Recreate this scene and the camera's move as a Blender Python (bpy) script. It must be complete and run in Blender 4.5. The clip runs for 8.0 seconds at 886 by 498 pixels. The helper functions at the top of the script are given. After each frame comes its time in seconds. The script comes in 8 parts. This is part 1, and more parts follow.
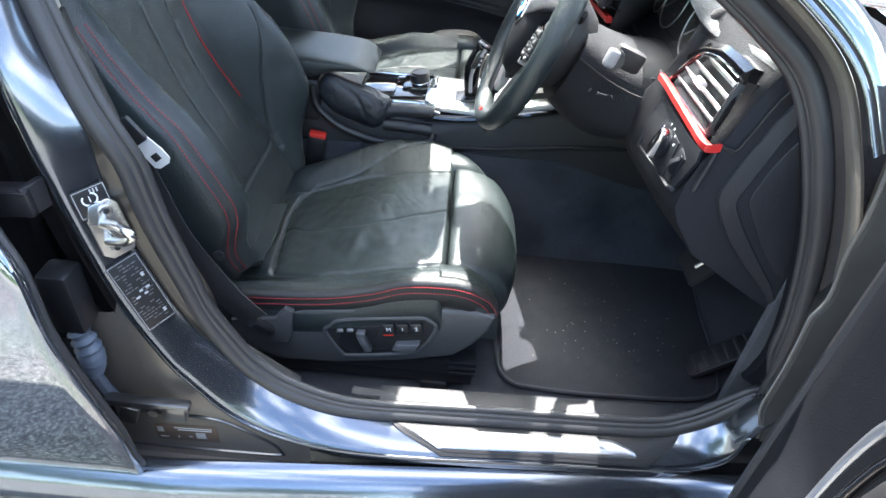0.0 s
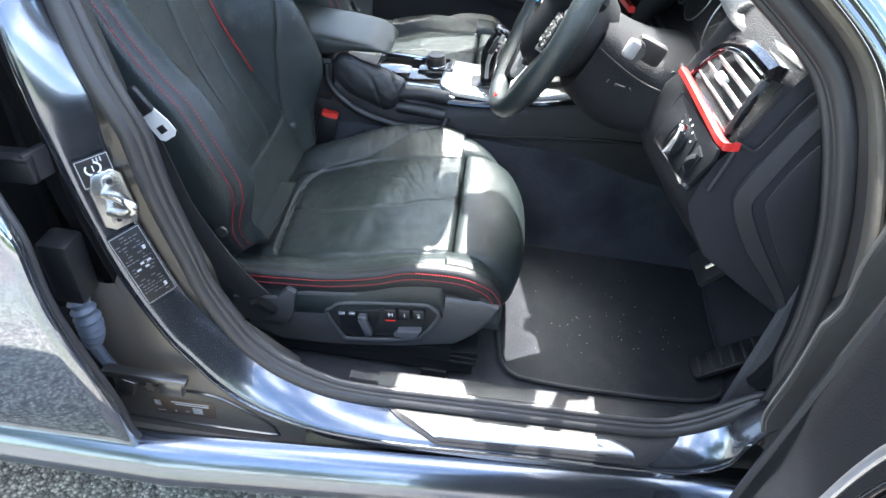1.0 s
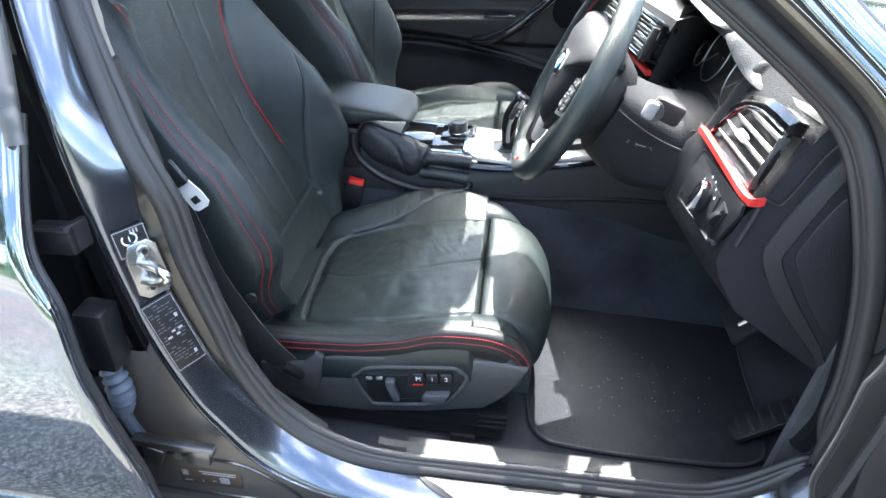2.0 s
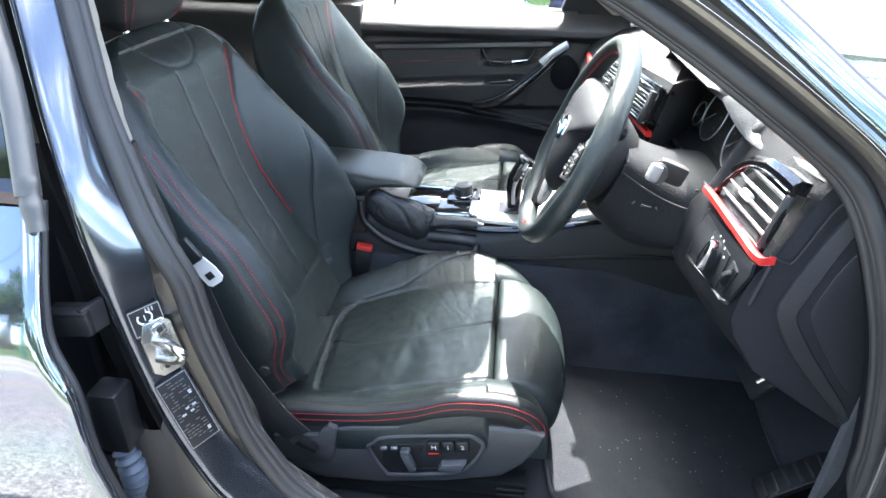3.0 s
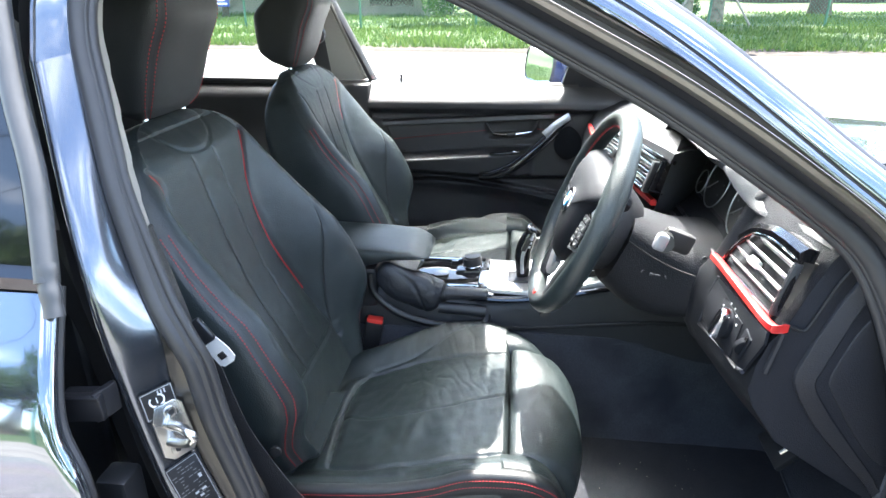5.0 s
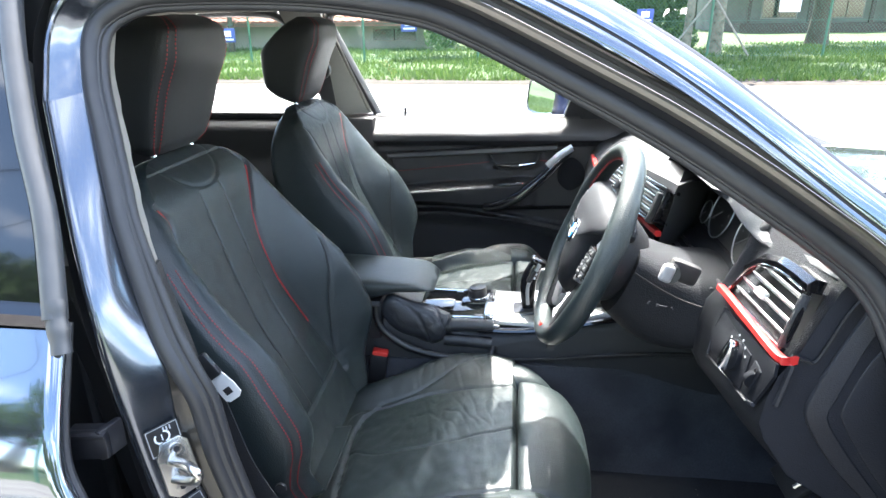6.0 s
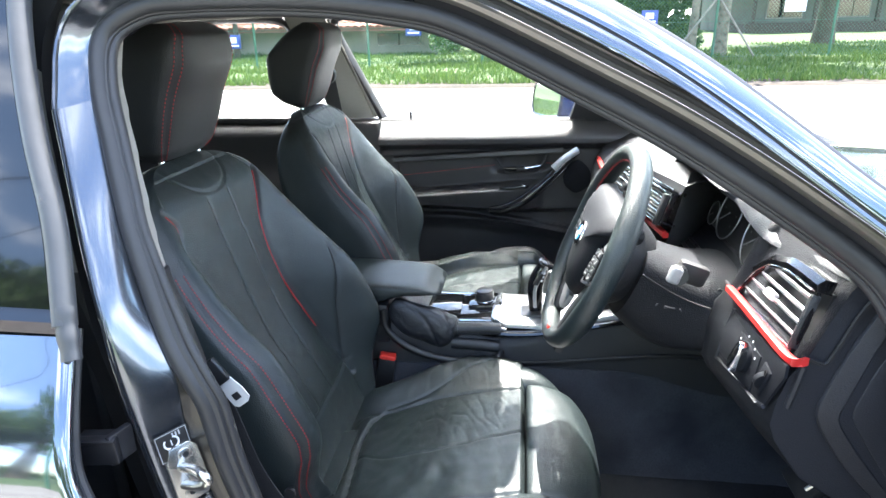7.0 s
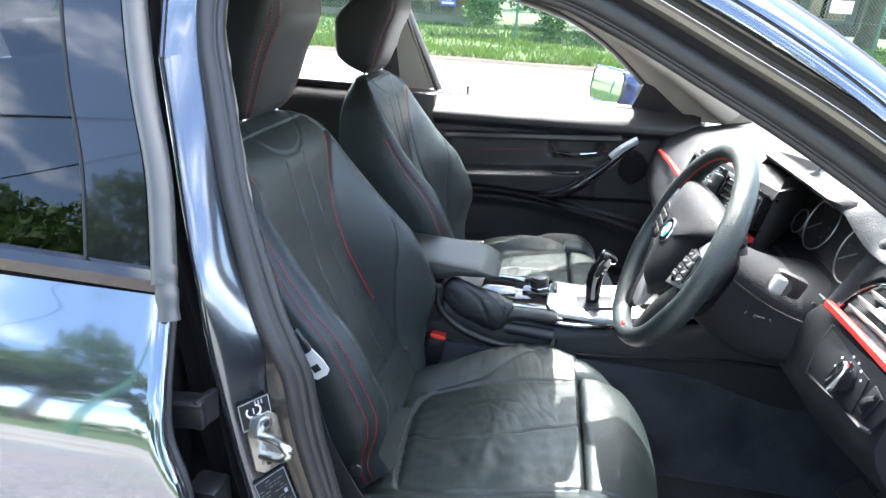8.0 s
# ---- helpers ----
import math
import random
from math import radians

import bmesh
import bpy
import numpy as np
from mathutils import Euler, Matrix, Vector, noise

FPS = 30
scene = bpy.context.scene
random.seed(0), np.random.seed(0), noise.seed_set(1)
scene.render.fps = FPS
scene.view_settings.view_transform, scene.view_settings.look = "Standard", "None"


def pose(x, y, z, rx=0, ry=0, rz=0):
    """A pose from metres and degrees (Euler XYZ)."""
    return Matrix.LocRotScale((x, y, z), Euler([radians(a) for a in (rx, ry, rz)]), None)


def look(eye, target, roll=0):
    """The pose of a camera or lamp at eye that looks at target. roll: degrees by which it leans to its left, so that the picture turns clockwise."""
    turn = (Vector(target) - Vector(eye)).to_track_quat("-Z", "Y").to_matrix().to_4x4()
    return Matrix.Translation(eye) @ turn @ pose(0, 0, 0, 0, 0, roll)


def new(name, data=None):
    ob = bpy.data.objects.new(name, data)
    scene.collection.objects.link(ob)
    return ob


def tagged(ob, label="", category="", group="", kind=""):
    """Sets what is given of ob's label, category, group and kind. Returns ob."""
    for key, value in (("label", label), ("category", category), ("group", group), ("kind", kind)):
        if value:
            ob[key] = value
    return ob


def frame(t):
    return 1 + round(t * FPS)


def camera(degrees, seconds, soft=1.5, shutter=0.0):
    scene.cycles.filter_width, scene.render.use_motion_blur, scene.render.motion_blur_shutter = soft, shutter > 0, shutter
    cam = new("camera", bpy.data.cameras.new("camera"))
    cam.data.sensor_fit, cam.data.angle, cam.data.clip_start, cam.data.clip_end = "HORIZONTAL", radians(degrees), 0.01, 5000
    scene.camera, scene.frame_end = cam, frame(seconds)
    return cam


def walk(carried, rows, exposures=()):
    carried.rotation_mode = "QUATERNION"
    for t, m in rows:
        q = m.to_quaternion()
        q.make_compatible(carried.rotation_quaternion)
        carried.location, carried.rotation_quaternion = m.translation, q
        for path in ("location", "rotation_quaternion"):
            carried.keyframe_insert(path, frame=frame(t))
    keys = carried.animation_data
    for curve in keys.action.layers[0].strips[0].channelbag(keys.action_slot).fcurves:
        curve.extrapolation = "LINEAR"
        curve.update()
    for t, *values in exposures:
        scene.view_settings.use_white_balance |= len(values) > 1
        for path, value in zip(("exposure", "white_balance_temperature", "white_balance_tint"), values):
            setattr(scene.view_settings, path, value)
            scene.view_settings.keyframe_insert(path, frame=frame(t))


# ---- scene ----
cam = camera(70.7, 8.0)
PATH = [
    (0, (0.399, -0.501, 1.244), (0.399, 1.073, 0.01), 5.4),
    (0.5, (0.402, -0.486, 1.24), (0.4, 1.049, -0.043), 9.2),
    (1, (0.406, -0.487, 1.237), (0.378, 1.056, -0.035), 7.6),
    (1.5, (0.4, -0.487, 1.236), (0.338, 1.092, 0.01), 6.9),
    (1.7, (0.405, -0.492, 1.236), (0.307, 1.12, 0.055), 5.7),
    (2.8, (0.396, -0.488, 1.253), (0.243, 1.239, 0.256), 2.3),
    (3, (0.394, -0.489, 1.255), (0.228, 1.254, 0.288), 1.9),
    (3.5, (0.395, -0.489, 1.261), (0.216, 1.288, 0.361), 0.9),
    (4, (0.395, -0.49, 1.264), (0.212, 1.306, 0.404), 0.6),
    (4.5, (0.394, -0.491, 1.265), (0.195, 1.32, 0.44), 0.3),
    (6, (0.39, -0.492, 1.273), (0.166, 1.373, 0.586), -0.5),
    (6.5, (0.388, -0.493, 1.273), (0.146, 1.373, 0.595), -0.9),
    (7, (0.389, -0.492, 1.273), (0.145, 1.374, 0.597), -1.2),
    (7.5, (0.384, -0.499, 1.264), (0.144, 1.352, 0.547), -0.8),
    (8, (0.269, -0.474, 1.271), (-0.001, 1.359, 0.518), 3.6),
]
walk(cam, [(t, look(eye, target, roll)) for t, eye, target, roll in PATH], [(0.0, 2.88), (1.0, 3.06), (1.7, 3.05), (3.0, 3.17), (4.5, 3.09), (6.0, 2.91), (7.0, 2.90), (8.0, 2.87)])
# ---- sky and sun ----
world = bpy.data.worlds.new("sky")
scene.world = world
world.use_nodes = True
wn, wl = world.node_tree.nodes, world.node_tree.links
SUN_TO = Vector((0.02, 0.50, 1.0)).normalized()     # towards the sun
sky = wn.new("ShaderNodeTexSky")
sky.sky_type = "NISHITA"
sky.sun_disc = False
sky.sun_elevation = math.asin(SUN_TO.z)
sky.sun_rotation = math.atan2(SUN_TO.x, SUN_TO.y)
sky.air_density, sky.dust_density, sky.ozone_density = 1.0, 0.6, 1.2
where = wn.new("ShaderNodeTexCoord")
stretch = wn.new("ShaderNodeMapping")
stretch.inputs["Scale"].default_value = (1.0, 1.0, 2.2)
stretch.inputs["Location"].default_value = (0.35, 0.2, 0.1)
puffs = wn.new("ShaderNodeTexNoise")
puffs.inputs["Scale"].default_value = 2.6
puffs.inputs["Detail"].default_value = 7.0
puffs.inputs["Roughness"].default_value = 0.58
cover = wn.new("ShaderNodeValToRGB")
cover.color_ramp.elements[0].position, cover.color_ramp.elements[1].position = 0.51, 0.65
clouds = wn.new("ShaderNodeMixRGB")
clouds.inputs["Color2"].default_value = (9.0, 9.3, 9.8, 1)
wl.new(where.outputs["Generated"], stretch.inputs["Vector"])
wl.new(stretch.outputs["Vector"], puffs.inputs["Vector"])
wl.new(puffs.outputs["Fac"], cover.inputs["Fac"])
wl.new(cover.outputs["Color"], clouds.inputs["Fac"])
wl.new(sky.outputs["Color"], clouds.inputs["Color1"])
wl.new(clouds.outputs["Color"], wn["Background"].inputs["Color"])
wn["Background"].inputs["Strength"].default_value = 0.15

lamp = bpy.data.lights.new("sun", "SUN")
lamp.energy, lamp.angle, lamp.color = 5.0, radians(0.5), (1.0, 0.965, 0.915)
sun = new("sun", lamp)
sun.rotation_euler = SUN_TO.to_track_quat("Z", "Y").to_euler()
sun.location = (0, 8, 16)

# ---- materials ----
def material(name, colour, rough=0.5, metal=0.0, coat=0.0, coat_rough=0.03, spec=0.5, vary=0.15, scale=20.0,
             bump=0.0, bump_scale=300.0, bump_kind="noise", rough_vary=0.0, second=None, second_scale=4.0, sheen=0.0, wear=0.0):
    """A surface with colour varied at two scales, grain in relief, and roughness that wanders."""
    m = bpy.data.materials.new(name)
    m.use_nodes = True
    n, l = m.node_tree.nodes, m.node_tree.links
    b = n["Principled BSDF"]
    b.inputs["Metallic"].default_value = metal
    b.inputs["Roughness"].default_value = rough
    b.inputs["Specular IOR Level"].default_value = spec
    b.inputs["Coat Weight"].default_value = coat
    b.inputs["Coat Roughness"].default_value = coat_rough
    b.inputs["Sheen Weight"].default_value = sheen
    co = n.new("ShaderNodeTexCoord")
    fine = n.new("ShaderNodeTexNoise")
    fine.inputs["Scale"].default_value, fine.inputs["Detail"].default_value = scale, 5.0
    broad = n.new("ShaderNodeTexNoise")
    broad.inputs["Scale"].default_value, broad.inputs["Detail"].default_value = second_scale, 3.0
    l.new(co.outputs["Object"], fine.inputs["Vector"])
    l.new(co.outputs["Object"], broad.inputs["Vector"])
    mix1 = n.new("ShaderNodeMixRGB")
    mix1.inputs["Color1"].default_value = (*[c * (1 - vary) for c in colour], 1)
    mix1.inputs["Color2"].default_value = (*[min(1, c * (1 + vary)) for c in colour], 1)
    l.new(fine.outputs["Fac"], mix1.inputs["Fac"])
    mix2 = n.new("ShaderNodeMixRGB")
    mix2.inputs["Color2"].default_value = (*(second or [c * (1 - vary) for c in colour]), 1)
    ramp = n.new("ShaderNodeValToRGB")
    ramp.color_ramp.elements[0].position, ramp.color_ramp.elements[1].position = 0.45, 0.70
    l.new(broad.outputs["Fac"], ramp.inputs["Fac"])
    l.new(ramp.outputs["Color"], mix2.inputs["Fac"])
    l.new(mix1.outputs["Color"], mix2.inputs["Color1"])
    l.new(mix2.outputs["Color"], b.inputs["Base Color"])
    if rough_vary:
        spread = n.new("ShaderNodeMapRange")
        spread.inputs["To Min"].default_value, spread.inputs["To Max"].default_value = max(0.02, rough - rough_vary), min(1, rough + rough_vary)
        l.new(broad.outputs["Fac"], spread.inputs["Value"])
        l.new(spread.outputs["Result"], b.inputs["Roughness"])
    if bump:
        tex = n.new("ShaderNodeTexVoronoi" if bump_kind == "cells" else "ShaderNodeTexNoise")
        tex.inputs["Scale"].default_value = bump_scale
        l.new(co.outputs["Object"], tex.inputs["Vector"])
        out = tex.outputs["Distance"] if bump_kind == "cells" else tex.outputs["Fac"]
        relief = n.new("ShaderNodeBump")
        relief.inputs["Strength"].default_value, relief.inputs["Distance"].default_value = bump, 0.002
        l.new(out, relief.inputs["Height"])
        l.new(relief.outputs["Normal"], b.inputs["Normal"])
    return m

LEATHER = material("black_leather", (0.0150, 0.0212, 0.0222), 0.36, vary=0.25, scale=60, bump=0.24, bump_scale=480, bump_kind="cells", rough_vary=0.09, second=(0.0210, 0.0275, 0.0282), second_scale=7)
LEATHER_SIDE = material("black_side_leather", (0.0125, 0.0145, 0.0155), 0.5, vary=0.18, scale=50, bump=0.18, bump_scale=600, bump_kind="cells")
PLASTIC = material("black_grained_plastic", (0.0170, 0.0182, 0.0210), 0.45, vary=0.12, scale=40, bump=0.3, bump_scale=600, bump_kind="cells", rough_vary=0.06)
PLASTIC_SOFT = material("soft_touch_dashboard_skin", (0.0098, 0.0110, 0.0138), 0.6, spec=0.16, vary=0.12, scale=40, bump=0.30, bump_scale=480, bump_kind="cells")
PLASTIC_SMOOTH = material("smooth_black_plastic", (0.0140, 0.0148, 0.0165), 0.36, vary=0.1, scale=30, rough_vary=0.06, bump=0.05)
GLOSS = material("gloss_black_trim", (0.006, 0.006, 0.007), 0.08, vary=0.1, coat=0.6, rough_vary=0.03)
RUBBER = material("black_door_rubber", (0.030, 0.030, 0.032), 0.48, vary=0.2, scale=25, bump=0.12, bump_scale=90, rough_vary=0.08)
# Body paint, glossier, its base lightened to stand for brighter sky reflections.
PAINT_SKY_LIFT = material("glossy_paint_lifted_for_sky", (0.205, 0.228, 0.262), 0.07, metal=0.9, coat=1.0, coat_rough=0.01, vary=0.10, scale=900, second=(0.208, 0.228, 0.260), second_scale=3)
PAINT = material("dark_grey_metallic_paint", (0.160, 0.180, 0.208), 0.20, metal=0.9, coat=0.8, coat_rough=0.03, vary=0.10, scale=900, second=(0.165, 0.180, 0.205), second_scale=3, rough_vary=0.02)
# Body paint with a darkened base, for the dim reflections on the jambs.
PAINT_DIMMED = material("body_paint_dimmed_for_jamb", (0.128, 0.144, 0.168), 0.20, metal=0.9, coat=0.8, coat_rough=0.03, vary=0.10, scale=900, second=(0.131, 0.144, 0.166), second_scale=3, rough_vary=0.02)
JAMB = material("door_jamb_paint", (0.105, 0.104, 0.103), 0.28, metal=0.75, coat=0.7, coat_rough=0.06, vary=0.15, scale=500, rough_vary=0.06)
CHROME = material("bright_chrome", (0.75, 0.76, 0.78), 0.1, metal=1.0, vary=0.04, rough_vary=0.05)
ALU = material("brushed_aluminium", (0.62, 0.63, 0.65), 0.3, metal=1.0, vary=0.06, scale=200, rough_vary=0.06)
SATIN = material("satin_silver_paint", (0.42, 0.43, 0.45), 0.33, metal=0.8, vary=0.05, rough_vary=0.05)
ZINC = material("zinc_plated_steel", (0.62, 0.62, 0.60), 0.28, metal=1.0, vary=0.15, scale=60, rough_vary=0.12, bump=0.1, bump_scale=60)
SATIN_GREY = material("grey_switch_plastic", (0.075, 0.078, 0.085), 0.38, vary=0.08)
TRIM_GREY = material("satin_anthracite_trim", (0.055, 0.058, 0.064), 0.36, metal=0.5, vary=0.06)
DASH_SIDE = material("grained_dashboard_side", (0.0135, 0.0150, 0.0200), 0.50, spec=0.38, vary=0.15, scale=40, bump=0.20, bump_scale=560, bump_kind="cells", rough_vary=0.05)
LOWER_DASH = material("grained_lower_dashboard", (0.0095, 0.0106, 0.0135), 0.6, spec=0.2, vary=0.15, scale=40, bump=0.15, bump_scale=560, bump_kind="cells", rough_vary=0.05)
# Dashboard skin with its base lightened to stand for sun on the hood.
DASH_LIT = material("grained_dashboard_sunlit", (0.042, 0.045, 0.049), 0.5, spec=0.5, vary=0.15, scale=40, bump=0.25, bump_scale=480, bump_kind="cells", rough_vary=0.05)
RED = material("red_painted_trim", (0.44, 0.022, 0.020), 0.33, metal=0.1, coat=0.3, vary=0.08, rough_vary=0.05)
RED_PLASTIC = material("red_button_plastic", (0.62, 0.035, 0.025), 0.4, vary=0.06)
THREAD = material("red_thread", (0.33, 0.022, 0.026), 0.7, vary=0.2, scale=200)
PIPING = material("red_piping", (0.36, 0.016, 0.018), 0.5, vary=0.15, scale=100)
# Warm tint stands for sunlit ground bounced onto the dark grey paint.
WARM_PAINT = material("bounce_warmed_paint", (0.17, 0.155, 0.135), 0.35, metal=0.5, coat=0.4, vary=0.12, scale=200)
HINGE_PAINT = material("grey_hinge_face_paint", (0.120, 0.120, 0.118), 0.32, metal=0.7, coat=0.5, vary=0.15, scale=60, rough_vary=0.08)
TRIM_DARK = material("dark_metal_trim", (0.085, 0.088, 0.095), 0.33, metal=0.8, vary=0.08)
PRINT_DIM = material("dim_grey_print", (0.14, 0.14, 0.145), 0.5, vary=0.05)
SCUFF_BLACK = material("black_scuff_plate", (0.014, 0.014, 0.016), 0.55, vary=0.15, scale=60, bump=0.2, bump_scale=700, spec=0.35)
DARK_STEEL = material("dark_coated_steel", (0.03, 0.03, 0.034), 0.4, metal=0.5, vary=0.2, scale=60)
STEEL = material("polished_belt_steel", (0.82, 0.82, 0.80), 0.3, metal=0.25, vary=0.06)
GAITER = material("soft_gaiter_leather", (0.022, 0.024, 0.028), 0.36, vary=0.25, scale=60, bump=0.3, bump_scale=400, bump_kind="cells")
EDGE_GLINT = material("pale_edge_glint", (0.36, 0.35, 0.33), 0.35, metal=0.8, vary=0.2)
FRAME_RUBBER = material("grey_frame_rubber", (0.060, 0.062, 0.066), 0.42, vary=0.2, scale=25, bump=0.12, bump_scale=90, rough_vary=0.08)
SLAT = material("bright_slat_face", (0.66, 0.67, 0.68), 0.35, metal=0.5, vary=0.05)
# Darker copy of the bounce-warmed paint, for the flanges beside the seals.
WARM_PAINT_DIM = material("dim_bounce_warmed_paint", (0.046, 0.043, 0.037), 0.34, metal=0.6, coat=0.5, vary=0.15, scale=200)
DOOR_BLACK = material("matt_black_door_plastic", (0.0075, 0.0085, 0.0110), 0.85, spec=0.08, vary=0.15, scale=50, bump=0.12, bump_scale=500, bump_kind="cells")
# The same black plastic, its base lightened to stand for ground bounce.
SEAT_PLASTIC_LIT = material("bounce_lit_seat_plastic", (0.058, 0.060, 0.063), 0.42, vary=0.12, scale=40, bump=0.3, bump_scale=600, bump_kind="cells")
SEAM = material("sunken_black_seam", (0.008, 0.008, 0.009), 0.7, vary=0.2)
CARPET = material("black_carpet", (0.0520, 0.0555, 0.0640), 0.95, spec=0.15, vary=0.35, scale=260, bump=0.9, bump_scale=700, second=(0.030, 0.032, 0.039), second_scale=9, sheen=0.05)
MAT = material("black_velour_mat", (0.0235, 0.0255, 0.0305), 0.95, spec=0.10, vary=0.75, scale=420, bump=1.0, bump_scale=800, second=(0.0290, 0.0310, 0.0360), second_scale=22, sheen=0.04)
CRUMB = material("pale_dust_crumbs", (0.30, 0.27, 0.22), 0.9)
WEB = material("black_belt_webbing", (0.024, 0.024, 0.026), 0.65, vary=0.2, scale=300, bump=0.6, bump_scale=500)
LINER = material("grey_beige_roof_lining", (0.31, 0.30, 0.275), 0.9, spec=0.15, vary=0.08, scale=300, bump=0.3, bump_scale=500)
DARK = material("dark_void_plastic", (0.011, 0.011, 0.012), 0.7)
FACE = material("gauge_face", (0.024, 0.025, 0.027), 0.35)
WHITE = material("white_print", (0.75, 0.76, 0.78), 0.5, vary=0.04)
GREY_PRINT = material("grey_print", (0.42, 0.43, 0.44), 0.5, vary=0.05)
STICKER = material("black_label", (0.012, 0.012, 0.013), 0.4, vary=0.1)
STICKER_BROWN = material("brown_type_plate", (0.085, 0.060, 0.045), 0.4, vary=0.1)
BADGE_BLUE = material("badge_blue", (0.05, 0.28, 0.62), 0.2, coat=0.5, vary=0.05)
GREY_CAP = material("grey_stalk_cap", (0.20, 0.20, 0.205), 0.35, vary=0.06)
CABLE = material("blue_grey_bellows_rubber", (0.10, 0.125, 0.165), 0.55, vary=0.15)
MIRROR_GLASS = material("mirror_silver", (0.86, 0.88, 0.88), 0.02, metal=1.0, vary=0.02)
BLUE_PAINT = material("deep_blue_mirror_paint", (0.012, 0.028, 0.105), 0.25, metal=0.5, coat=1.0, vary=0.08, scale=400)

def glass(name, tint, rough=0.0):
    m = bpy.data.materials.new(name)
    m.use_nodes = True
    b = m.node_tree.nodes["Principled BSDF"]
    b.inputs["Base Color"].default_value = (*tint, 1)
    b.inputs["Transmission Weight"].default_value = 1.0
    b.inputs["Roughness"].default_value = rough
    b.inputs["IOR"].default_value = 1.5
    return m

GLASS = glass("clear_car_glass", (0.93, 0.97, 0.95))
TINTED = glass("dark_tinted_glass", (0.10, 0.11, 0.12))

def aggregate(name, dark, pale, size, bump):
    """Bound gravel: stones of differing grey, proud of their binder."""
    m = bpy.data.materials.new(name)
    m.use_nodes = True
    n, l = m.node_tree.nodes, m.node_tree.links
    b = n["Principled BSDF"]
    b.inputs["Roughness"].default_value = 0.85
    co = n.new("ShaderNodeTexCoord")
    cells = n.new("ShaderNodeTexVoronoi")
    cells.inputs["Scale"].default_value = 1 / size
    blot = n.new("ShaderNodeTexNoise")
    blot.inputs["Scale"].default_value, blot.inputs["Detail"].default_value = 1.3, 6
    grit = n.new("ShaderNodeTexNoise")
    grit.inputs["Scale"].default_value = 3 / size
    for k in (cells, blot, grit):
        l.new(co.outputs["Object"], k.inputs["Vector"])
    tone = n.new("ShaderNodeSeparateColor")
    l.new(cells.outputs["Color"], tone.inputs["Color"])
    mix = n.new("ShaderNodeMixRGB")
    mix.inputs["Color1"].default_value, mix.inputs["Color2"].default_value = (*dark, 1), (*pale, 1)
    power = n.new("ShaderNodeMath")
    power.operation = "POWER"
    power.inputs[1].default_value = 1.6
    l.new(tone.outputs["Red"], power.inputs[0])
    l.new(power.outputs["Value"], mix.inputs["Fac"])
    gap = n.new("ShaderNodeMapRange")
    gap.inputs["From Min"].default_value, gap.inputs["From Max"].default_value = 0.25, 0.75
    gap.inputs["To Min"].default_value, gap.inputs["To Max"].default_value = 1.0, 0.40
    l.new(cells.outputs["Distance"], gap.inputs["Value"])
    shade = n.new("ShaderNodeMixRGB")
    shade.blend_type = "MULTIPLY"
    shade.inputs["Fac"].default_value = 1.0
    l.new(mix.outputs["Color"], shade.inputs["Color1"])
    l.new(gap.outputs["Result"], shade.inputs["Color2"])
    broad_ = n.new("ShaderNodeMixRGB")
    broad_.blend_type = "MULTIPLY"
    broad_.inputs["Fac"].default_value = 0.5
    l.new(shade.outputs["Color"], broad_.inputs["Color1"])
    l.new(blot.outputs["Color"], broad_.inputs["Color2"])
    l.new(broad_.outputs["Color"], b.inputs["Base Color"])
    relief = n.new("ShaderNodeBump")
    relief.inputs["Strength"].default_value, relief.inputs["Distance"].default_value = bump, 0.004
    relief.invert = True
    l.new(cells.outputs["Distance"], relief.inputs["Height"])
    l.new(relief.outputs["Normal"], b.inputs["Normal"])
    return m

ASPHALT = aggregate("grey_gravelly_asphalt", (0.130, 0.127, 0.118), (0.62, 0.585, 0.53), 0.0072, 1.0)
ROAD = material("pale_worn_road", (0.40, 0.385, 0.375), 0.85, vary=0.2, scale=30, bump=0.5, bump_scale=60, second=(0.34, 0.32, 0.30), second_scale=0.5)
ROAD_GRIT = material("gritty_brown_road", (0.23, 0.21, 0.18), 0.9, vary=0.35, scale=40, bump=0.6, bump_scale=80, second=(0.15, 0.135, 0.115), second_scale=1.5)
SOIL = material("dry_brown_litter", (0.048, 0.036, 0.025), 0.95, vary=0.45, scale=14, bump=0.8, bump_scale=20, second=(0.028, 0.022, 0.016), second_scale=2)
LAWN = material("sunny_lawn_soil", (0.045, 0.080, 0.018), 0.9, vary=0.4, scale=9, bump=0.8, bump_scale=14, second=(0.060, 0.080, 0.025), second_scale=0.8)

def leaf_material(name, a, b, glow=0.35):
    m = bpy.data.materials.new(name)
    m.use_nodes = True
    n, l = m.node_tree.nodes, m.node_tree.links
    p = n["Principled BSDF"]
    p.inputs["Roughness"].default_value = 0.55
    geo = n.new("ShaderNodeNewGeometry")
    mix = n.new("ShaderNodeMixRGB")
    mix.inputs["Color1"].default_value, mix.inputs["Color2"].default_value = (*a, 1), (*b, 1)
    l.new(geo.outputs["Random Per Island"], mix.inputs["Fac"])
    l.new(mix.outputs["Color"], p.inputs["Base Color"])
    thin = n.new("ShaderNodeBsdfTranslucent")
    l.new(mix.outputs["Color"], thin.inputs["Color"])
    blend = n.new("ShaderNodeMixShader")
    blend.inputs["Fac"].default_value = glow
    l.new(p.outputs["BSDF"], blend.inputs[1])
    l.new(thin.outputs["BSDF"], blend.inputs[2])
    l.new(blend.outputs["Shader"], n["Material Output"].inputs["Surface"])
    return m

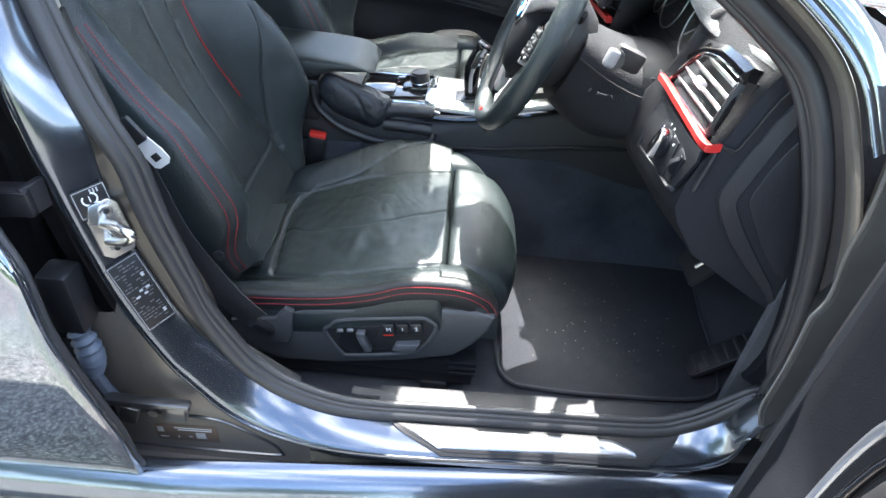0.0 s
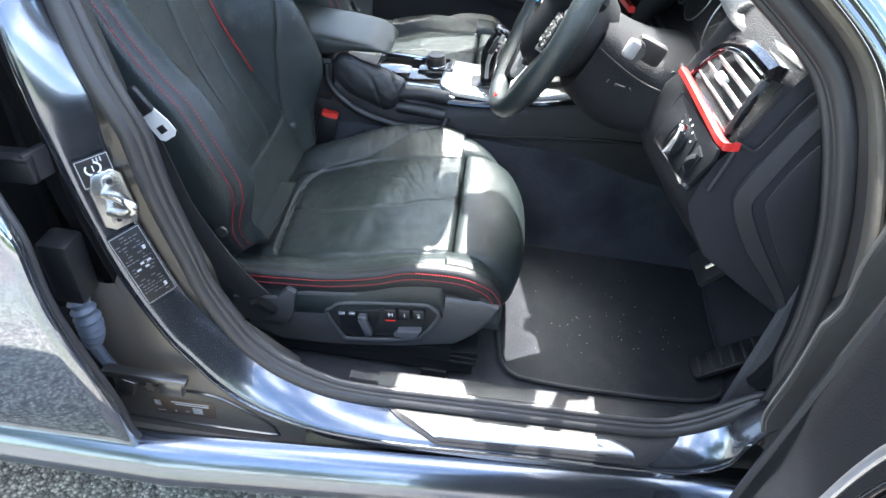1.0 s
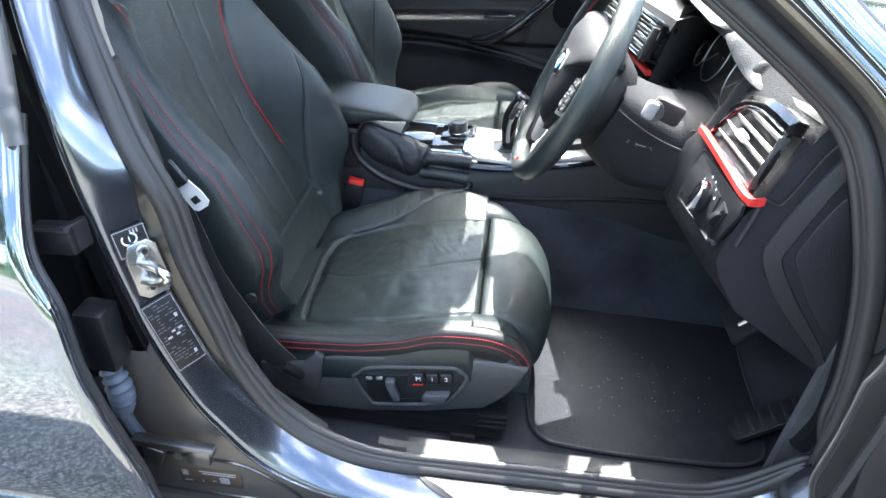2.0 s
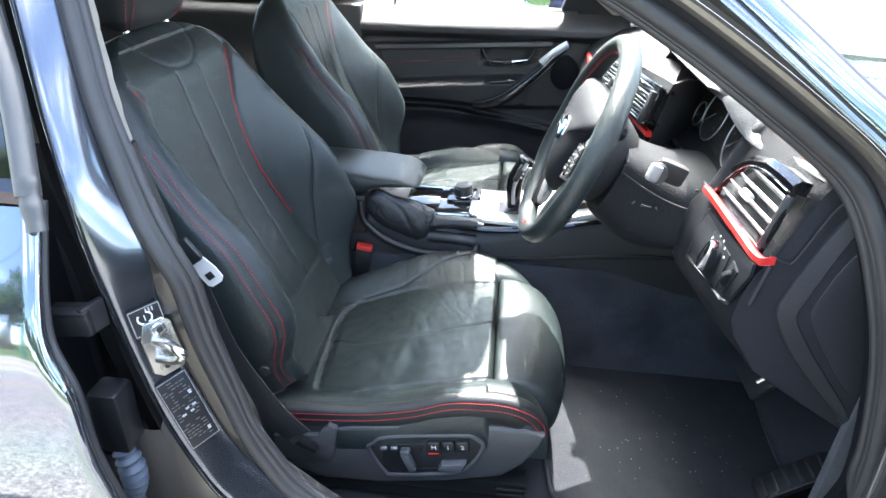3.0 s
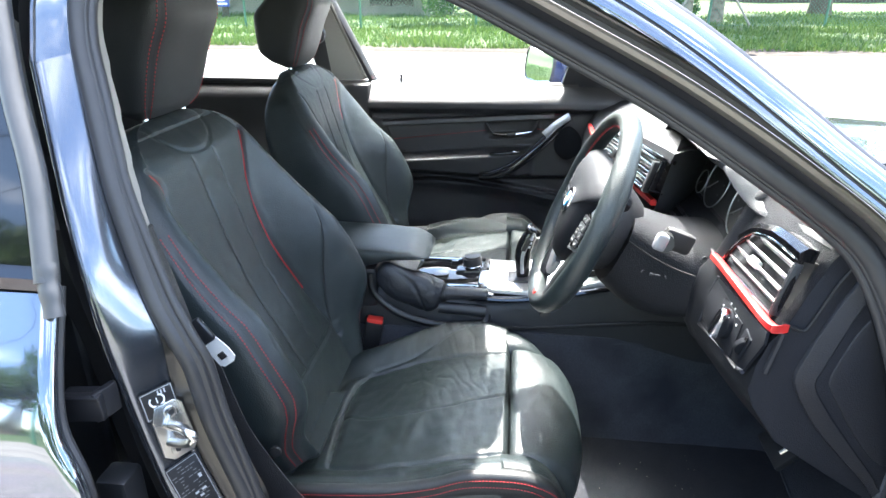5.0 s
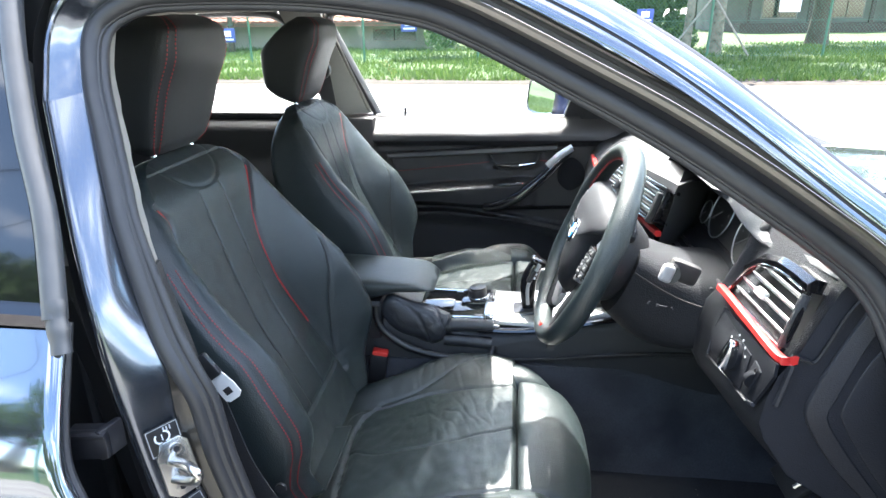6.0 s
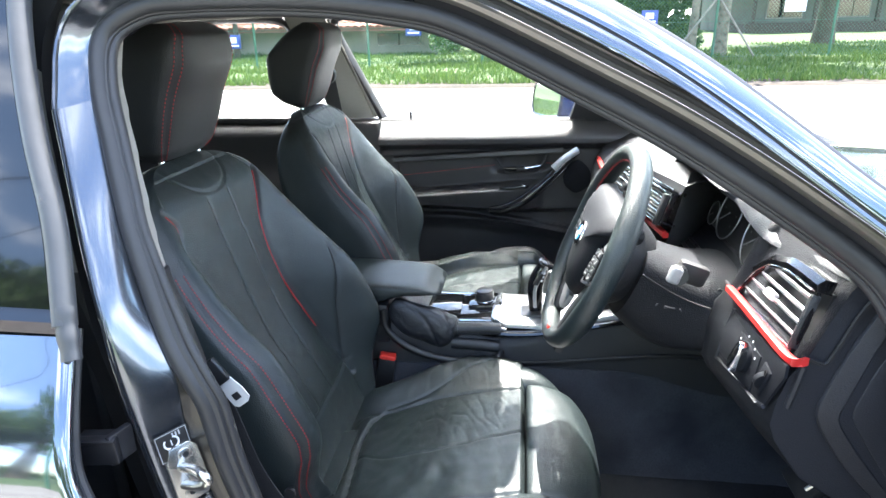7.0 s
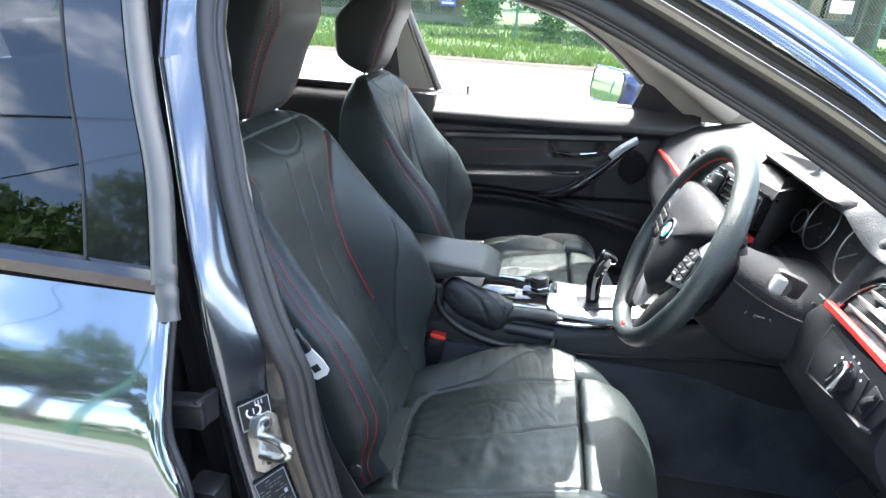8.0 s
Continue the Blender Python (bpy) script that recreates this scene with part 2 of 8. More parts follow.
LEAF = leaf_material("tree_leaves", (0.025, 0.065, 0.012), (0.085, 0.15, 0.03))
HEDGE = leaf_material("hedge_leaves", (0.03, 0.085, 0.018), (0.10, 0.19, 0.04))
GRASS = leaf_material("grass_blades", (0.045, 0.105, 0.018), (0.125, 0.185, 0.045), 0.35)
BARK = material("pale_bark", (0.24, 0.21, 0.16), 0.9, vary=0.6, scale=12, bump=0.8, bump_scale=25, second=(0.07, 0.06, 0.04), second_scale=6)
BARK_DARK = material("dark_bark", (0.10, 0.08, 0.06), 0.9, vary=0.3, scale=8, bump=0.8, bump_scale=25)
GREEN_POST = material("green_fence_paint", (0.06, 0.16, 0.10), 0.6, vary=0.2)
WIRE = material("green_fence_wire", (0.10, 0.20, 0.14), 0.6, vary=0.1)
CONCRETE_POST = material("weathered_post", (0.30, 0.28, 0.24), 0.9, vary=0.3, scale=10)
# Beige base darkened to stand for the shade under the trees.
PLASTER = material("tree_shaded_beige_plaster", (0.34, 0.31, 0.26), 0.9, vary=0.2, scale=3, second=(0.24, 0.22, 0.18), second_scale=0.6)
# Grey base darkened for the same tree shade.
PLASTER_GREY = material("stained_tree_shaded_plaster", (0.15, 0.15, 0.125), 0.9, vary=0.2, scale=3, second=(0.10, 0.10, 0.085), second_scale=0.7)
ROOF_TILE = material("clay_roof_tile", (0.36, 0.15, 0.10), 0.85, vary=0.35, scale=6, second=(0.24, 0.11, 0.08), second_scale=1)
SHADE_WOOD = material("dark_shutter_wood", (0.06, 0.045, 0.035), 0.8, vary=0.3)
SIGN_BLUE = material("blue_sign_paint", (0.05, 0.09, 0.30), 0.5, vary=0.05)
LAMP_GREEN = material("green_lamp_post_paint", (0.04, 0.14, 0.08), 0.5, vary=0.15)

# ---- building helpers ----
def thing(name, at, label="", category="", group="", kind=""):
    ob = new(name)
    ob.location = at
    ob.empty_display_size = 0.05
    return tagged(ob, label, category, group, kind)

def origin_of(ob):
    p = Vector((0, 0, 0))
    while ob:
        p += ob.location
        ob = ob.parent
    return p

def part(name, bm, mat, parent=None, label="", sharp=38, smooth=True):
    """Links a bmesh, drawn in world metres, as one mesh under its thing or part."""
    if parent:
        bmesh.ops.translate(bm, verts=bm.verts, vec=-origin_of(parent))
    bmesh.ops.recalc_face_normals(bm, faces=bm.faces)
    me = bpy.data.meshes.new(name)
    bm.to_mesh(me)
    bm.free()
    for m in (mat if isinstance(mat, (list, tuple)) else [mat]):
        me.materials.append(m)
    if smooth:
        me.polygons.foreach_set("use_smooth", [True] * len(me.polygons))
        me.set_sharp_from_angle(angle=radians(sharp))
    ob = new(name, me)
    ob.parent = parent
    if label:
        ob["label"] = label
    return ob

def setting(name, bm, mat, label, category="", **k):
    ob = part(name, bm, mat, None, label, **k)
    return tagged(ob, label, category or name.replace("_", " "), kind="structure")

def join(*bms):
    out = bmesh.new()
    for b in bms:
        me = bpy.data.meshes.new("t")
        b.to_mesh(me)
        b.free()
        out.from_mesh(me)
        bpy.data.meshes.remove(me)
    return out

def spline(pts, n, closed=False):
    """n points evenly along a smooth curve through pts."""
    p = [Vector(q) for q in pts]
    k = len(p)
    fine = []
    for i in range(k if closed else k - 1):
        a, b, c, d = (p[(i + j) % k] if closed else p[min(max(i + j, 0), k - 1)] for j in (-1, 0, 1, 2))
        for s in range(12):
            t = s / 12
            fine.append(0.5 * ((2 * b) + (c - a) * t + (2 * a - 5 * b + 4 * c - d) * t * t + (3 * b - a - 3 * c + d) * t ** 3))
    fine.append(p[0].copy() if closed else p[-1].copy())
    run = [0.0]
    for a, b in zip(fine, fine[1:]):
        run.append(run[-1] + (b - a).length)
    out, j = [], 0
    for i in range(n):
        goal = run[-1] * i / (n if closed else n - 1)
        while j < len(run) - 2 and run[j + 1] < goal:
            j += 1
        span = run[j + 1] - run[j] or 1e-9
        out.append(fine[j].lerp(fine[j + 1], min(1, max(0, (goal - run[j]) / span))))
    return out

def curve_of(pairs):
    """A smooth function through (x, y) pairs, flat outside."""
    xs, ys = [a for a, _ in pairs], [b for _, b in pairs]
    n = len(xs)
    d = [(ys[i + 1] - ys[i]) / (xs[i + 1] - xs[i]) for i in range(n - 1)]
    m = [d[0]] + [0.0 if d[i - 1] * d[i] <= 0 else 2 * d[i - 1] * d[i] / (d[i - 1] + d[i]) for i in range(1, n - 1)] + [d[-1]]
    def f(x):
        if x <= xs[0]:
            return ys[0]
        if x >= xs[-1]:
            return ys[-1]
        i = max(k for k in range(n - 1) if xs[k] <= x)
        h = xs[i + 1] - xs[i]
        t = (x - xs[i]) / h
        return (2 * t ** 3 - 3 * t * t + 1) * ys[i] + (t ** 3 - 2 * t * t + t) * h * m[i] + (3 * t * t - 2 * t ** 3) * ys[i + 1] + (t ** 3 - t * t) * h * m[i + 1]
    return f

def step(a, b, x):
    t = min(1, max(0, (x - a) / (b - a)))
    return t * t * (3 - 2 * t)

def loft(rings, closed_ring=True, cap=True, closed_path=False):
    bm = bmesh.new()
    rows = [[bm.verts.new(p) for p in r] for r in rings]
    k = len(rows[0])
    for i in range(len(rows) if closed_path else len(rows) - 1):
        a, b = rows[i], rows[(i + 1) % len(rows)]
        for j in range(k if closed_ring else k - 1):
            bm.faces.new((a[j], a[(j + 1) % k], b[(j + 1) % k], b[j]))
    if cap and closed_ring and not closed_path:
        bm.faces.new(rows[0][::-1])
        bm.faces.new(rows[-1])
    return bm

def solid(rows, shift):
    """A closed slab from a sheet of rows, as thick as shift."""
    bm = bmesh.new()
    d = Vector(shift)
    a = [[bm.verts.new(p) for p in r] for r in rows]
    b = [[bm.verts.new(Vector(p) + d) for p in r] for r in rows]
    n, k = len(rows), len(rows[0])
    for i in range(n - 1):
        for j in range(k - 1):
            bm.faces.new((a[i][j], a[i][j + 1], a[i + 1][j + 1], a[i + 1][j]))
            bm.faces.new((b[i][j], b[i + 1][j], b[i + 1][j + 1], b[i][j + 1]))
    for i in range(n - 1):
        bm.faces.new((a[i][0], a[i + 1][0], b[i + 1][0], b[i][0]))
        bm.faces.new((a[i][k - 1], b[i][k - 1], b[i + 1][k - 1], a[i + 1][k - 1]))
    for j in range(k - 1):
        bm.faces.new((a[0][j], b[0][j], b[0][j + 1], a[0][j + 1]))
        bm.faces.new((a[n - 1][j], a[n - 1][j + 1], b[n - 1][j + 1], b[n - 1][j]))
    return bm

def tube(pts, r, sides=8, closed=False, up=(0, 1, 0), flat=1.0, taper=None):
    """A round or flattened rod along pts; flat scales it along up."""
    rings, n = [], len(pts)
    pts = [Vector(p) for p in pts]
    for i, p in enumerate(pts):
        d = (pts[(i + 1) % n] - pts[i - 1]) if closed else (pts[min(i + 1, n - 1)] - pts[max(i - 1, 0)])
        d.normalize()
        u = Vector(up)
        u = u - d * u.dot(d)
        if u.length < 1e-4:
            u = d.orthogonal()
        u.normalize()
        v = d.cross(u)
        q = r * (taper(i / (n - 1)) if taper else 1)
        rings.append([p + q * (math.cos(a) * v + flat * math.sin(a) * u) for a in (2 * math.pi * k / sides for k in range(sides))])
    return loft(rings, closed_path=closed)

def box(x0, x1, y0, y1, z0, z1, bevel=0.0, segs=2, turn=None):
    bm = bmesh.new()
    bmesh.ops.create_cube(bm, size=1)
    for v in bm.verts:
        v.co = Vector(((x0 + x1) / 2 + v.co.x * (x1 - x0), (y0 + y1) / 2 + v.co.y * (y1 - y0), (z0 + z1) / 2 + v.co.z * (z1 - z0)))
    if bevel:
        bmesh.ops.bevel(bm, geom=bm.edges[:], offset=bevel, segments=segs, affect="EDGES", profile=0.5)
    if turn:
        bm.transform(turn)
    return bm

def obox(m, sx, sy, sz, bevel=0.0, segs=2):
    """A bevelled box of size sx, sy, sz at the pose m."""
    return box(-sx / 2, sx / 2, -sy / 2, sy / 2, -sz / 2, sz / 2, bevel, segs, m)

def plate(outline, thick, m=None, bevel=0.0, segs=2):
    """A flat outline in (u, v), thickened along +w, placed by the pose m."""
    bm = bmesh.new()
    lo = [bm.verts.new((u, v, 0)) for u, v in outline]
    hi = [bm.verts.new((u, v, thick)) for u, v in outline]
    bm.faces.new(lo[::-1])
    top = bm.faces.new(hi)
    k = len(lo)
    for i in range(k):
        bm.faces.new((lo[i], lo[(i + 1) % k], hi[(i + 1) % k], hi[i]))
    bmesh.ops.recalc_face_normals(bm, faces=bm.faces)
    if bevel:
        bmesh.ops.bevel(bm, geom=list(top.edges), offset=bevel, segments=segs, affect="EDGES", profile=0.5)
    if m:
        bm.transform(m)
    return bm

def rounded(w, h, r, n=5):
    """A rounded rectangle about the origin."""
    return [(sx * (w / 2 - r) + r * math.cos(a), sy * (h / 2 - r) + r * math.sin(a))
            for sx, sy, a0 in ((1, 1, 0), (-1, 1, 90), (-1, -1, 180), (1, -1, 270))
            for a in (radians(a0 + 90 * i / n) for i in range(n + 1))]

def axes(at, u, v):
    """A pose with its first axis along u and its third square to u and v."""
    u = Vector(u).normalized()
    w = u.cross(Vector(v)).normalized()
    v = w.cross(u)
    return Matrix.Translation(at) @ Matrix((u, v, w)).transposed().to_4x4()

def disc(m, r, thick, n=32, bevel=0.0):
    return plate([(r * math.cos(2 * math.pi * i / n), r * math.sin(2 * math.pi * i / n)) for i in range(n)], thick, m, bevel)

def ring(m, r, tube_r, n=40, sides=8):
    return tube([m @ Vector((r * math.cos(2 * math.pi * i / n), r * math.sin(2 * math.pi * i / n), 0)) for i in range(n)], tube_r, sides, True, m.to_3x3() @ Vector((0, 0, 1)))

def stitches(pts, pitch=0.006, r=0.0008, side=(0, 0, 1)):
    """A row of short threads along pts."""
    length = sum((b - a).length for a, b in zip(pts, pts[1:]))
    line = spline(pts, max(4, int(length / pitch) * 2))
    bms = bmesh.new()
    for i in range(0, len(line) - 1, 2):
        a, b = line[i], line[i + 1]
        d = (b - a).normalized()
        u = Vector(side) - d * Vector(side).dot(d)
        u.normalize()
        v = d.cross(u)
        lo = [bms.verts.new(a + r * (c * u + s * v)) for c, s in ((1, 0), (0, 1), (-1, 0), (0, -1))]
        hi = [bms.verts.new(b + d * 0.0006 + r * (c * u + s * v)) for c, s in ((1, 0), (0, 1), (-1, 0), (0, -1))]
        for k in range(4):
            bms.faces.new((lo[k], lo[(k + 1) % 4], hi[(k + 1) % 4], hi[k]))
    return bms

def lettering(text, size, m, mat, parent, name="print"):
    """Words in the built-in font, as a thin mesh at the pose m."""
    cu = bpy.data.curves.new(name, "FONT")
    cu.body, cu.size, cu.extrude, cu.align_x, cu.align_y = text, size, 0.0002, "CENTER", "CENTER"
    tmp = bpy.data.objects.new("t", cu)
    me = bpy.data.meshes.new_from_object(tmp)
    bpy.data.objects.remove(tmp)
    bm = bmesh.new()
    bm.from_mesh(me)
    bpy.data.meshes.remove(me)
    bm.transform(m)
    return part(name, bm, mat, parent, smooth=False)

def mirror_y(p):
    return (p[0], 1.81 - p[1], p[2])
# ---- ground ----
def sheet(x0, x1, y0, y1, nx, ny, height):
    bm = bmesh.new()
    g = [[bm.verts.new((x0 + (x1 - x0) * i / nx, y0 + (y1 - y0) * j / ny, height(x0 + (x1 - x0) * i / nx, y0 + (y1 - y0) * j / ny))) for i in range(nx + 1)] for j in range(ny + 1)]
    for j in range(ny):
        for i in range(nx):
            bm.faces.new((g[j][i], g[j][i + 1], g[j + 1][i + 1], g[j + 1][i]))
    return bm

def wobble(x, y, s, a):
    return a * noise.noise(Vector((x * s, y * s, 3.1)))

setting("ground", sheet(-900, 900, -900, 900, 60, 60, lambda x, y: -0.06), LAWN, "wide flat green land out to the horizon")
setting("parking_ground", sheet(-14, 16, -3.4, 2.6, 90, 20, lambda x, y: wobble(x, y, 2, 0.004)), ASPHALT, "grey gravelly asphalt under the parked car", "parking ground")
setting("road", sheet(-60, 60, 2.6, 13.4, 60, 12, lambda x, y: -0.004 + wobble(x, y, 0.3, 0.02)), ROAD, "pale sunlit worn road beside the car")
setting("verge_litter", sheet(-60, 60, 12.9, 14.6, 150, 8, lambda x, y: -0.04 + 0.07 * step(12.9, 13.15, y) + wobble(x, y, 1.4, 0.03)), SOIL, "brown leaf litter along the edge of the road", "verge")
setting("verge", sheet(-60, 60, 13.6, 60, 120, 60, lambda x, y: -0.09 + 0.14 * step(13.6, 14.3, y) + 0.02 * (y - 13.6) * step(13.6, 20, y) * 0.6 + wobble(x, y, 0.5, 0.08)), LAWN, "sunny green lawn rising behind the road")
setting("near_verge", sheet(-60, 60, -60, -7.5, 60, 40, lambda x, y: 0.02 + wobble(x, y, 0.6, 0.06)), LAWN, "green lawn on the driver's side of the car")
setting("side_road", sheet(-60, 60, -7.6, -3.3, 60, 6, lambda x, y: -0.006 + wobble(x, y, 0.5, 0.01)), ROAD_GRIT, "pale sunlit strip of road beyond the open door")

# ---- car body ----
CAR = thing("car", (0.4, 0.9, 0.0), "dark grey metallic four-door saloon with its driver's door open", "car")

OPENING = [(0.20, 0.385), (0.09, 0.452), (0.025, 0.556), (-0.012, 0.70), (-0.035, 0.86), (-0.075, 0.99), (-0.116, 1.12), (-0.146, 1.21),
           (-0.150, 1.262), (-0.125, 1.294), (-0.06, 1.309), (0.10, 1.309), (0.22, 1.297), (0.31, 1.276), (0.46, 1.205), (0.57, 1.148),
           (0.69, 1.073), (0.78, 1.005), (0.825, 0.925), (0.868, 0.822), (0.897, 0.715), (0.914, 0.609), (0.914, 0.51), (0.865, 0.437),
           (0.78, 0.388), (0.538, 0.372), (0.33, 0.368)]
seal_y = curve_of([(0.37, 0.128), (0.45, 0.15), (0.9, 0.16), (1.35, 0.325)])
body_y = curve_of([(0.2, 0.05), (0.30, 0.034), (0.36, 0.036), (0.55, 0.026), (0.80, 0.022), (0.90, 0.036), (0.98, 0.072), (1.35, 0.262), (1.45, 0.33)])

def seal_depth(x, z):
    return seal_y(z) + 0.03 * max(0, x) * (1 - step(0.42, 0.6, z))

def skin(x, z):
    return body_y(z) + 0.07 * max(0, x) * (1 - step(0.9, 1.25, z))

LOOP = spline([(x, 0, z) for x, z in OPENING], 260, closed=True)
def outward(i):
    d = LOOP[(i + 1) % len(LOOP)] - LOOP[i - 1]
    n = Vector((d.z, 0, -d.x)).normalized()
    centre = Vector((0.38, 0, 0.85))
    return n if n.dot(LOOP[i] - centre) > 0 else -n

def frame_point(i, d, q):
    """A point d outside the opening's line and q of the way from the seal to the outer skin."""
    p = LOOP[i % len(LOOP)] + outward(i % len(LOOP)) * d
    a, b = seal_depth(LOOP[i % len(LOOP)].x, LOOP[i % len(LOOP)].z), skin(p.x, p.z)
    return Vector((p.x, a + (b - a) * q, p.z))

def lean(i, d):
    """The outer skin of the front pillar broadens towards the bonnet."""
    return d - 0.024 * step(0.42, 0.74, LOOP[i].x) * step(0.037, 0.052, d)
def strip(rows, where=None):
    """A band round the opening through the (d, q) rows; where picks the stretch of the loop."""
    idx = range(len(LOOP))
    bm = bmesh.new()
    cache = {}
    for i in idx:
        j = (i + 1) % len(LOOP)
        if where and not (where(LOOP[i]) and where(LOOP[j])):
            continue
        for k in (i, j):
            if k not in cache:
                cache[k] = [bm.verts.new(frame_point(k, lean(k, d), q)) for d, q in rows]
        for a in range(len(rows) - 1):
            bm.faces.new((cache[i][a], cache[j][a], cache[j][a + 1], cache[i][a + 1]))
    return bm

def broad(i):
    """How far the painted face reaches out from the seal: wide on the centre pillar, narrow elsewhere."""
    p = LOOP[i % len(LOOP)]
    return 0.030 + 0.020 * step(0.25, 0.05, p.x) * step(0.40, 0.52, p.z) * step(1.24, 1.12, p.z)
def face_strip(rows, where=None):
    bm, cache = bmesh.new(), {}
    for i in range(len(LOOP)):
        j = (i + 1) % len(LOOP)
        if where and not (where(LOOP[i]) and where(LOOP[j])):
            continue
        for k in (i, j):
            if k not in cache:
                cache[k] = [bm.verts.new(frame_point(k, d if d < 0.012 else 0.012 + (d - 0.012) * (broad(k) - 0.012) / 0.018, q)) for d, q in rows]
        for a in range(len(rows) - 1):
            bm.faces.new((cache[i][a], cache[j][a], cache[j][a + 1], cache[i][a + 1]))
    return bm
rear_side = lambda z: min(range(len(LOOP)), key=lambda k: abs(LOOP[k].z - z) + (10 if LOOP[k].x > 0.3 else 0))
over = lambda p: (p.z > 1.18 and p.z >= LOOP[rear_side(1.19)].z - 1e-6) or (p.x > 0.30 and p.z > 0.60)
PROFILE = [(-0.012, -0.04), (0.000, 0.01), (0.006, 0.06), (0.011, 0.13), (0.016, 0.24), (0.022, 0.36), (0.027, 0.45), (0.0285, 0.49), (0.030, 0.46)]
front_over = lambda p: over(p) and p.x > 0.24
rear_over = lambda p: over(p) and p.x < 0.26
part("upper_door_jamb", face_strip(PROFILE, rear_over), PAINT_DIMMED, CAR, "glossy painted door jamb")
# Painted jamb given dark steel, standing for the door lining reflected in it.
part("front_pillar_jamb", face_strip(PROFILE[:5], front_over), DARK_STEEL, CAR, "front pillar jamb darkened for the door lining it reflects")
part("front_pillar_ridge", face_strip([(0.0155, 0.23), (0.0170, 0.34), (0.0200, 0.44), (0.0250, 0.485), (0.0285, 0.47), (0.0300, 0.42)], front_over), WARM_PAINT, CAR, "bronze-grey ridge of the front pillar")
part("jamb_ridge", tube([frame_point(i, broad(i), 0.48) for i in range(len(LOOP)) if rear_over(LOOP[i])], 0.0035, 8), PAINT_DIMMED, CAR)

# lower jamb: a painted face from the seal to its outer ridge, down the pillar, along the sill and up to the hinges
def rail(pts, per=9):
    p = [Vector(q) for q in pts]
    out = []
    for i in range(len(p) - 1):
        a, b, c, d = p[max(i - 1, 0)], p[i], p[i + 1], p[min(i + 2, len(p) - 1)]
        for s in range(per):
            t = s / per
            out.append(0.5 * ((2 * b) + (c - a) * t + (2 * a - 5 * b + 4 * c - d) * t * t + (3 * b - a - 3 * c + d) * t ** 3))
    return out + [p[-1]]
tops = [rear_side(z) for z in (1.19, 1.11, 1.03, 0.96)]
INNER = rail([frame_point(i, 0.004, 0.05) for i in tops] + [(-0.034, 0.141, 0.872), (-0.030, 0.140, 0.800), (-0.019, 0.140, 0.724), (0.003, 0.140, 0.646), (0.035, 0.140, 0.562), (0.072, 0.138, 0.510), (0.119, 0.132, 0.457),
              (0.172, 0.126, 0.423), (0.253, 0.124, 0.397), (0.36, 0.130, 0.388), (0.48, 0.134, 0.387), (0.60, 0.138, 0.387), (0.76, 0.143, 0.389), (0.822, 0.147, 0.404), (0.867, 0.149, 0.437), (0.898, 0.150, 0.478), (0.914, 0.150, 0.514)])
OUTER = rail([frame_point(tops[0], broad(tops[0]), 0.48), (-0.144, 0.172, 1.105), (-0.116, 0.134, 1.026), (-0.092, 0.108, 0.950), (-0.080, 0.100, 0.868), (-0.067, 0.098, 0.795), (-0.052, 0.096, 0.718), (-0.029, 0.094, 0.624), (0.010, 0.092, 0.526), (0.042, 0.090, 0.477), (0.089, 0.086, 0.421),
              (0.150, 0.080, 0.386), (0.235, 0.074, 0.369), (0.35, 0.072, 0.366), (0.48, 0.077, 0.367), (0.60, 0.083, 0.368), (0.76, 0.094, 0.362), (0.842, 0.100, 0.369), (0.882, 0.100, 0.402), (0.893, 0.099, 0.462), (0.911, 0.092, 0.524)])
def jamb_normal(j):
    a, b = max(j - 1, 0), min(j + 1, len(INNER) - 1)
    mid = (INNER[b] + OUTER[b] - INNER[a] - OUTER[a]) / 2
    n = mid.cross(OUTER[j] - INNER[j]).normalized()
    return n if n.y < 0 or n.z > 0.5 else -n
def jamb_at(j, k, lift=0.0):
    """A point on the painted jamb: k from 0 at the seal to 1 at the ridge."""
    hump = 0.004 * math.sin(math.pi * min(1, max(0, k)))
    return INNER[j].lerp(OUTER[j], k) + jamb_normal(j) * (hump + lift)
def upper_profile(k):
    """The upper jamb's section where the lower face takes over."""
    b = broad(tops[0])
    d = 0.004 + 0.0245 * min(k, 1.0)
    for (d0, q0), (d1, q1) in zip(PROFILE, PROFILE[1:]):
        if d0 <= d <= d1:
            q = q0 + (q1 - q0) * (d - d0) / (d1 - d0)
    return frame_point(tops[0], d if d < 0.012 else 0.012 + (d - 0.012) * (b - 0.012) / 0.018, q)
JK = (0, 0.08, 0.2, 0.35, 0.5, 0.65, 0.8, 0.88)
JOIN_SHIFT = [upper_profile(k) - jamb_at(0, k) for k in JK]
jamb_rows = []
for j in range(len(INNER)):
    p = OUTER[j]
    low = step(0.06, 0.26, p.x) * step(0.87, 0.79, p.x)
    back_ = Vector((-0.012, 0.045, 0)) * (1 - low) + Vector((0.0, 0.010, -0.030)) * low
    row = [INNER[j] + (INNER[j] - OUTER[j]) * 0.2 + Vector((0, 0.016, 0))]
    row += [jamb_at(j, k) + JOIN_SHIFT[n] * step(26, 0, j) for n, k in enumerate(JK)]
    row += [jamb_at(j, 0.93, -0.0012), jamb_at(j, 0.955, 0.002), jamb_at(j, 0.985, 0.0034), jamb_at(j, 1.01, 0.0024), jamb_at(j, 1.03, -0.001)]
    row += [p + back_ * 0.25, p + back_ * 0.45 + Vector((-0.002, -0.003, 0)) * (1 - low), p + back_]
    jamb_rows.append(row)
part("door_jamb", loft(jamb_rows, closed_ring=False), PAINT_DIMMED, CAR, "glossy painted door jamb", sharp=60)
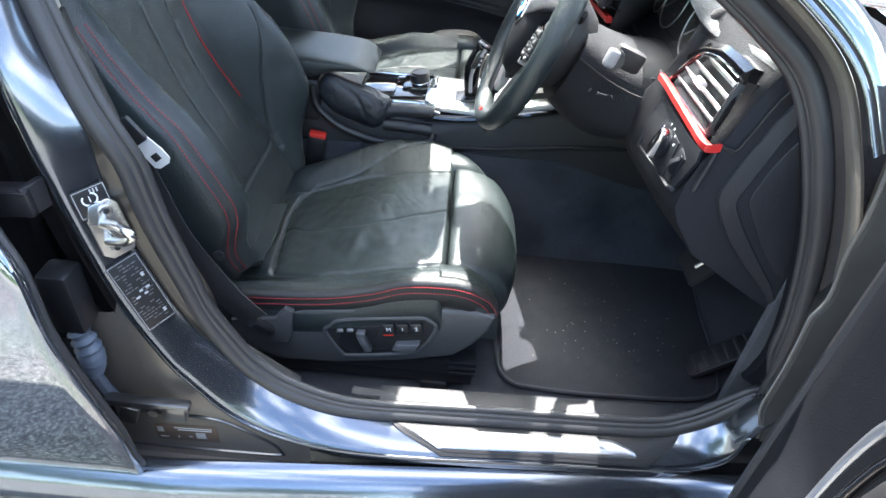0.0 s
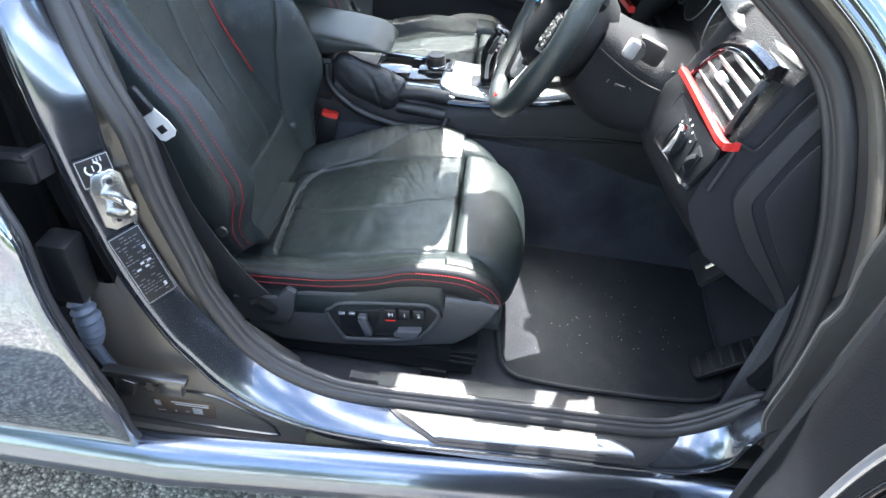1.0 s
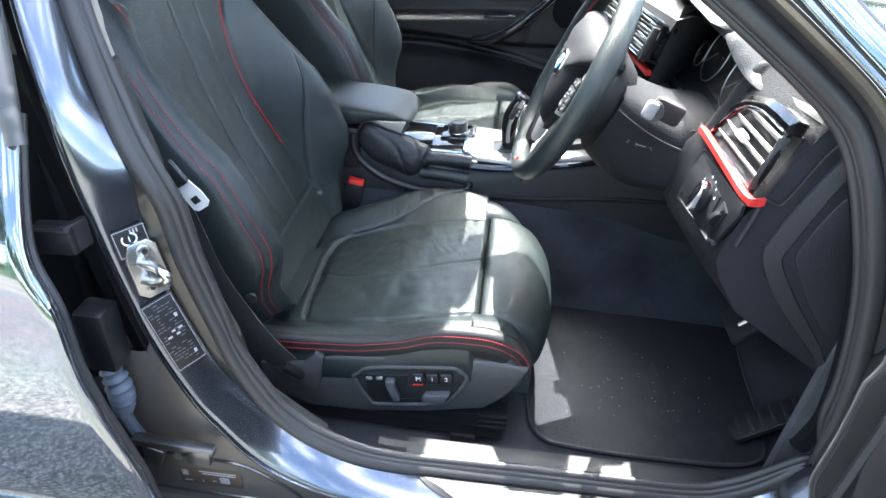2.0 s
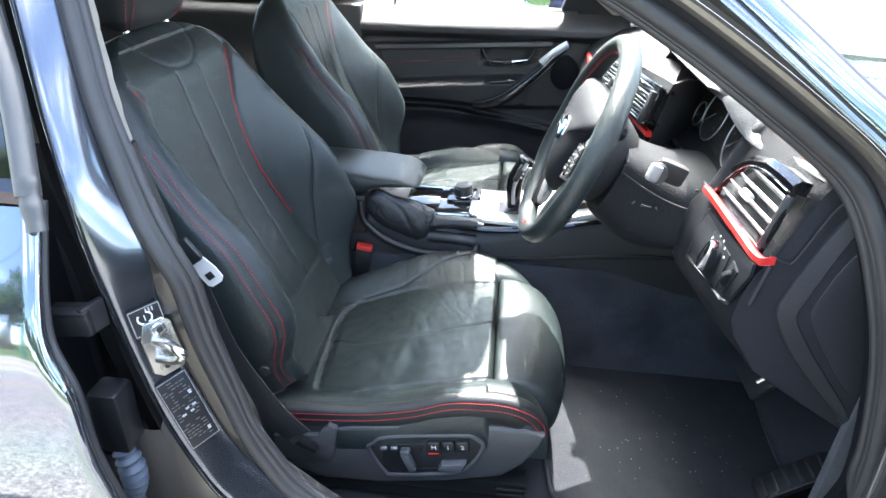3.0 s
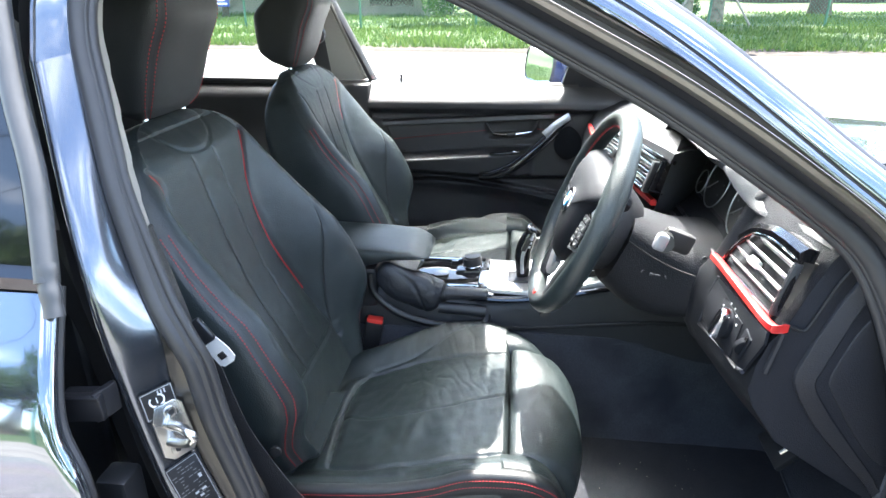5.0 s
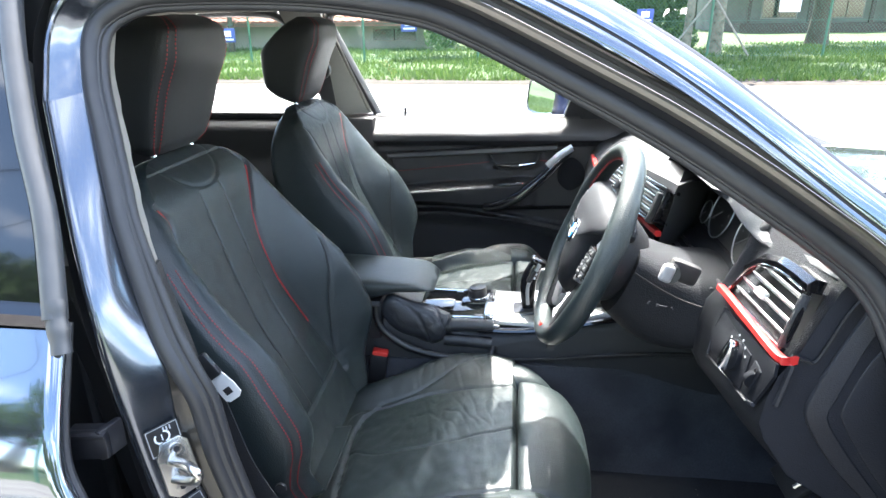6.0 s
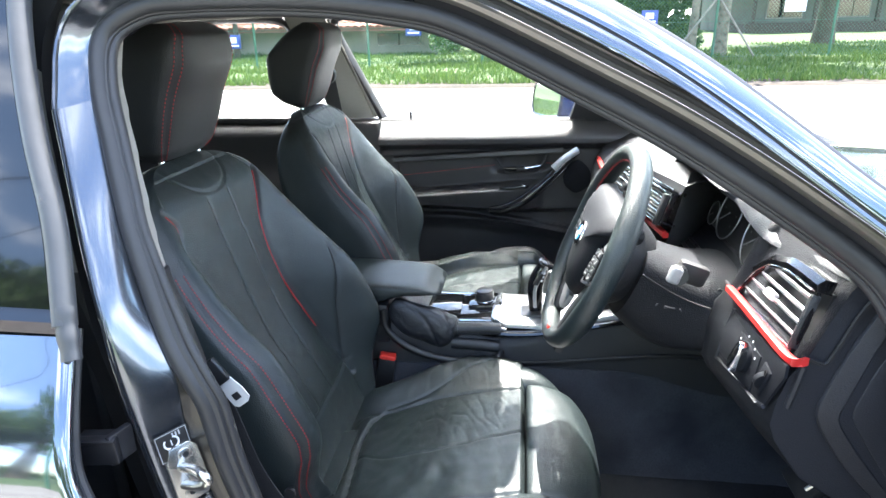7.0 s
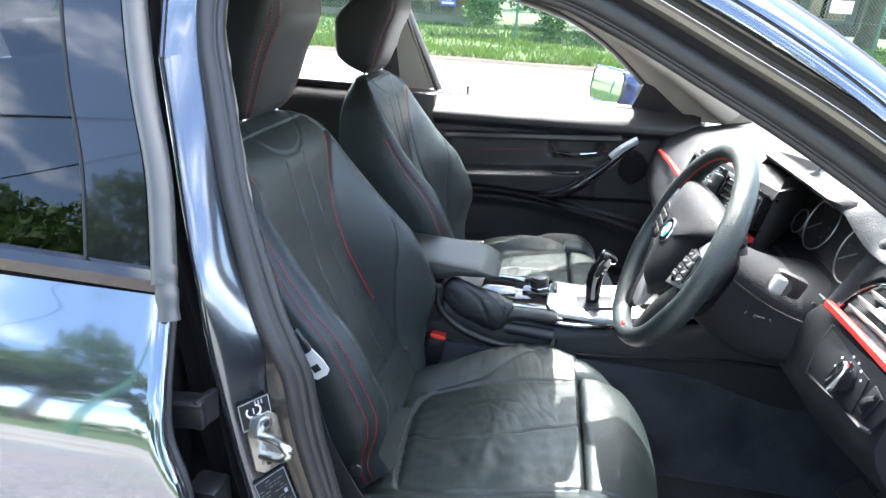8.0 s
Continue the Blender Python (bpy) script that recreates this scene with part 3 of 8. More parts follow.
part("jamb_ridge", tube(OUTER[0:26], 0.0035, 8, taper=lambda k: 1 - 0.75 * k), PAINT, CAR)
lower = lambda p: p.x < 0.3 and p.z < 1.29
part("shut_gap", strip([(0.052, 0.42), (0.056, 0.20), (0.062, -0.05), (0.100, -0.10), (0.130, -0.05)], lambda p: lower(p) and p.z > 0.50), DARK, CAR, "dark gap in front of the rear door")
upper = lambda p: p.z > 0.93 and p.x > -0.13 and (p.z > 1.285 or p.x > 0.2)
part("roof_rail_gap", strip([(0.029, 0.48), (0.034, 0.50), (0.036, 0.70), (0.038, 0.84)], upper), RUBBER, CAR)
front_of = lambda p: p.z > 0.93 and p.x > 0.30
part("roof_rail_flange", strip([(0.037, 0.80), (0.039, 0.90), (0.0415, 0.93), (0.0425, 0.90), (0.0445, 0.95)], upper), WARM_PAINT_DIM, CAR)
# Convex strip in the lightened paint, put in to draw the edge's highlight.
part("rail_edge_highlight", strip([(0.0443, 0.94), (0.0448, 0.972), (0.0458, 0.980), (0.0468, 0.972)], upper), PAINT_SKY_LIFT, CAR)
part("a_pillar_edge", strip([(0.0466, 0.965), (0.0485, 0.985), (0.0530, 0.995), (0.0570, 0.990), (0.0585, 0.975)], upper), PAINT, CAR)
part("a_pillar_joint", strip([(0.0583, 0.976), (0.0590, 0.960), (0.0612, 0.960), (0.0620, 0.985)], front_of), DARK, CAR)
part("a_pillar_skin", strip([(0.0618, 0.980), (0.064, 0.992), (0.073, 0.94), (0.082, 0.78), (0.087, 0.58), (0.088, 0.40)], front_of), PAINT_SKY_LIFT, CAR)
part("windscreen_rubber", strip([(0.087, 0.56), (0.090, 0.50), (0.091, 0.36), (0.088, 0.30)], lambda p: p.z > 0.93 and p.x > 0.30), RUBBER, CAR)
# rounded weatherstrips round the opening
SEAL = thing("door_seal", (0.4, 0.14, 0.37), "black rubber weatherstrip round the open doorway", "seal")
def flange_width(z):
    return 0.026 * step(0.47, 0.60, z) * step(0.90, 0.80, z)
def seal_path(d, y):
    """The weatherstrip's line: d inside the opening's edge and y deeper into the car."""
    upper_ = [frame_point(i, -0.003 - 0.72 * d, 0.02) + Vector((0, y, 0)) for i in range(len(LOOP)) if (LOOP[i].x < 0.3 and LOOP[i].z > 1.02) or (LOOP[i].x >= 0.3 and LOOP[i].z > 0.58) or LOOP[i].z > 1.25]
    lower_ = []
    for j in range(30, len(INNER) - 3):
        into = (INNER[j] - OUTER[j])
        into = Vector((into.x, 0, into.z)).normalized()
        lower_.append(INNER[j] + into * (0.006 + d + flange_width(INNER[j].z)) + Vector((0, 0.004 + y, 0)))
    path = upper_[::5] + lower_[::-1][::5]
    return spline(path, 300, closed=True)
part("outer_bulb", tube(seal_path(0.0, 0.0), 0.0118, 10, True, (0, 1, 0), 0.9), RUBBER, SEAL)
part("middle_groove", tube(seal_path(0.010, 0.003), 0.0078, 8, True, (0, 1, 0), 0.9), RUBBER, SEAL)
part("inner_lip", tube(seal_path(0.020, 0.007), 0.0062, 10, True), RUBBER, SEAL)
for where_ in (lambda p: p.z > 1.28 and p.x < 0.4, lambda p: p.x > 0.6 and p.z > 0.5):
    part("trim_edge", strip([(-0.004, -0.06), (-0.016, -0.12), (-0.0215, -0.13), (-0.0225, -0.20), (-0.018, -0.42)], where_), DOOR_BLACK, SEAL)

# roof sheet and lining
def roof(z_mid, z_side, y0, x0, x1, drop):
    rows = []
    for i in range(25):
        x = x0 + (x1 - x0) * i / 24
        row = []
        for j in range(25):
            s = -1 + 2 * j / 24
            y = 0.905 + s * (0.905 - y0)
            z = z_side + (z_mid - z_side) * (1 - abs(s) ** 2.6) - drop * (max(0, x - 0.1) / 0.3) ** 2 - 0.05 * (max(0, -x - 0.5) / 0.6) ** 2
            row.append((x, y, z))
        rows.append(row)
    return loft(rows, closed_ring=False)
part("roof", roof(1.43, 1.352, 0.265, -1.15, 0.36, 0.035), PAINT, CAR)
lining = part("roof_lining", roof(1.385, 1.318, 0.325, -1.15, 0.34, 0.03), LINER, CAR, "grey-beige fabric roof lining")
part("header_rail", tube(spline([(0.285, 0.33, 1.30), (0.335, 0.6, 1.345), (0.35, 0.905, 1.358), (0.335, 1.21, 1.345), (0.285, 1.48, 1.30)], 30), 0.028, 10, up=(0, 0, 1), flat=0.6), LINER, CAR)

# rocker under the doorway
def rocker_rows():
    rows = []
    for i in range(60):
        x = -1.25 + i * 2.3 / 59
        y = 0.034 + 0.075 * max(0, x)
        rows.append([(x, y + dy, z) for dy, z in ((0.070, 0.290), (0.050, 0.288), (0.036, 0.300), (0.026, 0.326), (0.016, 0.335), (0.004, 0.332), (-0.010, 0.321), (-0.022, 0.306), (-0.031, 0.288), (-0.034, 0.272), (-0.031, 0.262), (-0.026, 0.258), (-0.024, 0.248), (0.01, 0.225), (0.05, 0.19), (0.10, 0.18))])
    return rows
part("rocker", loft(rocker_rows(), closed_ring=False), PAINT, CAR, "dark grey metallic rocker panel")
# inner sill between the seal and the carpet
sill_rows = []
for i in range(40):
    x = 0.27 + i * 0.65 / 39
    a = 0.140 + 0.03 * x
    k = step(0.30, 0.16, x)
    sill_rows.append([(x, a, 0.37), (x, a + 0.006, 0.390), (x, a + 0.014, 0.400 + 0.02 * k), (x, a + 0.026, 0.401 + 0.03 * k), (x, a + 0.034, 0.395 + 0.02 * k), (x, a + 0.038, 0.37), (x, a + 0.040, 0.34)])
part("sill_trim", loft(sill_rows, closed_ring=False), PLASTIC, CAR, "grained black plastic sill trim")
cap_rows = []
for i in range(24):
    x = 0.318 + i * 0.498 / 23
    a = 0.132 + 0.028 * x
    cap_rows.append([(x, a, 0.378), (x, a - 0.001, 0.394), (x, a + 0.005, 0.404), (x, a + 0.012, 0.407), (x, a + 0.032, 0.4085), (x, a + 0.041, 0.406), (x, a + 0.045, 0.398), (x, a + 0.045, 0.385)])
part("sill_cover", loft(cap_rows), PLASTIC, CAR)
# painted sill step between seal and rocker
sill_rows_ = [j for j in range(len(INNER)) if 0.2 < INNER[j].x < 0.86 and INNER[j].z < 0.45]
def sill_spot(x, k):
    """A point on the painted sill: k from 0 at the seal to 1 at its outer edge."""
    for j in sill_rows_:
        a, b = jamb_at(j, k), jamb_at(j + 1, k)
        if a.x <= x <= b.x:
            return a.lerp(b, (x - a.x) / max(1e-6, b.x - a.x))
    return jamb_at(sill_rows_[-1], k)
SCUFF = thing("scuff_plate", (0.55, 0.10, 0.386), "black sill scuff plate with a bright aluminium insert", "scuff plate")
def sill_panel(outline, lift, thick, n=40, m=10):
    """A plate lying on the sill; outline gives (k, left x, right x) from the seal outwards."""
    rows = []
    left, right = curve_of([(k, a) for k, a, b in outline]), curve_of([(k, b) for k, a, b in outline])
    k0, k1 = outline[0][0], outline[-1][0]
    for q in range(m + 1):
        k = k0 + (k1 - k0) * q / m
        edge = 0.0015 if q in (0, m) else 0.0
        rows.append([sill_spot(left(k) + (right(k) - left(k)) * i / n, k) + Vector((0, -0.25, 1)) * (lift + thick - (edge or (0.0015 if i in (0, n) else 0))) for i in range(n + 1)])
    return solid(rows, (0, 0.001, -thick - 0.003))
part("plate", sill_panel([(0.06, 0.338, 0.815), (0.30, 0.356, 0.806), (0.90, 0.425, 0.762)], 0.001, 0.003), SCUFF_BLACK, SCUFF)
part("raised_field", sill_panel([(0.13, 0.352, 0.795), (0.30, 0.366, 0.786), (0.82, 0.430, 0.752)], 0.004, 0.002), SCUFF_BLACK, SCUFF)
part("aluminium_insert", sill_panel([(0.22, 0.366, 0.706), (0.60, 0.406, 0.742), (0.74, 0.420, 0.744)], 0.006, 0.0012), ALU, SCUFF, "bright aluminium insert")
part("chevron", sill_panel([(0.28, 0.660, 0.672), (0.56, 0.682, 0.700)], 0.0075, 0.0005, 6, 4), SATIN, SCUFF)

# lower front corner of the doorway: hinge face of the front pillar
hinge_rows = []
for i in range(36):
    z = 0.46 + i * 0.56 / 35
    e = 0.882 - 0.010 * step(0.60, 0.78, z) - 0.02 * step(0.85, 1.02, z) + 0.010 * step(0.725, 0.737, z) * step(0.83, 0.75, z) + 0.022 * step(0.54, 0.46, z)
    hinge_rows.append([(e + 0.030, 0.155, z), (e + 0.012, 0.118, z), (e + 0.004, 0.106, z), (e + 0.006, 0.098, z), (e + 0.045, 0.082, z), (e + 0.095, 0.070, z), (e + 0.15, 0.075, z)])
part("hinge_face", loft(hinge_rows, closed_ring=False), HINGE_PAINT, CAR, "grey painted hinge face of the front pillar")
# Pale rod draws the highlight along the hinge face's edge.
part("face_edge_glint", tube([(r[2][0] - 0.001, r[2][1] - 0.001, r[2][2]) for r in hinge_rows], 0.0026, 8), EDGE_GLINT, CAR)
part("hinge_recess", loft([[(0.896, 0.113, z), (0.904, 0.135, z), (0.920, 0.158, z), (0.940, 0.188, z), (0.98, 0.200, z)] for z in (0.54 + 0.03 * i for i in range(16))], closed_ring=False), DARK, CAR)
for z, h in ((0.735, 0.040), (0.60, 0.040)):
    HINGE = part("door_hinge", join(obox(pose(0.930, 0.080, z, 0, 0, -16), 0.045, 0.016, h, 0.004), obox(pose(0.950, 0.060, z, 0, 0, 35), 0.05, 0.012, h * 0.7, 0.004), disc(pose(0.936, 0.066, z - h * 0.45), 0.008, h * 0.9, 14, 0.002)), DARK_STEEL, CAR)
    part("hinge_bolt", disc(axes((0.918, 0.076, z + 0.006), (1, 0, 0), (0, 0, -1)), 0.0065, 0.008, 6), DARK_STEEL, HINGE)
part("check_strap", obox(pose(0.925, 0.05, 0.672, 0, 0, 40), 0.10, 0.010, 0.022, 0.003), DARK, CAR)
# front wing, bonnet, cowl and windscreen
def wing_rows():
    rows = []
    for i in range(20):
        x = 0.95 + i * 1.25 / 19
        rows.append([(x, 0.10, 0.30), (x, 0.055, 0.45), (x, 0.05, 0.70), (x, 0.10, 0.86 - 0.04 * (x - 0.95)), (x, 0.20, 0.93 - 0.09 * (x - 0.95) ** 1.5)])
    return rows
part("kick_panel", box(0.885, 1.32, 0.190, 0.206, 0.26, 0.96, 0.004), CARPET, CAR)
part("front_wing", loft(wing_rows(), closed_ring=False), PAINT, CAR)
bon = []
for i in range(24):
    x = 1.10 + i * 1.15 / 23
    bon.append([(x + 0.02 * (1 - ((y - 0.905) / 0.7) ** 2), y, 0.945 - 0.10 * ((x - 1.1) / 1.15) ** 1.6 - 0.05 * abs((y - 0.905) / 0.7) ** 2.5 + (0.012 if 0.3 < abs((y - 0.905) / 0.7) < 0.7 else 0)) for y in (0.205 + 1.4 * j / 24 for j in range(25))])
part("bonnet", loft(bon, closed_ring=False), PAINT, CAR, "dark grey metallic bonnet")
part("cowl", loft([[(x, y, z - 0.03 * abs((y - 0.905) / 0.7) ** 2) for y in (0.20 + 1.41 * j / 16 for j in range(17))] for x, z in ((0.99, 0.95), (1.02, 0.935), (1.07, 0.925), (1.11, 0.94))], closed_ring=False), PLASTIC, CAR, "black plastic cowl below the windscreen")
def screen(off):
    rows = []
    for i in range(17):
        k = i / 16
        row = []
        for j in range(25):
            s = -1 + 2 * j / 24
            half = 0.71 - 0.14 * k
            x = 1.06 - 0.73 * k - 0.14 * s * s * (1 - 0.55 * k)
            z = 0.955 + 0.435 * k + 0.02 * math.sin(math.pi * k) - 0.05 * s * s * k
            row.append((x + off * 0.5, 0.905 + s * half, z + off))
        rows.append(row)
    return rows
pane = part("windscreen", solid(screen(0.0), (0.0025, 0, 0.004)), GLASS, CAR, "clear windscreen")
pane.visible_shadow = False
WIPER = thing("wiper", (1.05, 0.9, 0.95), "black windscreen wiper lying on the cowl", "wiper")
# Unseen tray added to stop sun leaking past the cowl into the footwell.
part("sun_block_tray", box(1.00, 1.34, 0.20, 1.61, 0.895, 0.910), DARK, CAR)
part("wiper_arm", tube(spline([(1.08, 1.30, 0.965), (1.06, 1.10, 0.985), (1.04, 0.86, 0.988)], 12), 0.009, 8, flat=0.6), PLASTIC_SMOOTH, WIPER)
part("wiper_blade", tube(spline([(1.015, 1.22, 0.985), (1.005, 0.9, 0.985), (0.99, 0.58, 0.972)], 16), 0.008, 6, flat=1.4), RUBBER, WIPER)
part("pivot_cap", disc(axes((1.08, 1.30, 0.955), (1, 0, 0), (0, 1, 0)), 0.018, 0.02, 16, 0.004), PLASTIC_SMOOTH, WIPER)
part("washer_jet", obox(pose(1.09, 0.75, 0.955), 0.03, 0.02, 0.014, 0.004), PLASTIC_SMOOTH, CAR)
# front pillar linings, both sides
def pillar_lining(flip):
    path = [(0.30, 0.365, 1.285), (0.46, 0.325, 1.215), (0.60, 0.29, 1.14), (0.74, 0.255, 1.055), (0.84, 0.235, 0.985)]
    if flip:
        path = [mirror_y(p) for p in path]
    return tube(spline(path, 24), 0.046 if flip else 0.030, 12, up=(0, 1, 0.3), flat=0.6 if flip else 1.0)
part("pillar_lining", pillar_lining(True), LINER, CAR, "grey-beige front pillar lining")
part("pillar_lining", pillar_lining(False), PLASTIC, CAR)

# centre pillar, driver's side: trims inside the seal
PILLAR = thing("centre_pillar", (-0.07, 0.17, 0.40), "dark painted centre pillar beside the driver's seat", "pillar")
def pillar_trim(z0, z1, d0, d1, n=24):
    rows = []
    back = spline([(x, 0, z) for x, z in OPENING[0:9]], 120)
    for i in range(n):
        z = z0 + (z1 - z0) * i / (n - 1)
        p = min(back, key=lambda q: abs(q.z - z))
        y = seal_depth(p.x, z)
        rows.append([(p.x + d0, y + 0.016, z), (p.x + d0 + 0.006, y + 0.024, z), (p.x + d1, y + 0.045, z), (p.x + d1 - 0.05, y + 0.065, z), (p.x - 0.11, y + 0.05, z), (p.x - 0.11, y + 0.01, z)])
    return loft(rows)
part("upper_trim", pillar_trim(0.985, 1.30, 0.004, 0.004), LINER, PILLAR, "light grey upper pillar trim")
part("lower_trim", pillar_trim(0.40, 0.984, 0.008, 0.008), PLASTIC, PILLAR)
flange = []
for j in range(len(INNER)):
    p = INNER[j]
    if p.x < 0.12 and 0.46 < p.z < 1.0:
        wide = flange_width(p.z) + 0.002
        flange.append([p + Vector((-0.004, 0.006, 0)), p + Vector((0.0, -0.0015, 0.001)), p + Vector((0.003, 0.001, 0.001)), p + Vector((wide * 0.5, 0.006, wide * 0.2)), p + Vector((wide, 0.010, wide * 0.4)), p + Vector((wide * 1.4, 0.03, wide * 0.5))])
part("sealing_flange", loft(flange, closed_ring=False), WARM_PAINT_DIM, PILLAR, "sealing flange with warm sun bounce in its colour")

# latch striker and its plate
STRIKER = thing("door_striker", (0.0, 0.085, 0.75), "zinc-plated door latch striker bolted to the centre pillar", "striker")
def on_post(z, f, lift=0.0):
    """A pose on the pillar's painted face at height z, f of the way from the seal to its ridge: first axis up, second outwards, third off the face."""
    j = min(range(2, 110), key=lambda q: abs(INNER[q].lerp(OUTER[q], f).z - z))
    up_ = jamb_at(j - 2, f) - jamb_at(j + 2, f)
    return axes(jamb_at(j, f), up_, OUTER[j] - INNER[j]) @ Matrix.Translation((0, 0, lift))
POST = on_post(0.736, 0.36, 0.003)
part("striker_plate", plate([(-0.040, -0.016), (-0.030, -0.022), (0.030, -0.022), (0.040, -0.012), (0.040, 0.012), (0.022, 0.020), (-0.030, 0.022), (-0.040, 0.012)], 0.005, POST @ pose(0, 0, 0.001), 0.0015), ZINC, STRIKER)
push = Vector((0.93, -0.36, 0.03))
base_a, base_b = POST @ Vector((0.012, 0.006, 0.003)), POST @ Vector((-0.014, 0.010, 0.003))
tip = (base_a + base_b) / 2 + push * 0.050 + Vector((0, 0, 0.010))
hoop = [base_a, base_a.lerp(tip, 0.55) + Vector((0, 0, 0.006)), tip + Vector((-0.006, 0, 0.007)), tip, tip + Vector((-0.006, 0, -0.007)), base_b.lerp(tip, 0.55) - Vector((0, 0, 0.006)), base_b]
part("striker_loop", tube(spline(hoop, 36), 0.0062, 12), ZINC, STRIKER)
for u, v in ((0.026, -0.004), (-0.026, 0.004)):
    SCREW = part("screw", disc(POST @ Matrix.Translation((u, v, 0.005)), 0.0088, 0.004, 20, 0.0015), ZINC, STRIKER)
    part("screw_recess", disc(POST @ Matrix.Translation((u, v, 0.0082)), 0.0042, 0.0012, 6), DARK, SCREW)

# stickers on the pillar
def label_on(pose_, w, h, thick=0.0008):
    return plate(rounded(w, h, 0.003), thick, pose_, 0.0002)
def bars(m, rows, mat_thick=0.0003):
    out = bmesh.new()
    for u, v, w, h in rows:
        b = plate([(u - w / 2, v - h / 2), (u + w / 2, v - h / 2), (u + w / 2, v + h / 2), (u - w / 2, v + h / 2)], mat_thick, m)
        out = join(out, b)
    return out
TYRE = thing("warning_label", on_post(0.784, 0.42).translation, "small black warning label with a white tyre pictogram", "label")
m = on_post(0.784, 0.42, 0.003)
part("backing", label_on(m, 0.040, 0.042), STICKER, TYRE)
part("white_border", bars(m @ Matrix.Translation((0, 0, 0.0008)), [(0, 0.019, 0.036, 0.0008), (0, -0.019, 0.036, 0.0008), (0.018, 0, 0.0008, 0.038), (-0.018, 0, 0.0008, 0.038)]), GREY_PRINT, TYRE)
arc = [m @ Vector((0.004 + 0.008 * math.cos(a), 0.002 + 0.009 * math.sin(a), 0.001)) for a in (radians(50 + 290 * i / 20) for i in range(21))]
part("pictogram", join(tube(arc, 0.0012, 6), bars(m @ Matrix.Translation((0, 0, 0.0008)), [(0.004, 0.002, 0.008, 0.0012)])), WHITE, TYRE)
for k in range(3):
    part("text_bar", bars(m @ Matrix.Translation((0, 0, 0.0008)), [(0.013, -0.010 + 0.004 * k, 0.006, 0.0018)]), GREY_PRINT, TYRE)
INFO = thing("tyre_pressure_label", on_post(0.640, 0.47).translation, "long black tyre pressure label with rows of small white print", "label")
m = on_post(0.640, 0.47, 0.0035)
part("backing", label_on(m, 0.115, 0.044), STICKER, INFO)
random.seed(5)
rows = []
for k in range(21):
    v = -0.017 + random.uniform(0, 0.004)
    while v < 0.015:
        w = random.uniform(0.002, 0.007)
        if random.random() < (0.75 if k % 7 in (1, 2, 3) else 0.40):
            rows.append((0.050 - 0.0049 * k, min(v + w / 2, 0.0165), 0.0011, w))
        v += w + 0.0018
part("print", bars(m @ Matrix.Translation((0, 0, 0.0008)), rows), PRINT_DIM, INFO)
for u, v, w, h in ((0.024, -0.013, 0.006, 0.004), (0.004, -0.010, 0.003, 0.006), (0.004, 0.000, 0.003, 0.005), (-0.003, 0.008, 0.003, 0.006), (-0.003, -0.004, 0.003, 0.005), (-0.040, -0.012, 0.006, 0.004)):
    part("figure_bar", bars(m @ Matrix.Translation((0, 0, 0.0009)), [(u, v, w, h)]), GREY_PRINT, INFO)
part("border", bars(m @ Matrix.Translation((0, 0, 0.0008)), [(0, 0.0205, 0.110, 0.0006), (0, -0.0205, 0.110, 0.0006), (0.055, 0, 0.0006, 0.041), (-0.055, 0, 0.0006, 0.041)]), GREY_PRINT, INFO)

# foot of the centre pillar outside the seal, with the type plate
foot = []
ridge_z = curve_of([(-0.10, 0.60), (-0.05, 0.60), (-0.035, 0.628), (0.010, 0.522), (0.042, 0.473), (0.089, 0.417), (0.150, 0.383), (0.22, 0.366)])
for i in range(36):
    x, y = -0.10 + 0.31 * i / 35, 0.100
    z = ridge_z(x)
    foot.append([(x, y + 0.002, z + 0.004), (x, y, z - 0.006), (x, y, 0.5 * (z + 0.30)), (x, y - 0.001, 0.306), (x, y - 0.010, 0.292), (x, y - 0.03, 0.286), (x, y - 0.045, 0.284)])
part("pillar_foot", loft(foot, closed_ring=False), WARM_PAINT, PILLAR, "painted foot of the centre pillar")
part("foot_back", box(-0.16, -0.035, 0.101, 0.108, 0.28, 0.50), DARK, PILLAR)
bead = spline([(-0.07, 0.0985, 0.390), (0.00, 0.0985, 0.388), (0.06, 0.0985, 0.384), (0.10, 0.0985, 0.366), (0.150, 0.0985, 0.330), (0.160, 0.0980, 0.312), (0.150, 0.0975, 0.303), (0.0, 0.0970, 0.301), (-0.09, 0.0970, 0.301)], 50)
part("sealant_bead", tube(bead, 0.0028, 6), JAMB, PILLAR)
PLATE = thing("type_plate", (0.02, 0.078, 0.365), "brown type plate sticker with lines of pale print", "label")
m = axes((0.008, 0.0990, 0.340), (1, 0, 0.04), (0, 0.0, 1))
part("backing", label_on(m, 0.104, 0.042), STICKER_BROWN, PLATE)
part("text_bars", bars(m @ Matrix.Translation((0, 0, 0.0008)), [(-0.043, 0.012 - 0.0035 * k, 0.010, 0.0018) for k in range(4)] + [(0.012, 0.013, 0.062, 0.0022), (0.014, 0.008, 0.056, 0.0024)] + [(0.022 + 0.0, 0.001 - 0.004 * k, 0.016, 0.0022) for k in range(4)] + [(0.004, -0.009, 0.006, 0.0022), (-0.040, -0.012, 0.014, 0.0022), (-0.016, -0.011, 0.002, 0.005)]), GREY_PRINT, PLATE)

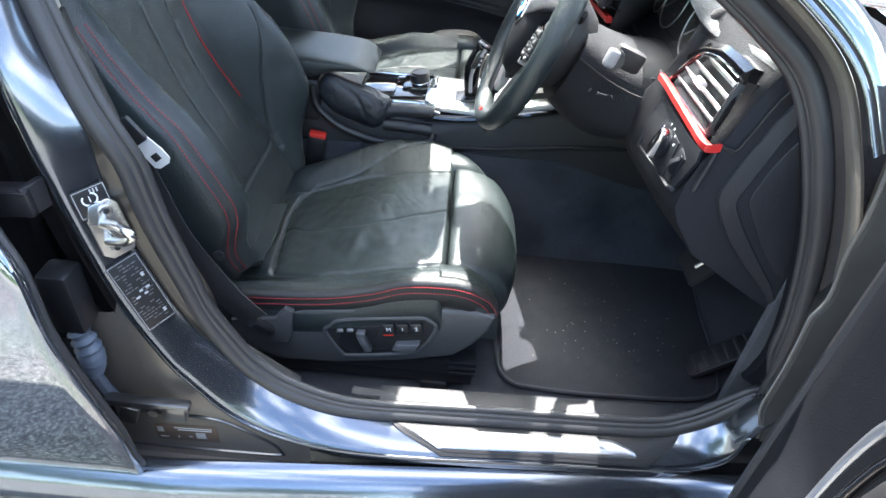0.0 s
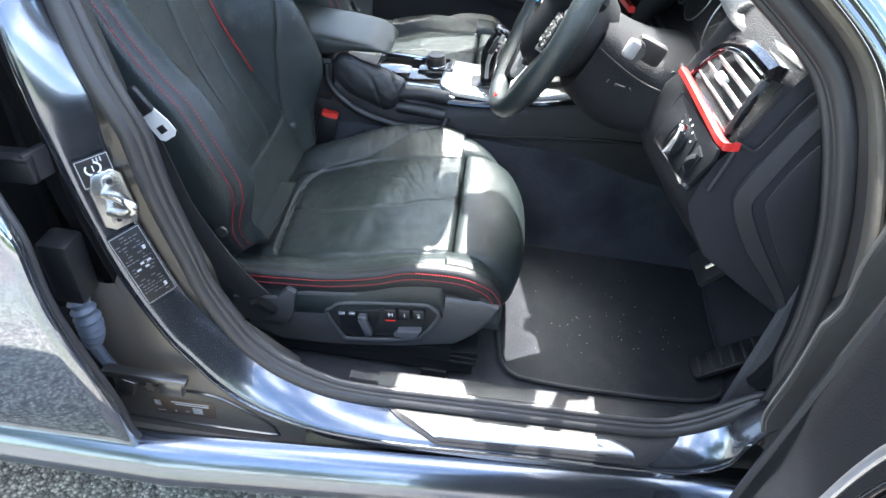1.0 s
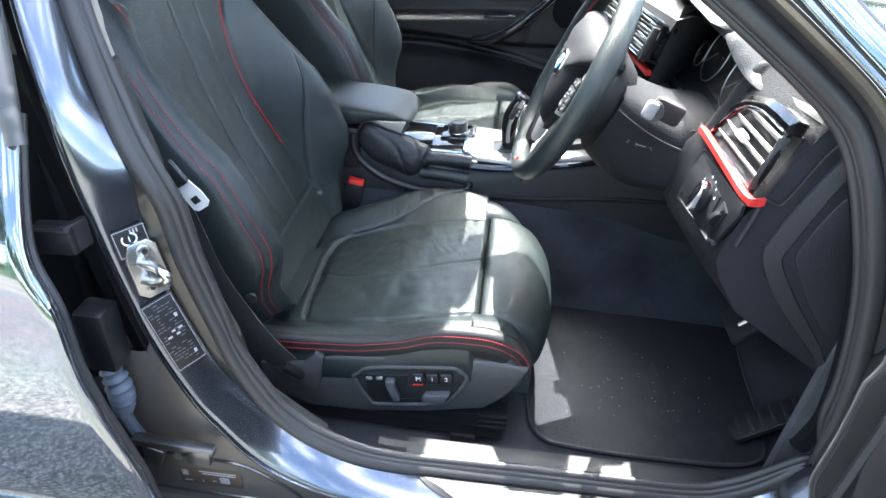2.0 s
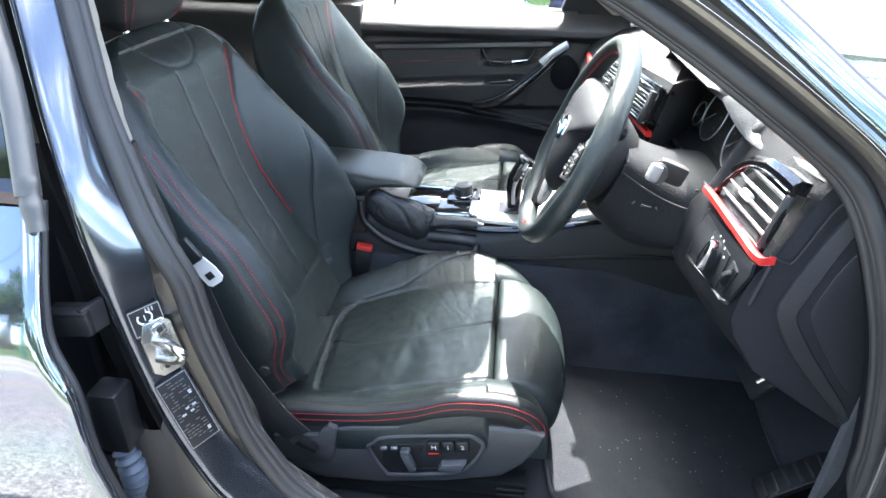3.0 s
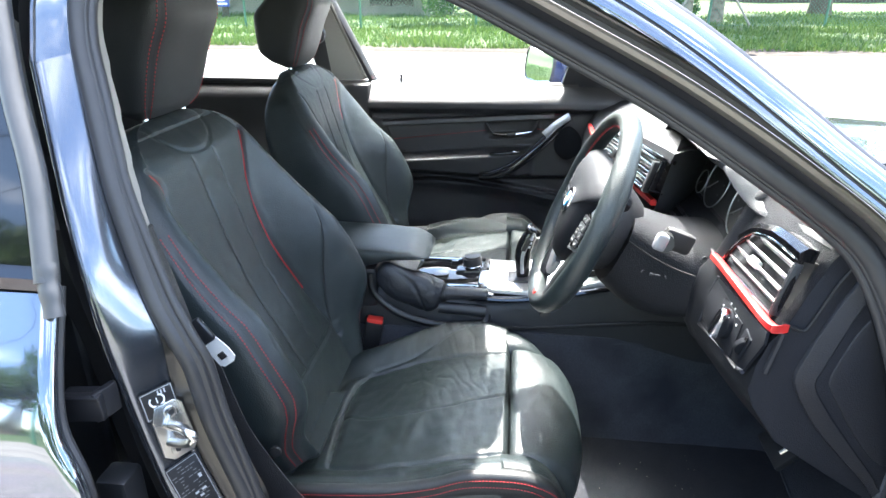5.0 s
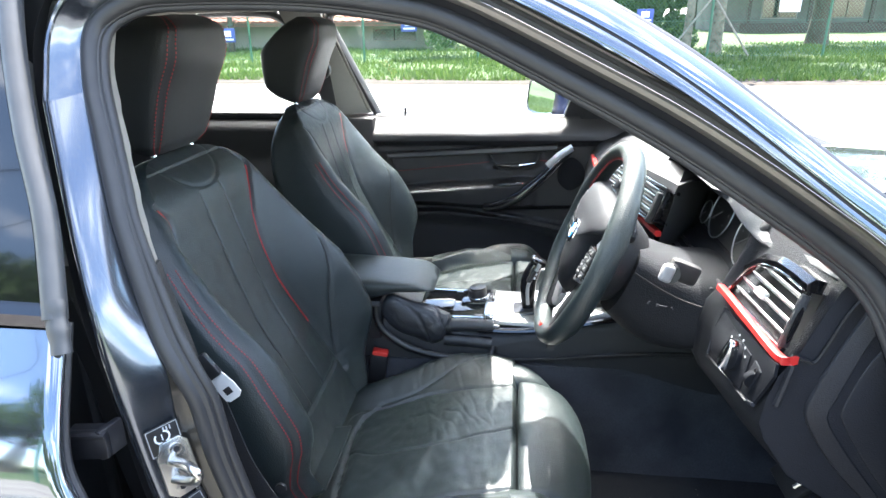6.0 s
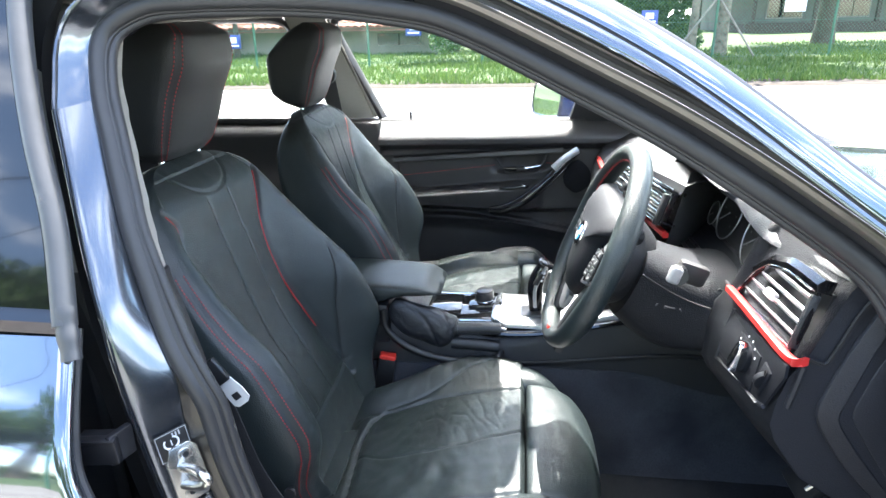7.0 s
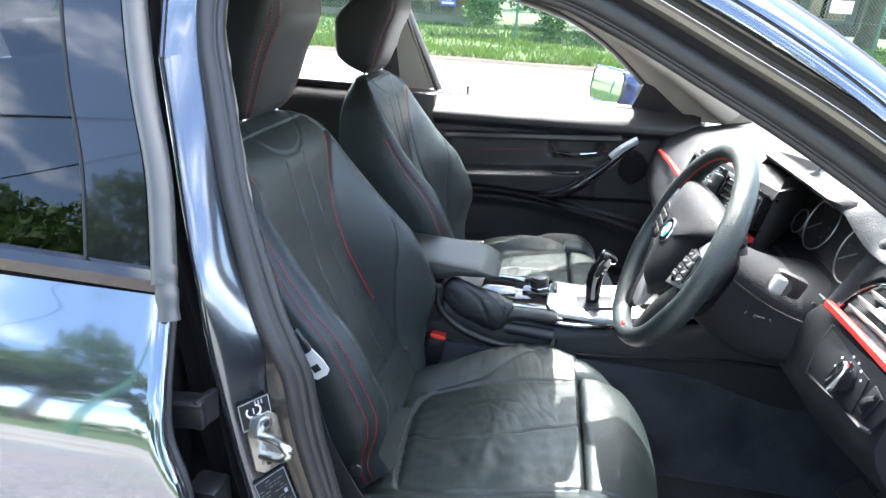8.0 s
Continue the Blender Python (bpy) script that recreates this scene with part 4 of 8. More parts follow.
# ---- rear door, closed, with its hinges and cable ----
REAR = thing("rear_door", (-0.6, 0.03, 0.27), "closed dark grey metallic rear door reflecting sky and trees", "car door")
edge = spline([(-0.073, 0, 0.236), (-0.036, 0, 0.352), (-0.021, 0, 0.449), (-0.026, 0, 0.528), (-0.041, 0, 0.617), (-0.052, 0, 0.681), (-0.061, 0, 0.760), (-0.085, 0, 0.815), (-0.095, 0, 0.862), (-0.101, 0, 0.894), (-0.112, 0, 0.952)], 140)
flank = curve_of([(0.25, -31), (0.36, -22), (0.46, -7), (0.58, -3), (0.70, 5), (0.79, 14.5), (0.82, 20), (0.845, 26), (0.866, 31), (0.90, 34), (0.922, 34), (0.937, 33), (0.95, 32), (0.97, 33)])
heights = [0.955 - 0.0025 * k for k in range(290)]
depths = [0.0775]
for z in heights[1:]:
    depths.append(depths[-1] - 0.0025 * math.tan(radians(sum(flank(z + 0.003 * q) for q in range(-3, 4)) / 7)))
def door_y(z):
    k = min(len(heights) - 2, max(0.0, (0.955 - z) / 0.0025))
    i = int(k)
    return depths[i] + (depths[i + 1] - depths[i]) * (k - i)
panel = []
for p in edge:
    row = [(p.x - 0.004, door_y(p.z) + 0.022, p.z), (p.x + 0.004, door_y(p.z) + 0.012, p.z), (p.x + 0.005, door_y(p.z) + 0.005, p.z), (p.x + 0.002, door_y(p.z) + 0.0008, p.z)]
    for k in range(1, 25):
        x = p.x - 0.0 - 1.02 * (k / 24) ** 1.4
        row.append((x, door_y(p.z) + 0.012 * (x + 0.4) ** 2 - 0.012 * 0.1, p.z))
    panel.append(row)
part("door_skin", loft(panel, closed_ring=False), PAINT_SKY_LIFT, REAR, "glossy dark grey door skin", sharp=60)
part("door_edge_rubber", tube([(p.x - 0.001, door_y(p.z) + 0.020, p.z) for p in edge], 0.005, 8, flat=1.2), RUBBER, REAR)
belt = lambda x: 0.966 + 0.015 * max(0, -x - 0.12)
part("belt_moulding", loft([[(x, 0.086, belt(x) - 0.010), (x, 0.070, belt(x) - 0.008), (x, 0.070, belt(x) + 0.006), (x, 0.078, belt(x) + 0.014), (x, 0.095, belt(x) + 0.016)] for x in (-0.118 - 0.98 * k / 20 for k in range(21))]), GLOSS, REAR, "gloss black belt moulding")
front_line = curve_of([(0.95, -0.118), (1.066, -0.146), (1.156, -0.182), (1.25, -0.213), (1.315, -0.230)])
def slab(xa, xb, z0, z1, off, thick, n=16, m=8):
    a = [[(xa(z) + (xb(z) - xa(z)) * i / m, body_y(z) + off, z) for i in range(m + 1)] for z in (z0 + (z1 - z0) * k / n for k in range(n + 1))]
    return solid(a, (0, thick, 0))
part("pillar_cover", slab(lambda z: front_line(z) - 0.008, lambda z: front_line(z) - 0.080, 0.972, 1.34, 0.012, 0.006), GLOSS, REAR, "gloss black pillar cover")
part("glass_channel", tube([(front_line(z) - 0.084, body_y(z) + 0.0135, z) for z in (0.975 + 0.36 * k / 14 for k in range(15))], 0.0022, 8), DARK, REAR)
part("window_pane", slab(lambda z: front_line(z) - 0.087, lambda z: -1.05, 0.972, 1.335, 0.014, 0.004), TINTED, REAR, "dark tinted window pane")
part("door_frame_rubber", tube([(front_line(z) + 0.010, body_y(z) + 0.012, z) for z in (0.965 + 0.375 * k / 20 for k in range(21))], 0.0135, 12, flat=1.0), FRAME_RUBBER, REAR, "grey rubber door frame edge")
part("rubber_foot", tube(spline([(-0.113, 0.083, 0.985), (-0.108, 0.074, 0.965), (-0.102, 0.065, 0.945), (-0.099, 0.060, 0.932)], 14), 0.0135, 12, flat=0.8, taper=lambda k: 1.0 - 0.15 * k + 0.05 * math.sin(14 * k)), FRAME_RUBBER, REAR)
part("window_top_rail", tube([(x, 0.262, 1.347 - 0.02 * max(0, -x - 0.6)) for x in (-0.22 - 0.8 * k / 12 for k in range(13))], 0.02, 8), PAINT_SKY_LIFT, REAR)
part("inner_lining", box(-1.05, -0.20, 0.20, 0.23, 0.42, 0.965, 0.01), PLASTIC, REAR)
part("upper_hinge", join(obox(pose(-0.100, 0.066, 0.808, 0, 0, 8), 0.050, 0.012, 0.036, 0.003), obox(pose(-0.080, 0.080, 0.808, 0, 0, 75), 0.034, 0.010, 0.040, 0.003), obox(pose(-0.100, 0.072, 0.822, 0, 0, 8), 0.046, 0.026, 0.005, 0.001)), DARK_STEEL, REAR, "painted steel hinge")
part("check_box", box(-0.108, -0.066, 0.058, 0.10, 0.60, 0.700, 0.007), PLASTIC_SMOOTH, REAR, "black cable connector box")
path = spline([(-0.088, 0.072, 0.612), (-0.078, 0.068, 0.572), (-0.080, 0.070, 0.535), (-0.090, 0.074, 0.505)], 40)
part("cable_bellows", tube(path, 0.017, 14, taper=lambda k: (0.86 + 0.16 * math.sin(k * math.pi * 16)) * (0.78 + 0.3 * math.sin(math.pi * k))), CABLE, REAR, "blue-grey ribbed rubber bellows")
part("cable", tube(spline([(-0.090, 0.074, 0.510), (-0.085, 0.078, 0.47), (-0.078, 0.085, 0.43)], 10), 0.009, 8), CABLE, REAR)
LOW = part("lower_hinge", join(obox(pose(-0.02, 0.070, 0.452, 0, 4, 2), 0.125, 0.018, 0.014, 0.004), obox(pose(0.018, 0.068, 0.436, 0, 4, 2), 0.036, 0.014, 0.030, 0.003), obox(pose(-0.052, 0.066, 0.428, 0, 20, 2), 0.028, 0.014, 0.038, 0.004)), JAMB, REAR, "painted steel hinge")
part("hinge_bolt", disc(axes((-0.012, 0.060, 0.438), (1, 0, 0), (0, 0, -1)), 0.008, 0.009, 6, 0.001), ZINC, LOW)

# ---- driver's door, wide open ----
FRONT = thing("front_door", (0.80, -0.10, 0.30), "open driver's door with a black inner lining", "car door")
HX, HY, ANG = 0.872, 0.012, radians(72)
along = Vector((-math.cos(ANG), -math.sin(ANG), 0))
inward = Vector((-math.sin(ANG), math.cos(ANG), 0))
def on_door(s, h, off=0.0):
    """A place on the open door: s from its hinge edge, height h, off its inner face."""
    return Vector((HX, HY, 0)) + along * s + inward * off + Vector((0, 0, h))
def door_sheet(s0, s1, z0, z1, off, ns=24, nz=24):
    return loft([[on_door(s0 + (s1 - s0) * i / ns, z0 + (z1 - z0) * j / nz, off(s0 + (s1 - s0) * i / ns, z0 + (z1 - z0) * j / nz)) for i in range(ns + 1)] for j in range(nz + 1)], closed_ring=False)
lining_off = lambda s, h: 0.012 + 0.022 * step(0.0, 0.05, s) * step(0.30, 0.36, h) + 0.035 * step(0.70, 0.62, h) * step(0.06, 0.16, s) * step(0.30, 0.36, h)
part("door_lining", door_sheet(0.0, 1.02, 0.30, 0.96, lining_off), DOOR_BLACK, FRONT, "grained black door lining")
part("door_shell", join(door_sheet(-0.02, 1.06, 0.26, 0.96, lambda s, h: 0.0), door_sheet(-0.02, 1.06, 0.26, 0.96, lambda s, h: -0.10), loft([[on_door(-0.02, h, o) for o in (0.012, 0.0, -0.10)] for h in (0.26, 0.5, 0.96)], closed_ring=False), loft([[on_door(s, 0.26, o) for o in (0.0, -0.10)] for s in (-0.02, 1.06)], closed_ring=False)), PAINT, FRONT)
pull_line = [(0.240, 0.68), (0.240, 0.74), (0.242, 0.80), (0.247, 0.85), (0.258, 0.895), (0.285, 0.93)]
part("pull_trim", tube(spline([on_door(s, h, 0.070) for s, h in pull_line], 30), 0.0055, 10, up=inward, flat=0.6), SATIN, FRONT, "shiny curved trim of the door pull")
part("pull_edge", tube(spline([on_door(s + 0.022, h - 0.004, 0.066) for s, h in pull_line], 30), 0.005, 10), GLOSS, FRONT, "gloss black inner edge of the door pull")
part("pull_hollow", tube(spline([on_door(s + 0.050, h - 0.010, 0.052) for s, h in pull_line], 30), 0.026, 10, flat=0.8), DARK, FRONT)
part("door_seal", tube(spline([on_door(0.02, 0.95, 0.02), on_door(0.012, 0.6, 0.02), on_door(0.02, 0.36, 0.02), on_door(0.07, 0.31, 0.02), on_door(0.3, 0.30, 0.02), on_door(1.0, 0.30, 0.02)], 60), 0.010, 8), RUBBER, FRONT)
part("kick_bulge", join(tube(spline([on_door(0.0, 0.36, 0.03), on_door(0.05, 0.41, 0.05), on_door(0.10, 0.40, 0.055), on_door(0.16, 0.36, 0.05)], 16), 0.030, 10)), DOOR_BLACK, FRONT)
# ---- floor ----
def floor_height(x, y):
    z = 0.262
    z += 0.30 * max(0, x - 0.98) * 1.2
    z += 0.05 * step(-0.05, -0.35, x)
    tunnel = abs(y - 0.905)
    z += 0.25 * step(0.17, 0.10, tunnel)
    return z + wobble(x, y, 9, 0.003)
floor_bm = sheet(-1.0, 1.30, 0.20, 1.61, 92, 56, floor_height)
part("carpet", floor_bm, CARPET, CAR, "black carpeted floor")
part("bulkhead", box(1.30, 1.34, 0.12, 1.69, 0.26, 0.915), CARPET, CAR)
part("underbody", box(-1.2, 1.34, 0.14, 1.67, 0.18, 0.20), DARK, CAR)
part("rear_bulkhead", box(-1.32, -1.20, 0.20, 1.61, 0.30, 1.02, 0.02), SCUFF_BLACK, CAR)
part("far_rocker", box(-1.2, 1.0, 1.60, 1.78, 0.18, 0.40, 0.02), PAINT, CAR)

MATTE = thing("floor_mat", (0.73, 0.55, 0.27), "black velour floor mat with stitched edge and crumbs", "floor mat")
outline = spline([(a, b, 0) for a, b in ((0.535, 0.37), (0.525, 0.50), (0.53, 0.62), (0.545, 0.735), (0.60, 0.77), (0.75, 0.765), (0.98, 0.76), (1.015, 0.72), (1.005, 0.58), (0.995, 0.42), (0.955, 0.335), (0.75, 0.315), (0.60, 0.318), (0.555, 0.33))], 80, closed=True)
part("velour_surface", plate([(p.x, p.y) for p in outline], 0.012, pose(0, 0, 0.266), 0.003), MAT, MATTE)
part("edge_binding", tube([(p.x, p.y, 0.276) for p in outline], 0.0042, 6, True, (0, 0, 1)), CARPET, MATTE)
crumbs = bmesh.new()
random.seed(3)
for k in range(60):
    cx, cy = (random.gauss(0.80, 0.045), random.gauss(0.50, 0.06)) if k < 22 else (random.uniform(0.6, 0.93), random.uniform(0.38, 0.72))
    s = random.uniform(0.0004, 0.0013)
    bmesh.ops.create_icosphere(crumbs, subdivisions=1, radius=s, matrix=Matrix.Translation((cx, cy, 0.2785)))
CR = tagged(part("crumbs", crumbs, CRUMB), "pale crumbs and dust scattered on the mat", "crumbs", kind="stuff")

PEDALS = thing("accelerator_pedal", (0.99, 0.40, 0.30), "black ribbed accelerator pedal", "pedal")
pm = axes((0.985, 0.395, 0.335), (0.75, 0.0, 0.66), (0, 1, 0))
part("pedal_plate", plate(rounded(0.15, 0.055, 0.012), 0.010, pm, 0.003), PLASTIC_SMOOTH, PEDALS)
for k in range(6):
    part("rib", obox(pm @ Matrix.Translation((-0.055 + 0.022 * k, 0, 0.011)), 0.007, 0.046, 0.005, 0.0015), RUBBER, PEDALS)
BRAKE = thing("brake_pedal", (0.95, 0.58, 0.40), "black rubber brake pedal on a steel arm", "pedal")
part("pad", obox(pose(0.95, 0.58, 0.42, 0, -50, 0), 0.06, 0.10, 0.014, 0.005), RUBBER, BRAKE)
part("arm", tube([(0.955, 0.58, 0.42), (1.03, 0.58, 0.50), (1.05, 0.58, 0.66)], 0.009, 8), DARK, BRAKE)
RELEASE = thing("release_lever", (0.80, 0.29, 0.64), "small silver lever below the dashboard", "lever")
part("lever", tube([(0.828, 0.285, 0.664), (0.812, 0.288, 0.648), (0.803, 0.290, 0.636)], 0.0030, 8), ZINC, RELEASE)
part("bracket", box(0.825, 0.86, 0.265, 0.305, 0.668, 0.72, 0.004), PLASTIC_SMOOTH, RELEASE)

# ---- front seats ----
REC = Vector((-0.349, 0, 0.937))      # up along the backrest
FWD = Vector((0.937, 0, 0.349))       # out of its front
half_width_low = curve_of([(-0.07, 0.215), (0.0, 0.247), (0.05, 0.260), (0.14, 0.267), (0.22, 0.264), (0.27, 0.259), (0.34, 0.246), (0.40, 0.230), (0.46, 0.209), (0.55, 0.182)])
def half_width(w):
    k = min(1, max(0, (w - 0.45) / 0.100))
    return half_width_low(w) * (0.30 + 0.70 * math.sqrt(max(0, 1 - k ** 2.6)))
bolster = curve_of([(-0.07, 0.030), (-0.007, 0.046), (0.03, 0.070), (0.067, 0.096), (0.10, 0.106), (0.162, 0.102), (0.227, 0.090), (0.27, 0.070), (0.32, 0.048), (0.36, 0.034), (0.41, 0.018), (0.47, 0.004)])
dish = curve_of([(-0.07, 0.012), (0.02, 0.006), (0.10, -0.008), (0.20, -0.013), (0.30, -0.012), (0.38, -0.006), (0.47, 0.0)])
pipe_at = curve_of([(0.0, 0.150), (0.08, 0.142), (0.15, 0.126), (0.20, 0.113), (0.27, 0.101), (0.33, 0.102), (0.38, 0.111), (0.42, 0.131), (0.46, 0.154), (0.48, 0.166)])
wing_seam = curve_of([(0.03, 0.150), (0.09, 0.160), (0.15, 0.168), (0.22, 0.186), (0.27, 0.204)])
insert_far = curve_of([(0.09, 0.128), (0.159, 0.142), (0.232, 0.158), (0.306, 0.163), (0.40, 0.162)])
insert_near = curve_of([(0.09, -0.168), (0.189, -0.184), (0.271, -0.184), (0.33, -0.178), (0.405, -0.172)])
insert_rear = curve_of([(-0.17, 0.092), (-0.064, 0.080), (0.033, 0.074), (0.100, 0.080), (0.128, 0.098)])
cross_seam = curve_of([(0.083, -0.014), (0.152, -0.034), (0.22, -0.033), (0.285, -0.023), (0.349, -0.007), (0.40, 0.002)])
seat_z = curve_of([(-0.04, 0.455), (0.05, 0.458), (0.10, 0.465), (0.20, 0.492), (0.30, 0.514), (0.407, 0.531)])
crest_z = curve_of([(-0.04, 0.470), (0.056, 0.493), (0.123, 0.513), (0.216, 0.538), (0.29, 0.548), (0.342, 0.548), (0.409, 0.537)])
crest_s = curve_of([(-0.04, 0.165), (0.056, 0.180), (0.123, 0.194), (0.216, 0.234), (0.29, 0.258), (0.342, 0.262), (0.409, 0.255)])
rim_z = curve_of([(-0.04, 0.490), (0.089, 0.502), (0.207, 0.516), (0.283, 0.535), (0.338, 0.556), (0.393, 0.563), (0.44, 0.561), (0.47, 0.545), (0.485, 0.528), (0.505, 0.490)])
wing_line = curve_of([(0.109, 0.140), (0.169, 0.156), (0.226, 0.186), (0.282, 0.228), (0.335, 0.256)])

def pipe(w, side, mirror):
    """Where the piping runs: wider on the driver's door side."""
    return pipe_at(w) + (0.044 * step(0.46, 0.40, w) if side < 0 and not mirror else 0.0)
def groove(d, wide):
    return math.exp(-(d / wide) ** 2)

def seat(cy, dx, mirror, label):
    sgn = -1 if mirror else 1
    S = thing("front_seat", (0.2 + dx, cy, 0.26), label, "car seat", "front seats")
    Y = lambda s: cy + sgn * s          # s is negative on the door side
    foot = Vector((0.020 + dx, 0, 0.5607))
    def back(w, s, n):
        p = foot + REC * w + FWD * n
        return Vector((p.x, Y(s), p.z))
    def front_n(w, s):
        W = half_width(w)
        r, a = abs(s) / W, abs(s)
        pw = pipe(w, -1 if s < 0 else 1, mirror)
        inner_ = pw / half_width_low(w)
        n = dish(w) * (1 - step(inner_, 0.9, r))
        rise = step(inner_ - 0.04, 0.84, r)
        n += bolster(w) * (0.92 if (s > 0) != mirror else 1.0) * rise
        n -= (0.022 + 0.16 * bolster(w)) * max(0, (r - 0.84) / 0.16) ** 2
        n += 0.010 * math.exp(-((w - 0.10) / 0.07) ** 2) * (1 - step(0.2, 0.5, r))
        n -= 0.040 * max(0, (w - 0.45) / 0.10) ** 2.2
        if -0.01 < w < 0.485:
            n -= 0.0080 * groove(a - pw, 0.0050)
            n -= 0.0022 * groove(a - 0.037, 0.0026) * step(0.02, 0.04, w) * step(0.475, 0.465, w)
            n -= 0.0042 * groove(a - wing_seam(w), 0.0030) * step(0.0, 0.03, w) * step(0.285, 0.27, w)
        n -= 0.0026 * groove(math.hypot(s / 0.088, (w - 0.548) / 0.072) - 1, 0.035)
        n -= 0.0035 * groove(r - 0.955, 0.010) * step(0.40, 0.34, w)
        n -= 0.0040 * groove(w - 0.024 - 0.10 * max(0, a - 0.10), 0.0035) * (1 - step(0.15, 0.17, a))
        n += 0.0016 * noise.noise(Vector((w * 14, s * 11, 5 + sgn))) + 0.0007 * noise.noise(Vector((w * 46, s * 40, sgn)))
        return n
    def back_pt(w, s, lift=0.0):
        return back(w, s, front_n(w, s) + lift)
    rings = []
    for i in range(150):
        w = -0.07 + 0.62 * (1 - (1 - i / 149) ** 1.2)
        W = half_width(w)
        row = [back(w, W * (-1 + 2 * j / 200), front_n(w, W * (-1 + 2 * j / 200))) for j in range(201)]
        deep = -0.130 + 0.070 * max(0, (w - 0.38) / 0.17) ** 2.2
        for side in (1, -1):
            e = front_n(w, side * W)
            turn_ = [back(w, side * (W + 0.006 * math.sin(math.pi * k / 8)), e + (deep + 0.02 - e) * k / 7) for k in range(1, 8)]
            row += turn_ if side > 0 else []
            if side > 0:
                row += [back(w, (W - 0.02) * (1 - 2 * k / 9), deep) for k in range(1, 9)]
            else:
                row += turn_[::-1]
        rings.append(row)
    part("backrest", loft(rings), LEATHER, S, "black leather backrest with red piping", sharp=70)
    for side in (-1, 1):
        if not (mirror and side > 0):
            w0 = 0.36 if mirror else 0.13
            part("piping", tube(spline([back_pt(w, side * pipe(w, side, mirror), 0.0034) for w in (w0 + (0.475 - w0) * k / 24 for k in range(25))], 60), 0.0016, 6, up=FWD), PIPING, S, "red piping")
        part("wing_seam", tube(spline([back_pt(w, side * wing_seam(w), 0.0012) for w in (0.02 + 0.25 * k / 12 for k in range(13))], 30), 0.0011, 5), SEAM, S)
        part("panel_seam", tube(spline([back_pt(w, side * 0.037, 0.0006) for w in (0.03 + 0.44 * k / 16 for k in range(17))], 40), 0.0008, 5), SEAM, S)
        thread = THREAD if side < 0 or mirror else SEAM
        for f in (0.938, 0.975):
            line = [back_pt(w, side * half_width(w) * f, 0.0010) for w in (-0.05 + 0.44 * k / 28 for k in range(29))]
            part("stitching", stitches(line, 0.0056, 0.0010, FWD), thread, S, "red double stitching" if thread is THREAD else "black double stitching")
    # headrest on two posts
    hr = []
    front_x = curve_of([(1.066, -0.205), (1.085, -0.188), (1.169, -0.155), (1.235, -0.130), (1.262, -0.130), (1.280, -0.150), (1.286, -0.170)])
    back_x = curve_of([(1.066, -0.228), (1.085, -0.270), (1.112, -0.297), (1.190, -0.302), (1.24, -0.262), (1.272, -0.222), (1.286, -0.195)])
    half_y = curve_of([(1.066, 0.080), (1.085, 0.098), (1.15, 0.107), (1.235, 0.107), (1.265, 0.098), (1.286, 0.075)])
    hy = cy + sgn * 0.0
    for i in range(45):
        k = i / 44
        z = 1.066 + 0.220 * (0.5 - 0.5 * math.cos(math.pi * k))
        f, b, hw = front_x(z), back_x(z), half_y(z)
        row = []
        for a in range(64):
            t = 2 * math.pi * (a + 0.5) / 64
            c, s_ = math.cos(t), math.sin(t)
            e = 2 / 5.0
            nx = (f + b) / 2 + math.copysign(abs(c) ** e, c) * (f - b) / 2
            ny = math.copysign(abs(s_) ** e, s_) * hw
            nx += 0.005 * (1 - (ny / hw) ** 2) * (1 if c > 0 else 0)
            dent = 0.0028 * groove(abs(math.degrees(math.atan2(s_, c))) - 45, 4.0)
            row.append(Vector((nx + HEAD_DX * (0 if mirror else 1) - dent * 0.7, HEAD_Y[mirror] + sgn * (ny - math.copysign(dent * 0.7, ny)), z)))
        hr.append(row)
    HR = part("headrest", loft(hr), LEATHER_SIDE, S, "black leather headrest with red stitching", sharp=75)
    for side in (-1, 1):
        for q in (6, 9):
            j = q if side > 0 else 63 - q
            out = Vector((0.7, side * sgn * 0.7, 0))
            part("headrest_stitching", stitches([r[j] + out * 0.0005 for r in hr[3:42]], 0.0065, 0.0008, out), THREAD, HR, "red double stitching")
    for s in (-0.062, 0.062):
        py = HEAD_Y[mirror] + s
        part("headrest_post", tube([(-0.208 + dx * 0.3, py, 1.035), (-0.222 + dx * 0.3, py, 1.09)], 0.0058, 10, up=FWD), CHROME, S, "chrome headrest post")
        part("post_guide", disc(axes((-0.206 + dx * 0.3, py, 1.040), FWD, (0, 1, 0)), 0.017, 0.012, 18, 0.004), PLASTIC_SMOOTH, S)
    # cushion: sewn insert between a low near rim and a rising far wing
    def cushion_z(x, s):
        z = seat_z(x)
        lo, hi = insert_near(x), insert_far(x)
        if mirror:
            z += (crest_z(x) - z) * step(-lo - 0.01, crest_s(x) - 0.03, -s)
        else:
            z += 0.012 * step(0.0, lo, s) + (rim_z(x) - z - 0.012) * step(lo, -0.226, s)
        z += (crest_z(x) - z) * step(hi - 0.01, crest_s(x), s)
        z -= 0.05 * max(0, (-s - 0.232) / 0.022) ** 2 + 0.06 * max(0, (s - crest_s(x)) / 0.030) ** 2
        inside = step(lo - 0.004, lo + 0.012, s) * step(hi + 0.004, hi - 0.012, s)
        rear = insert_rear(s)
        z += 0.006 * inside * step(rear, rear + 0.02, x) * math.sin(math.pi * min(1, max(0, (s - lo) / (hi - lo))))
        z -= 0.0050 * groove(s - hi, 0.0036) * step(rear - 0.004, rear + 0.004, x)
        z -= 0.0050 * groove(s - lo, 0.0036) * step(rear - 0.004, rear + 0.004, x)
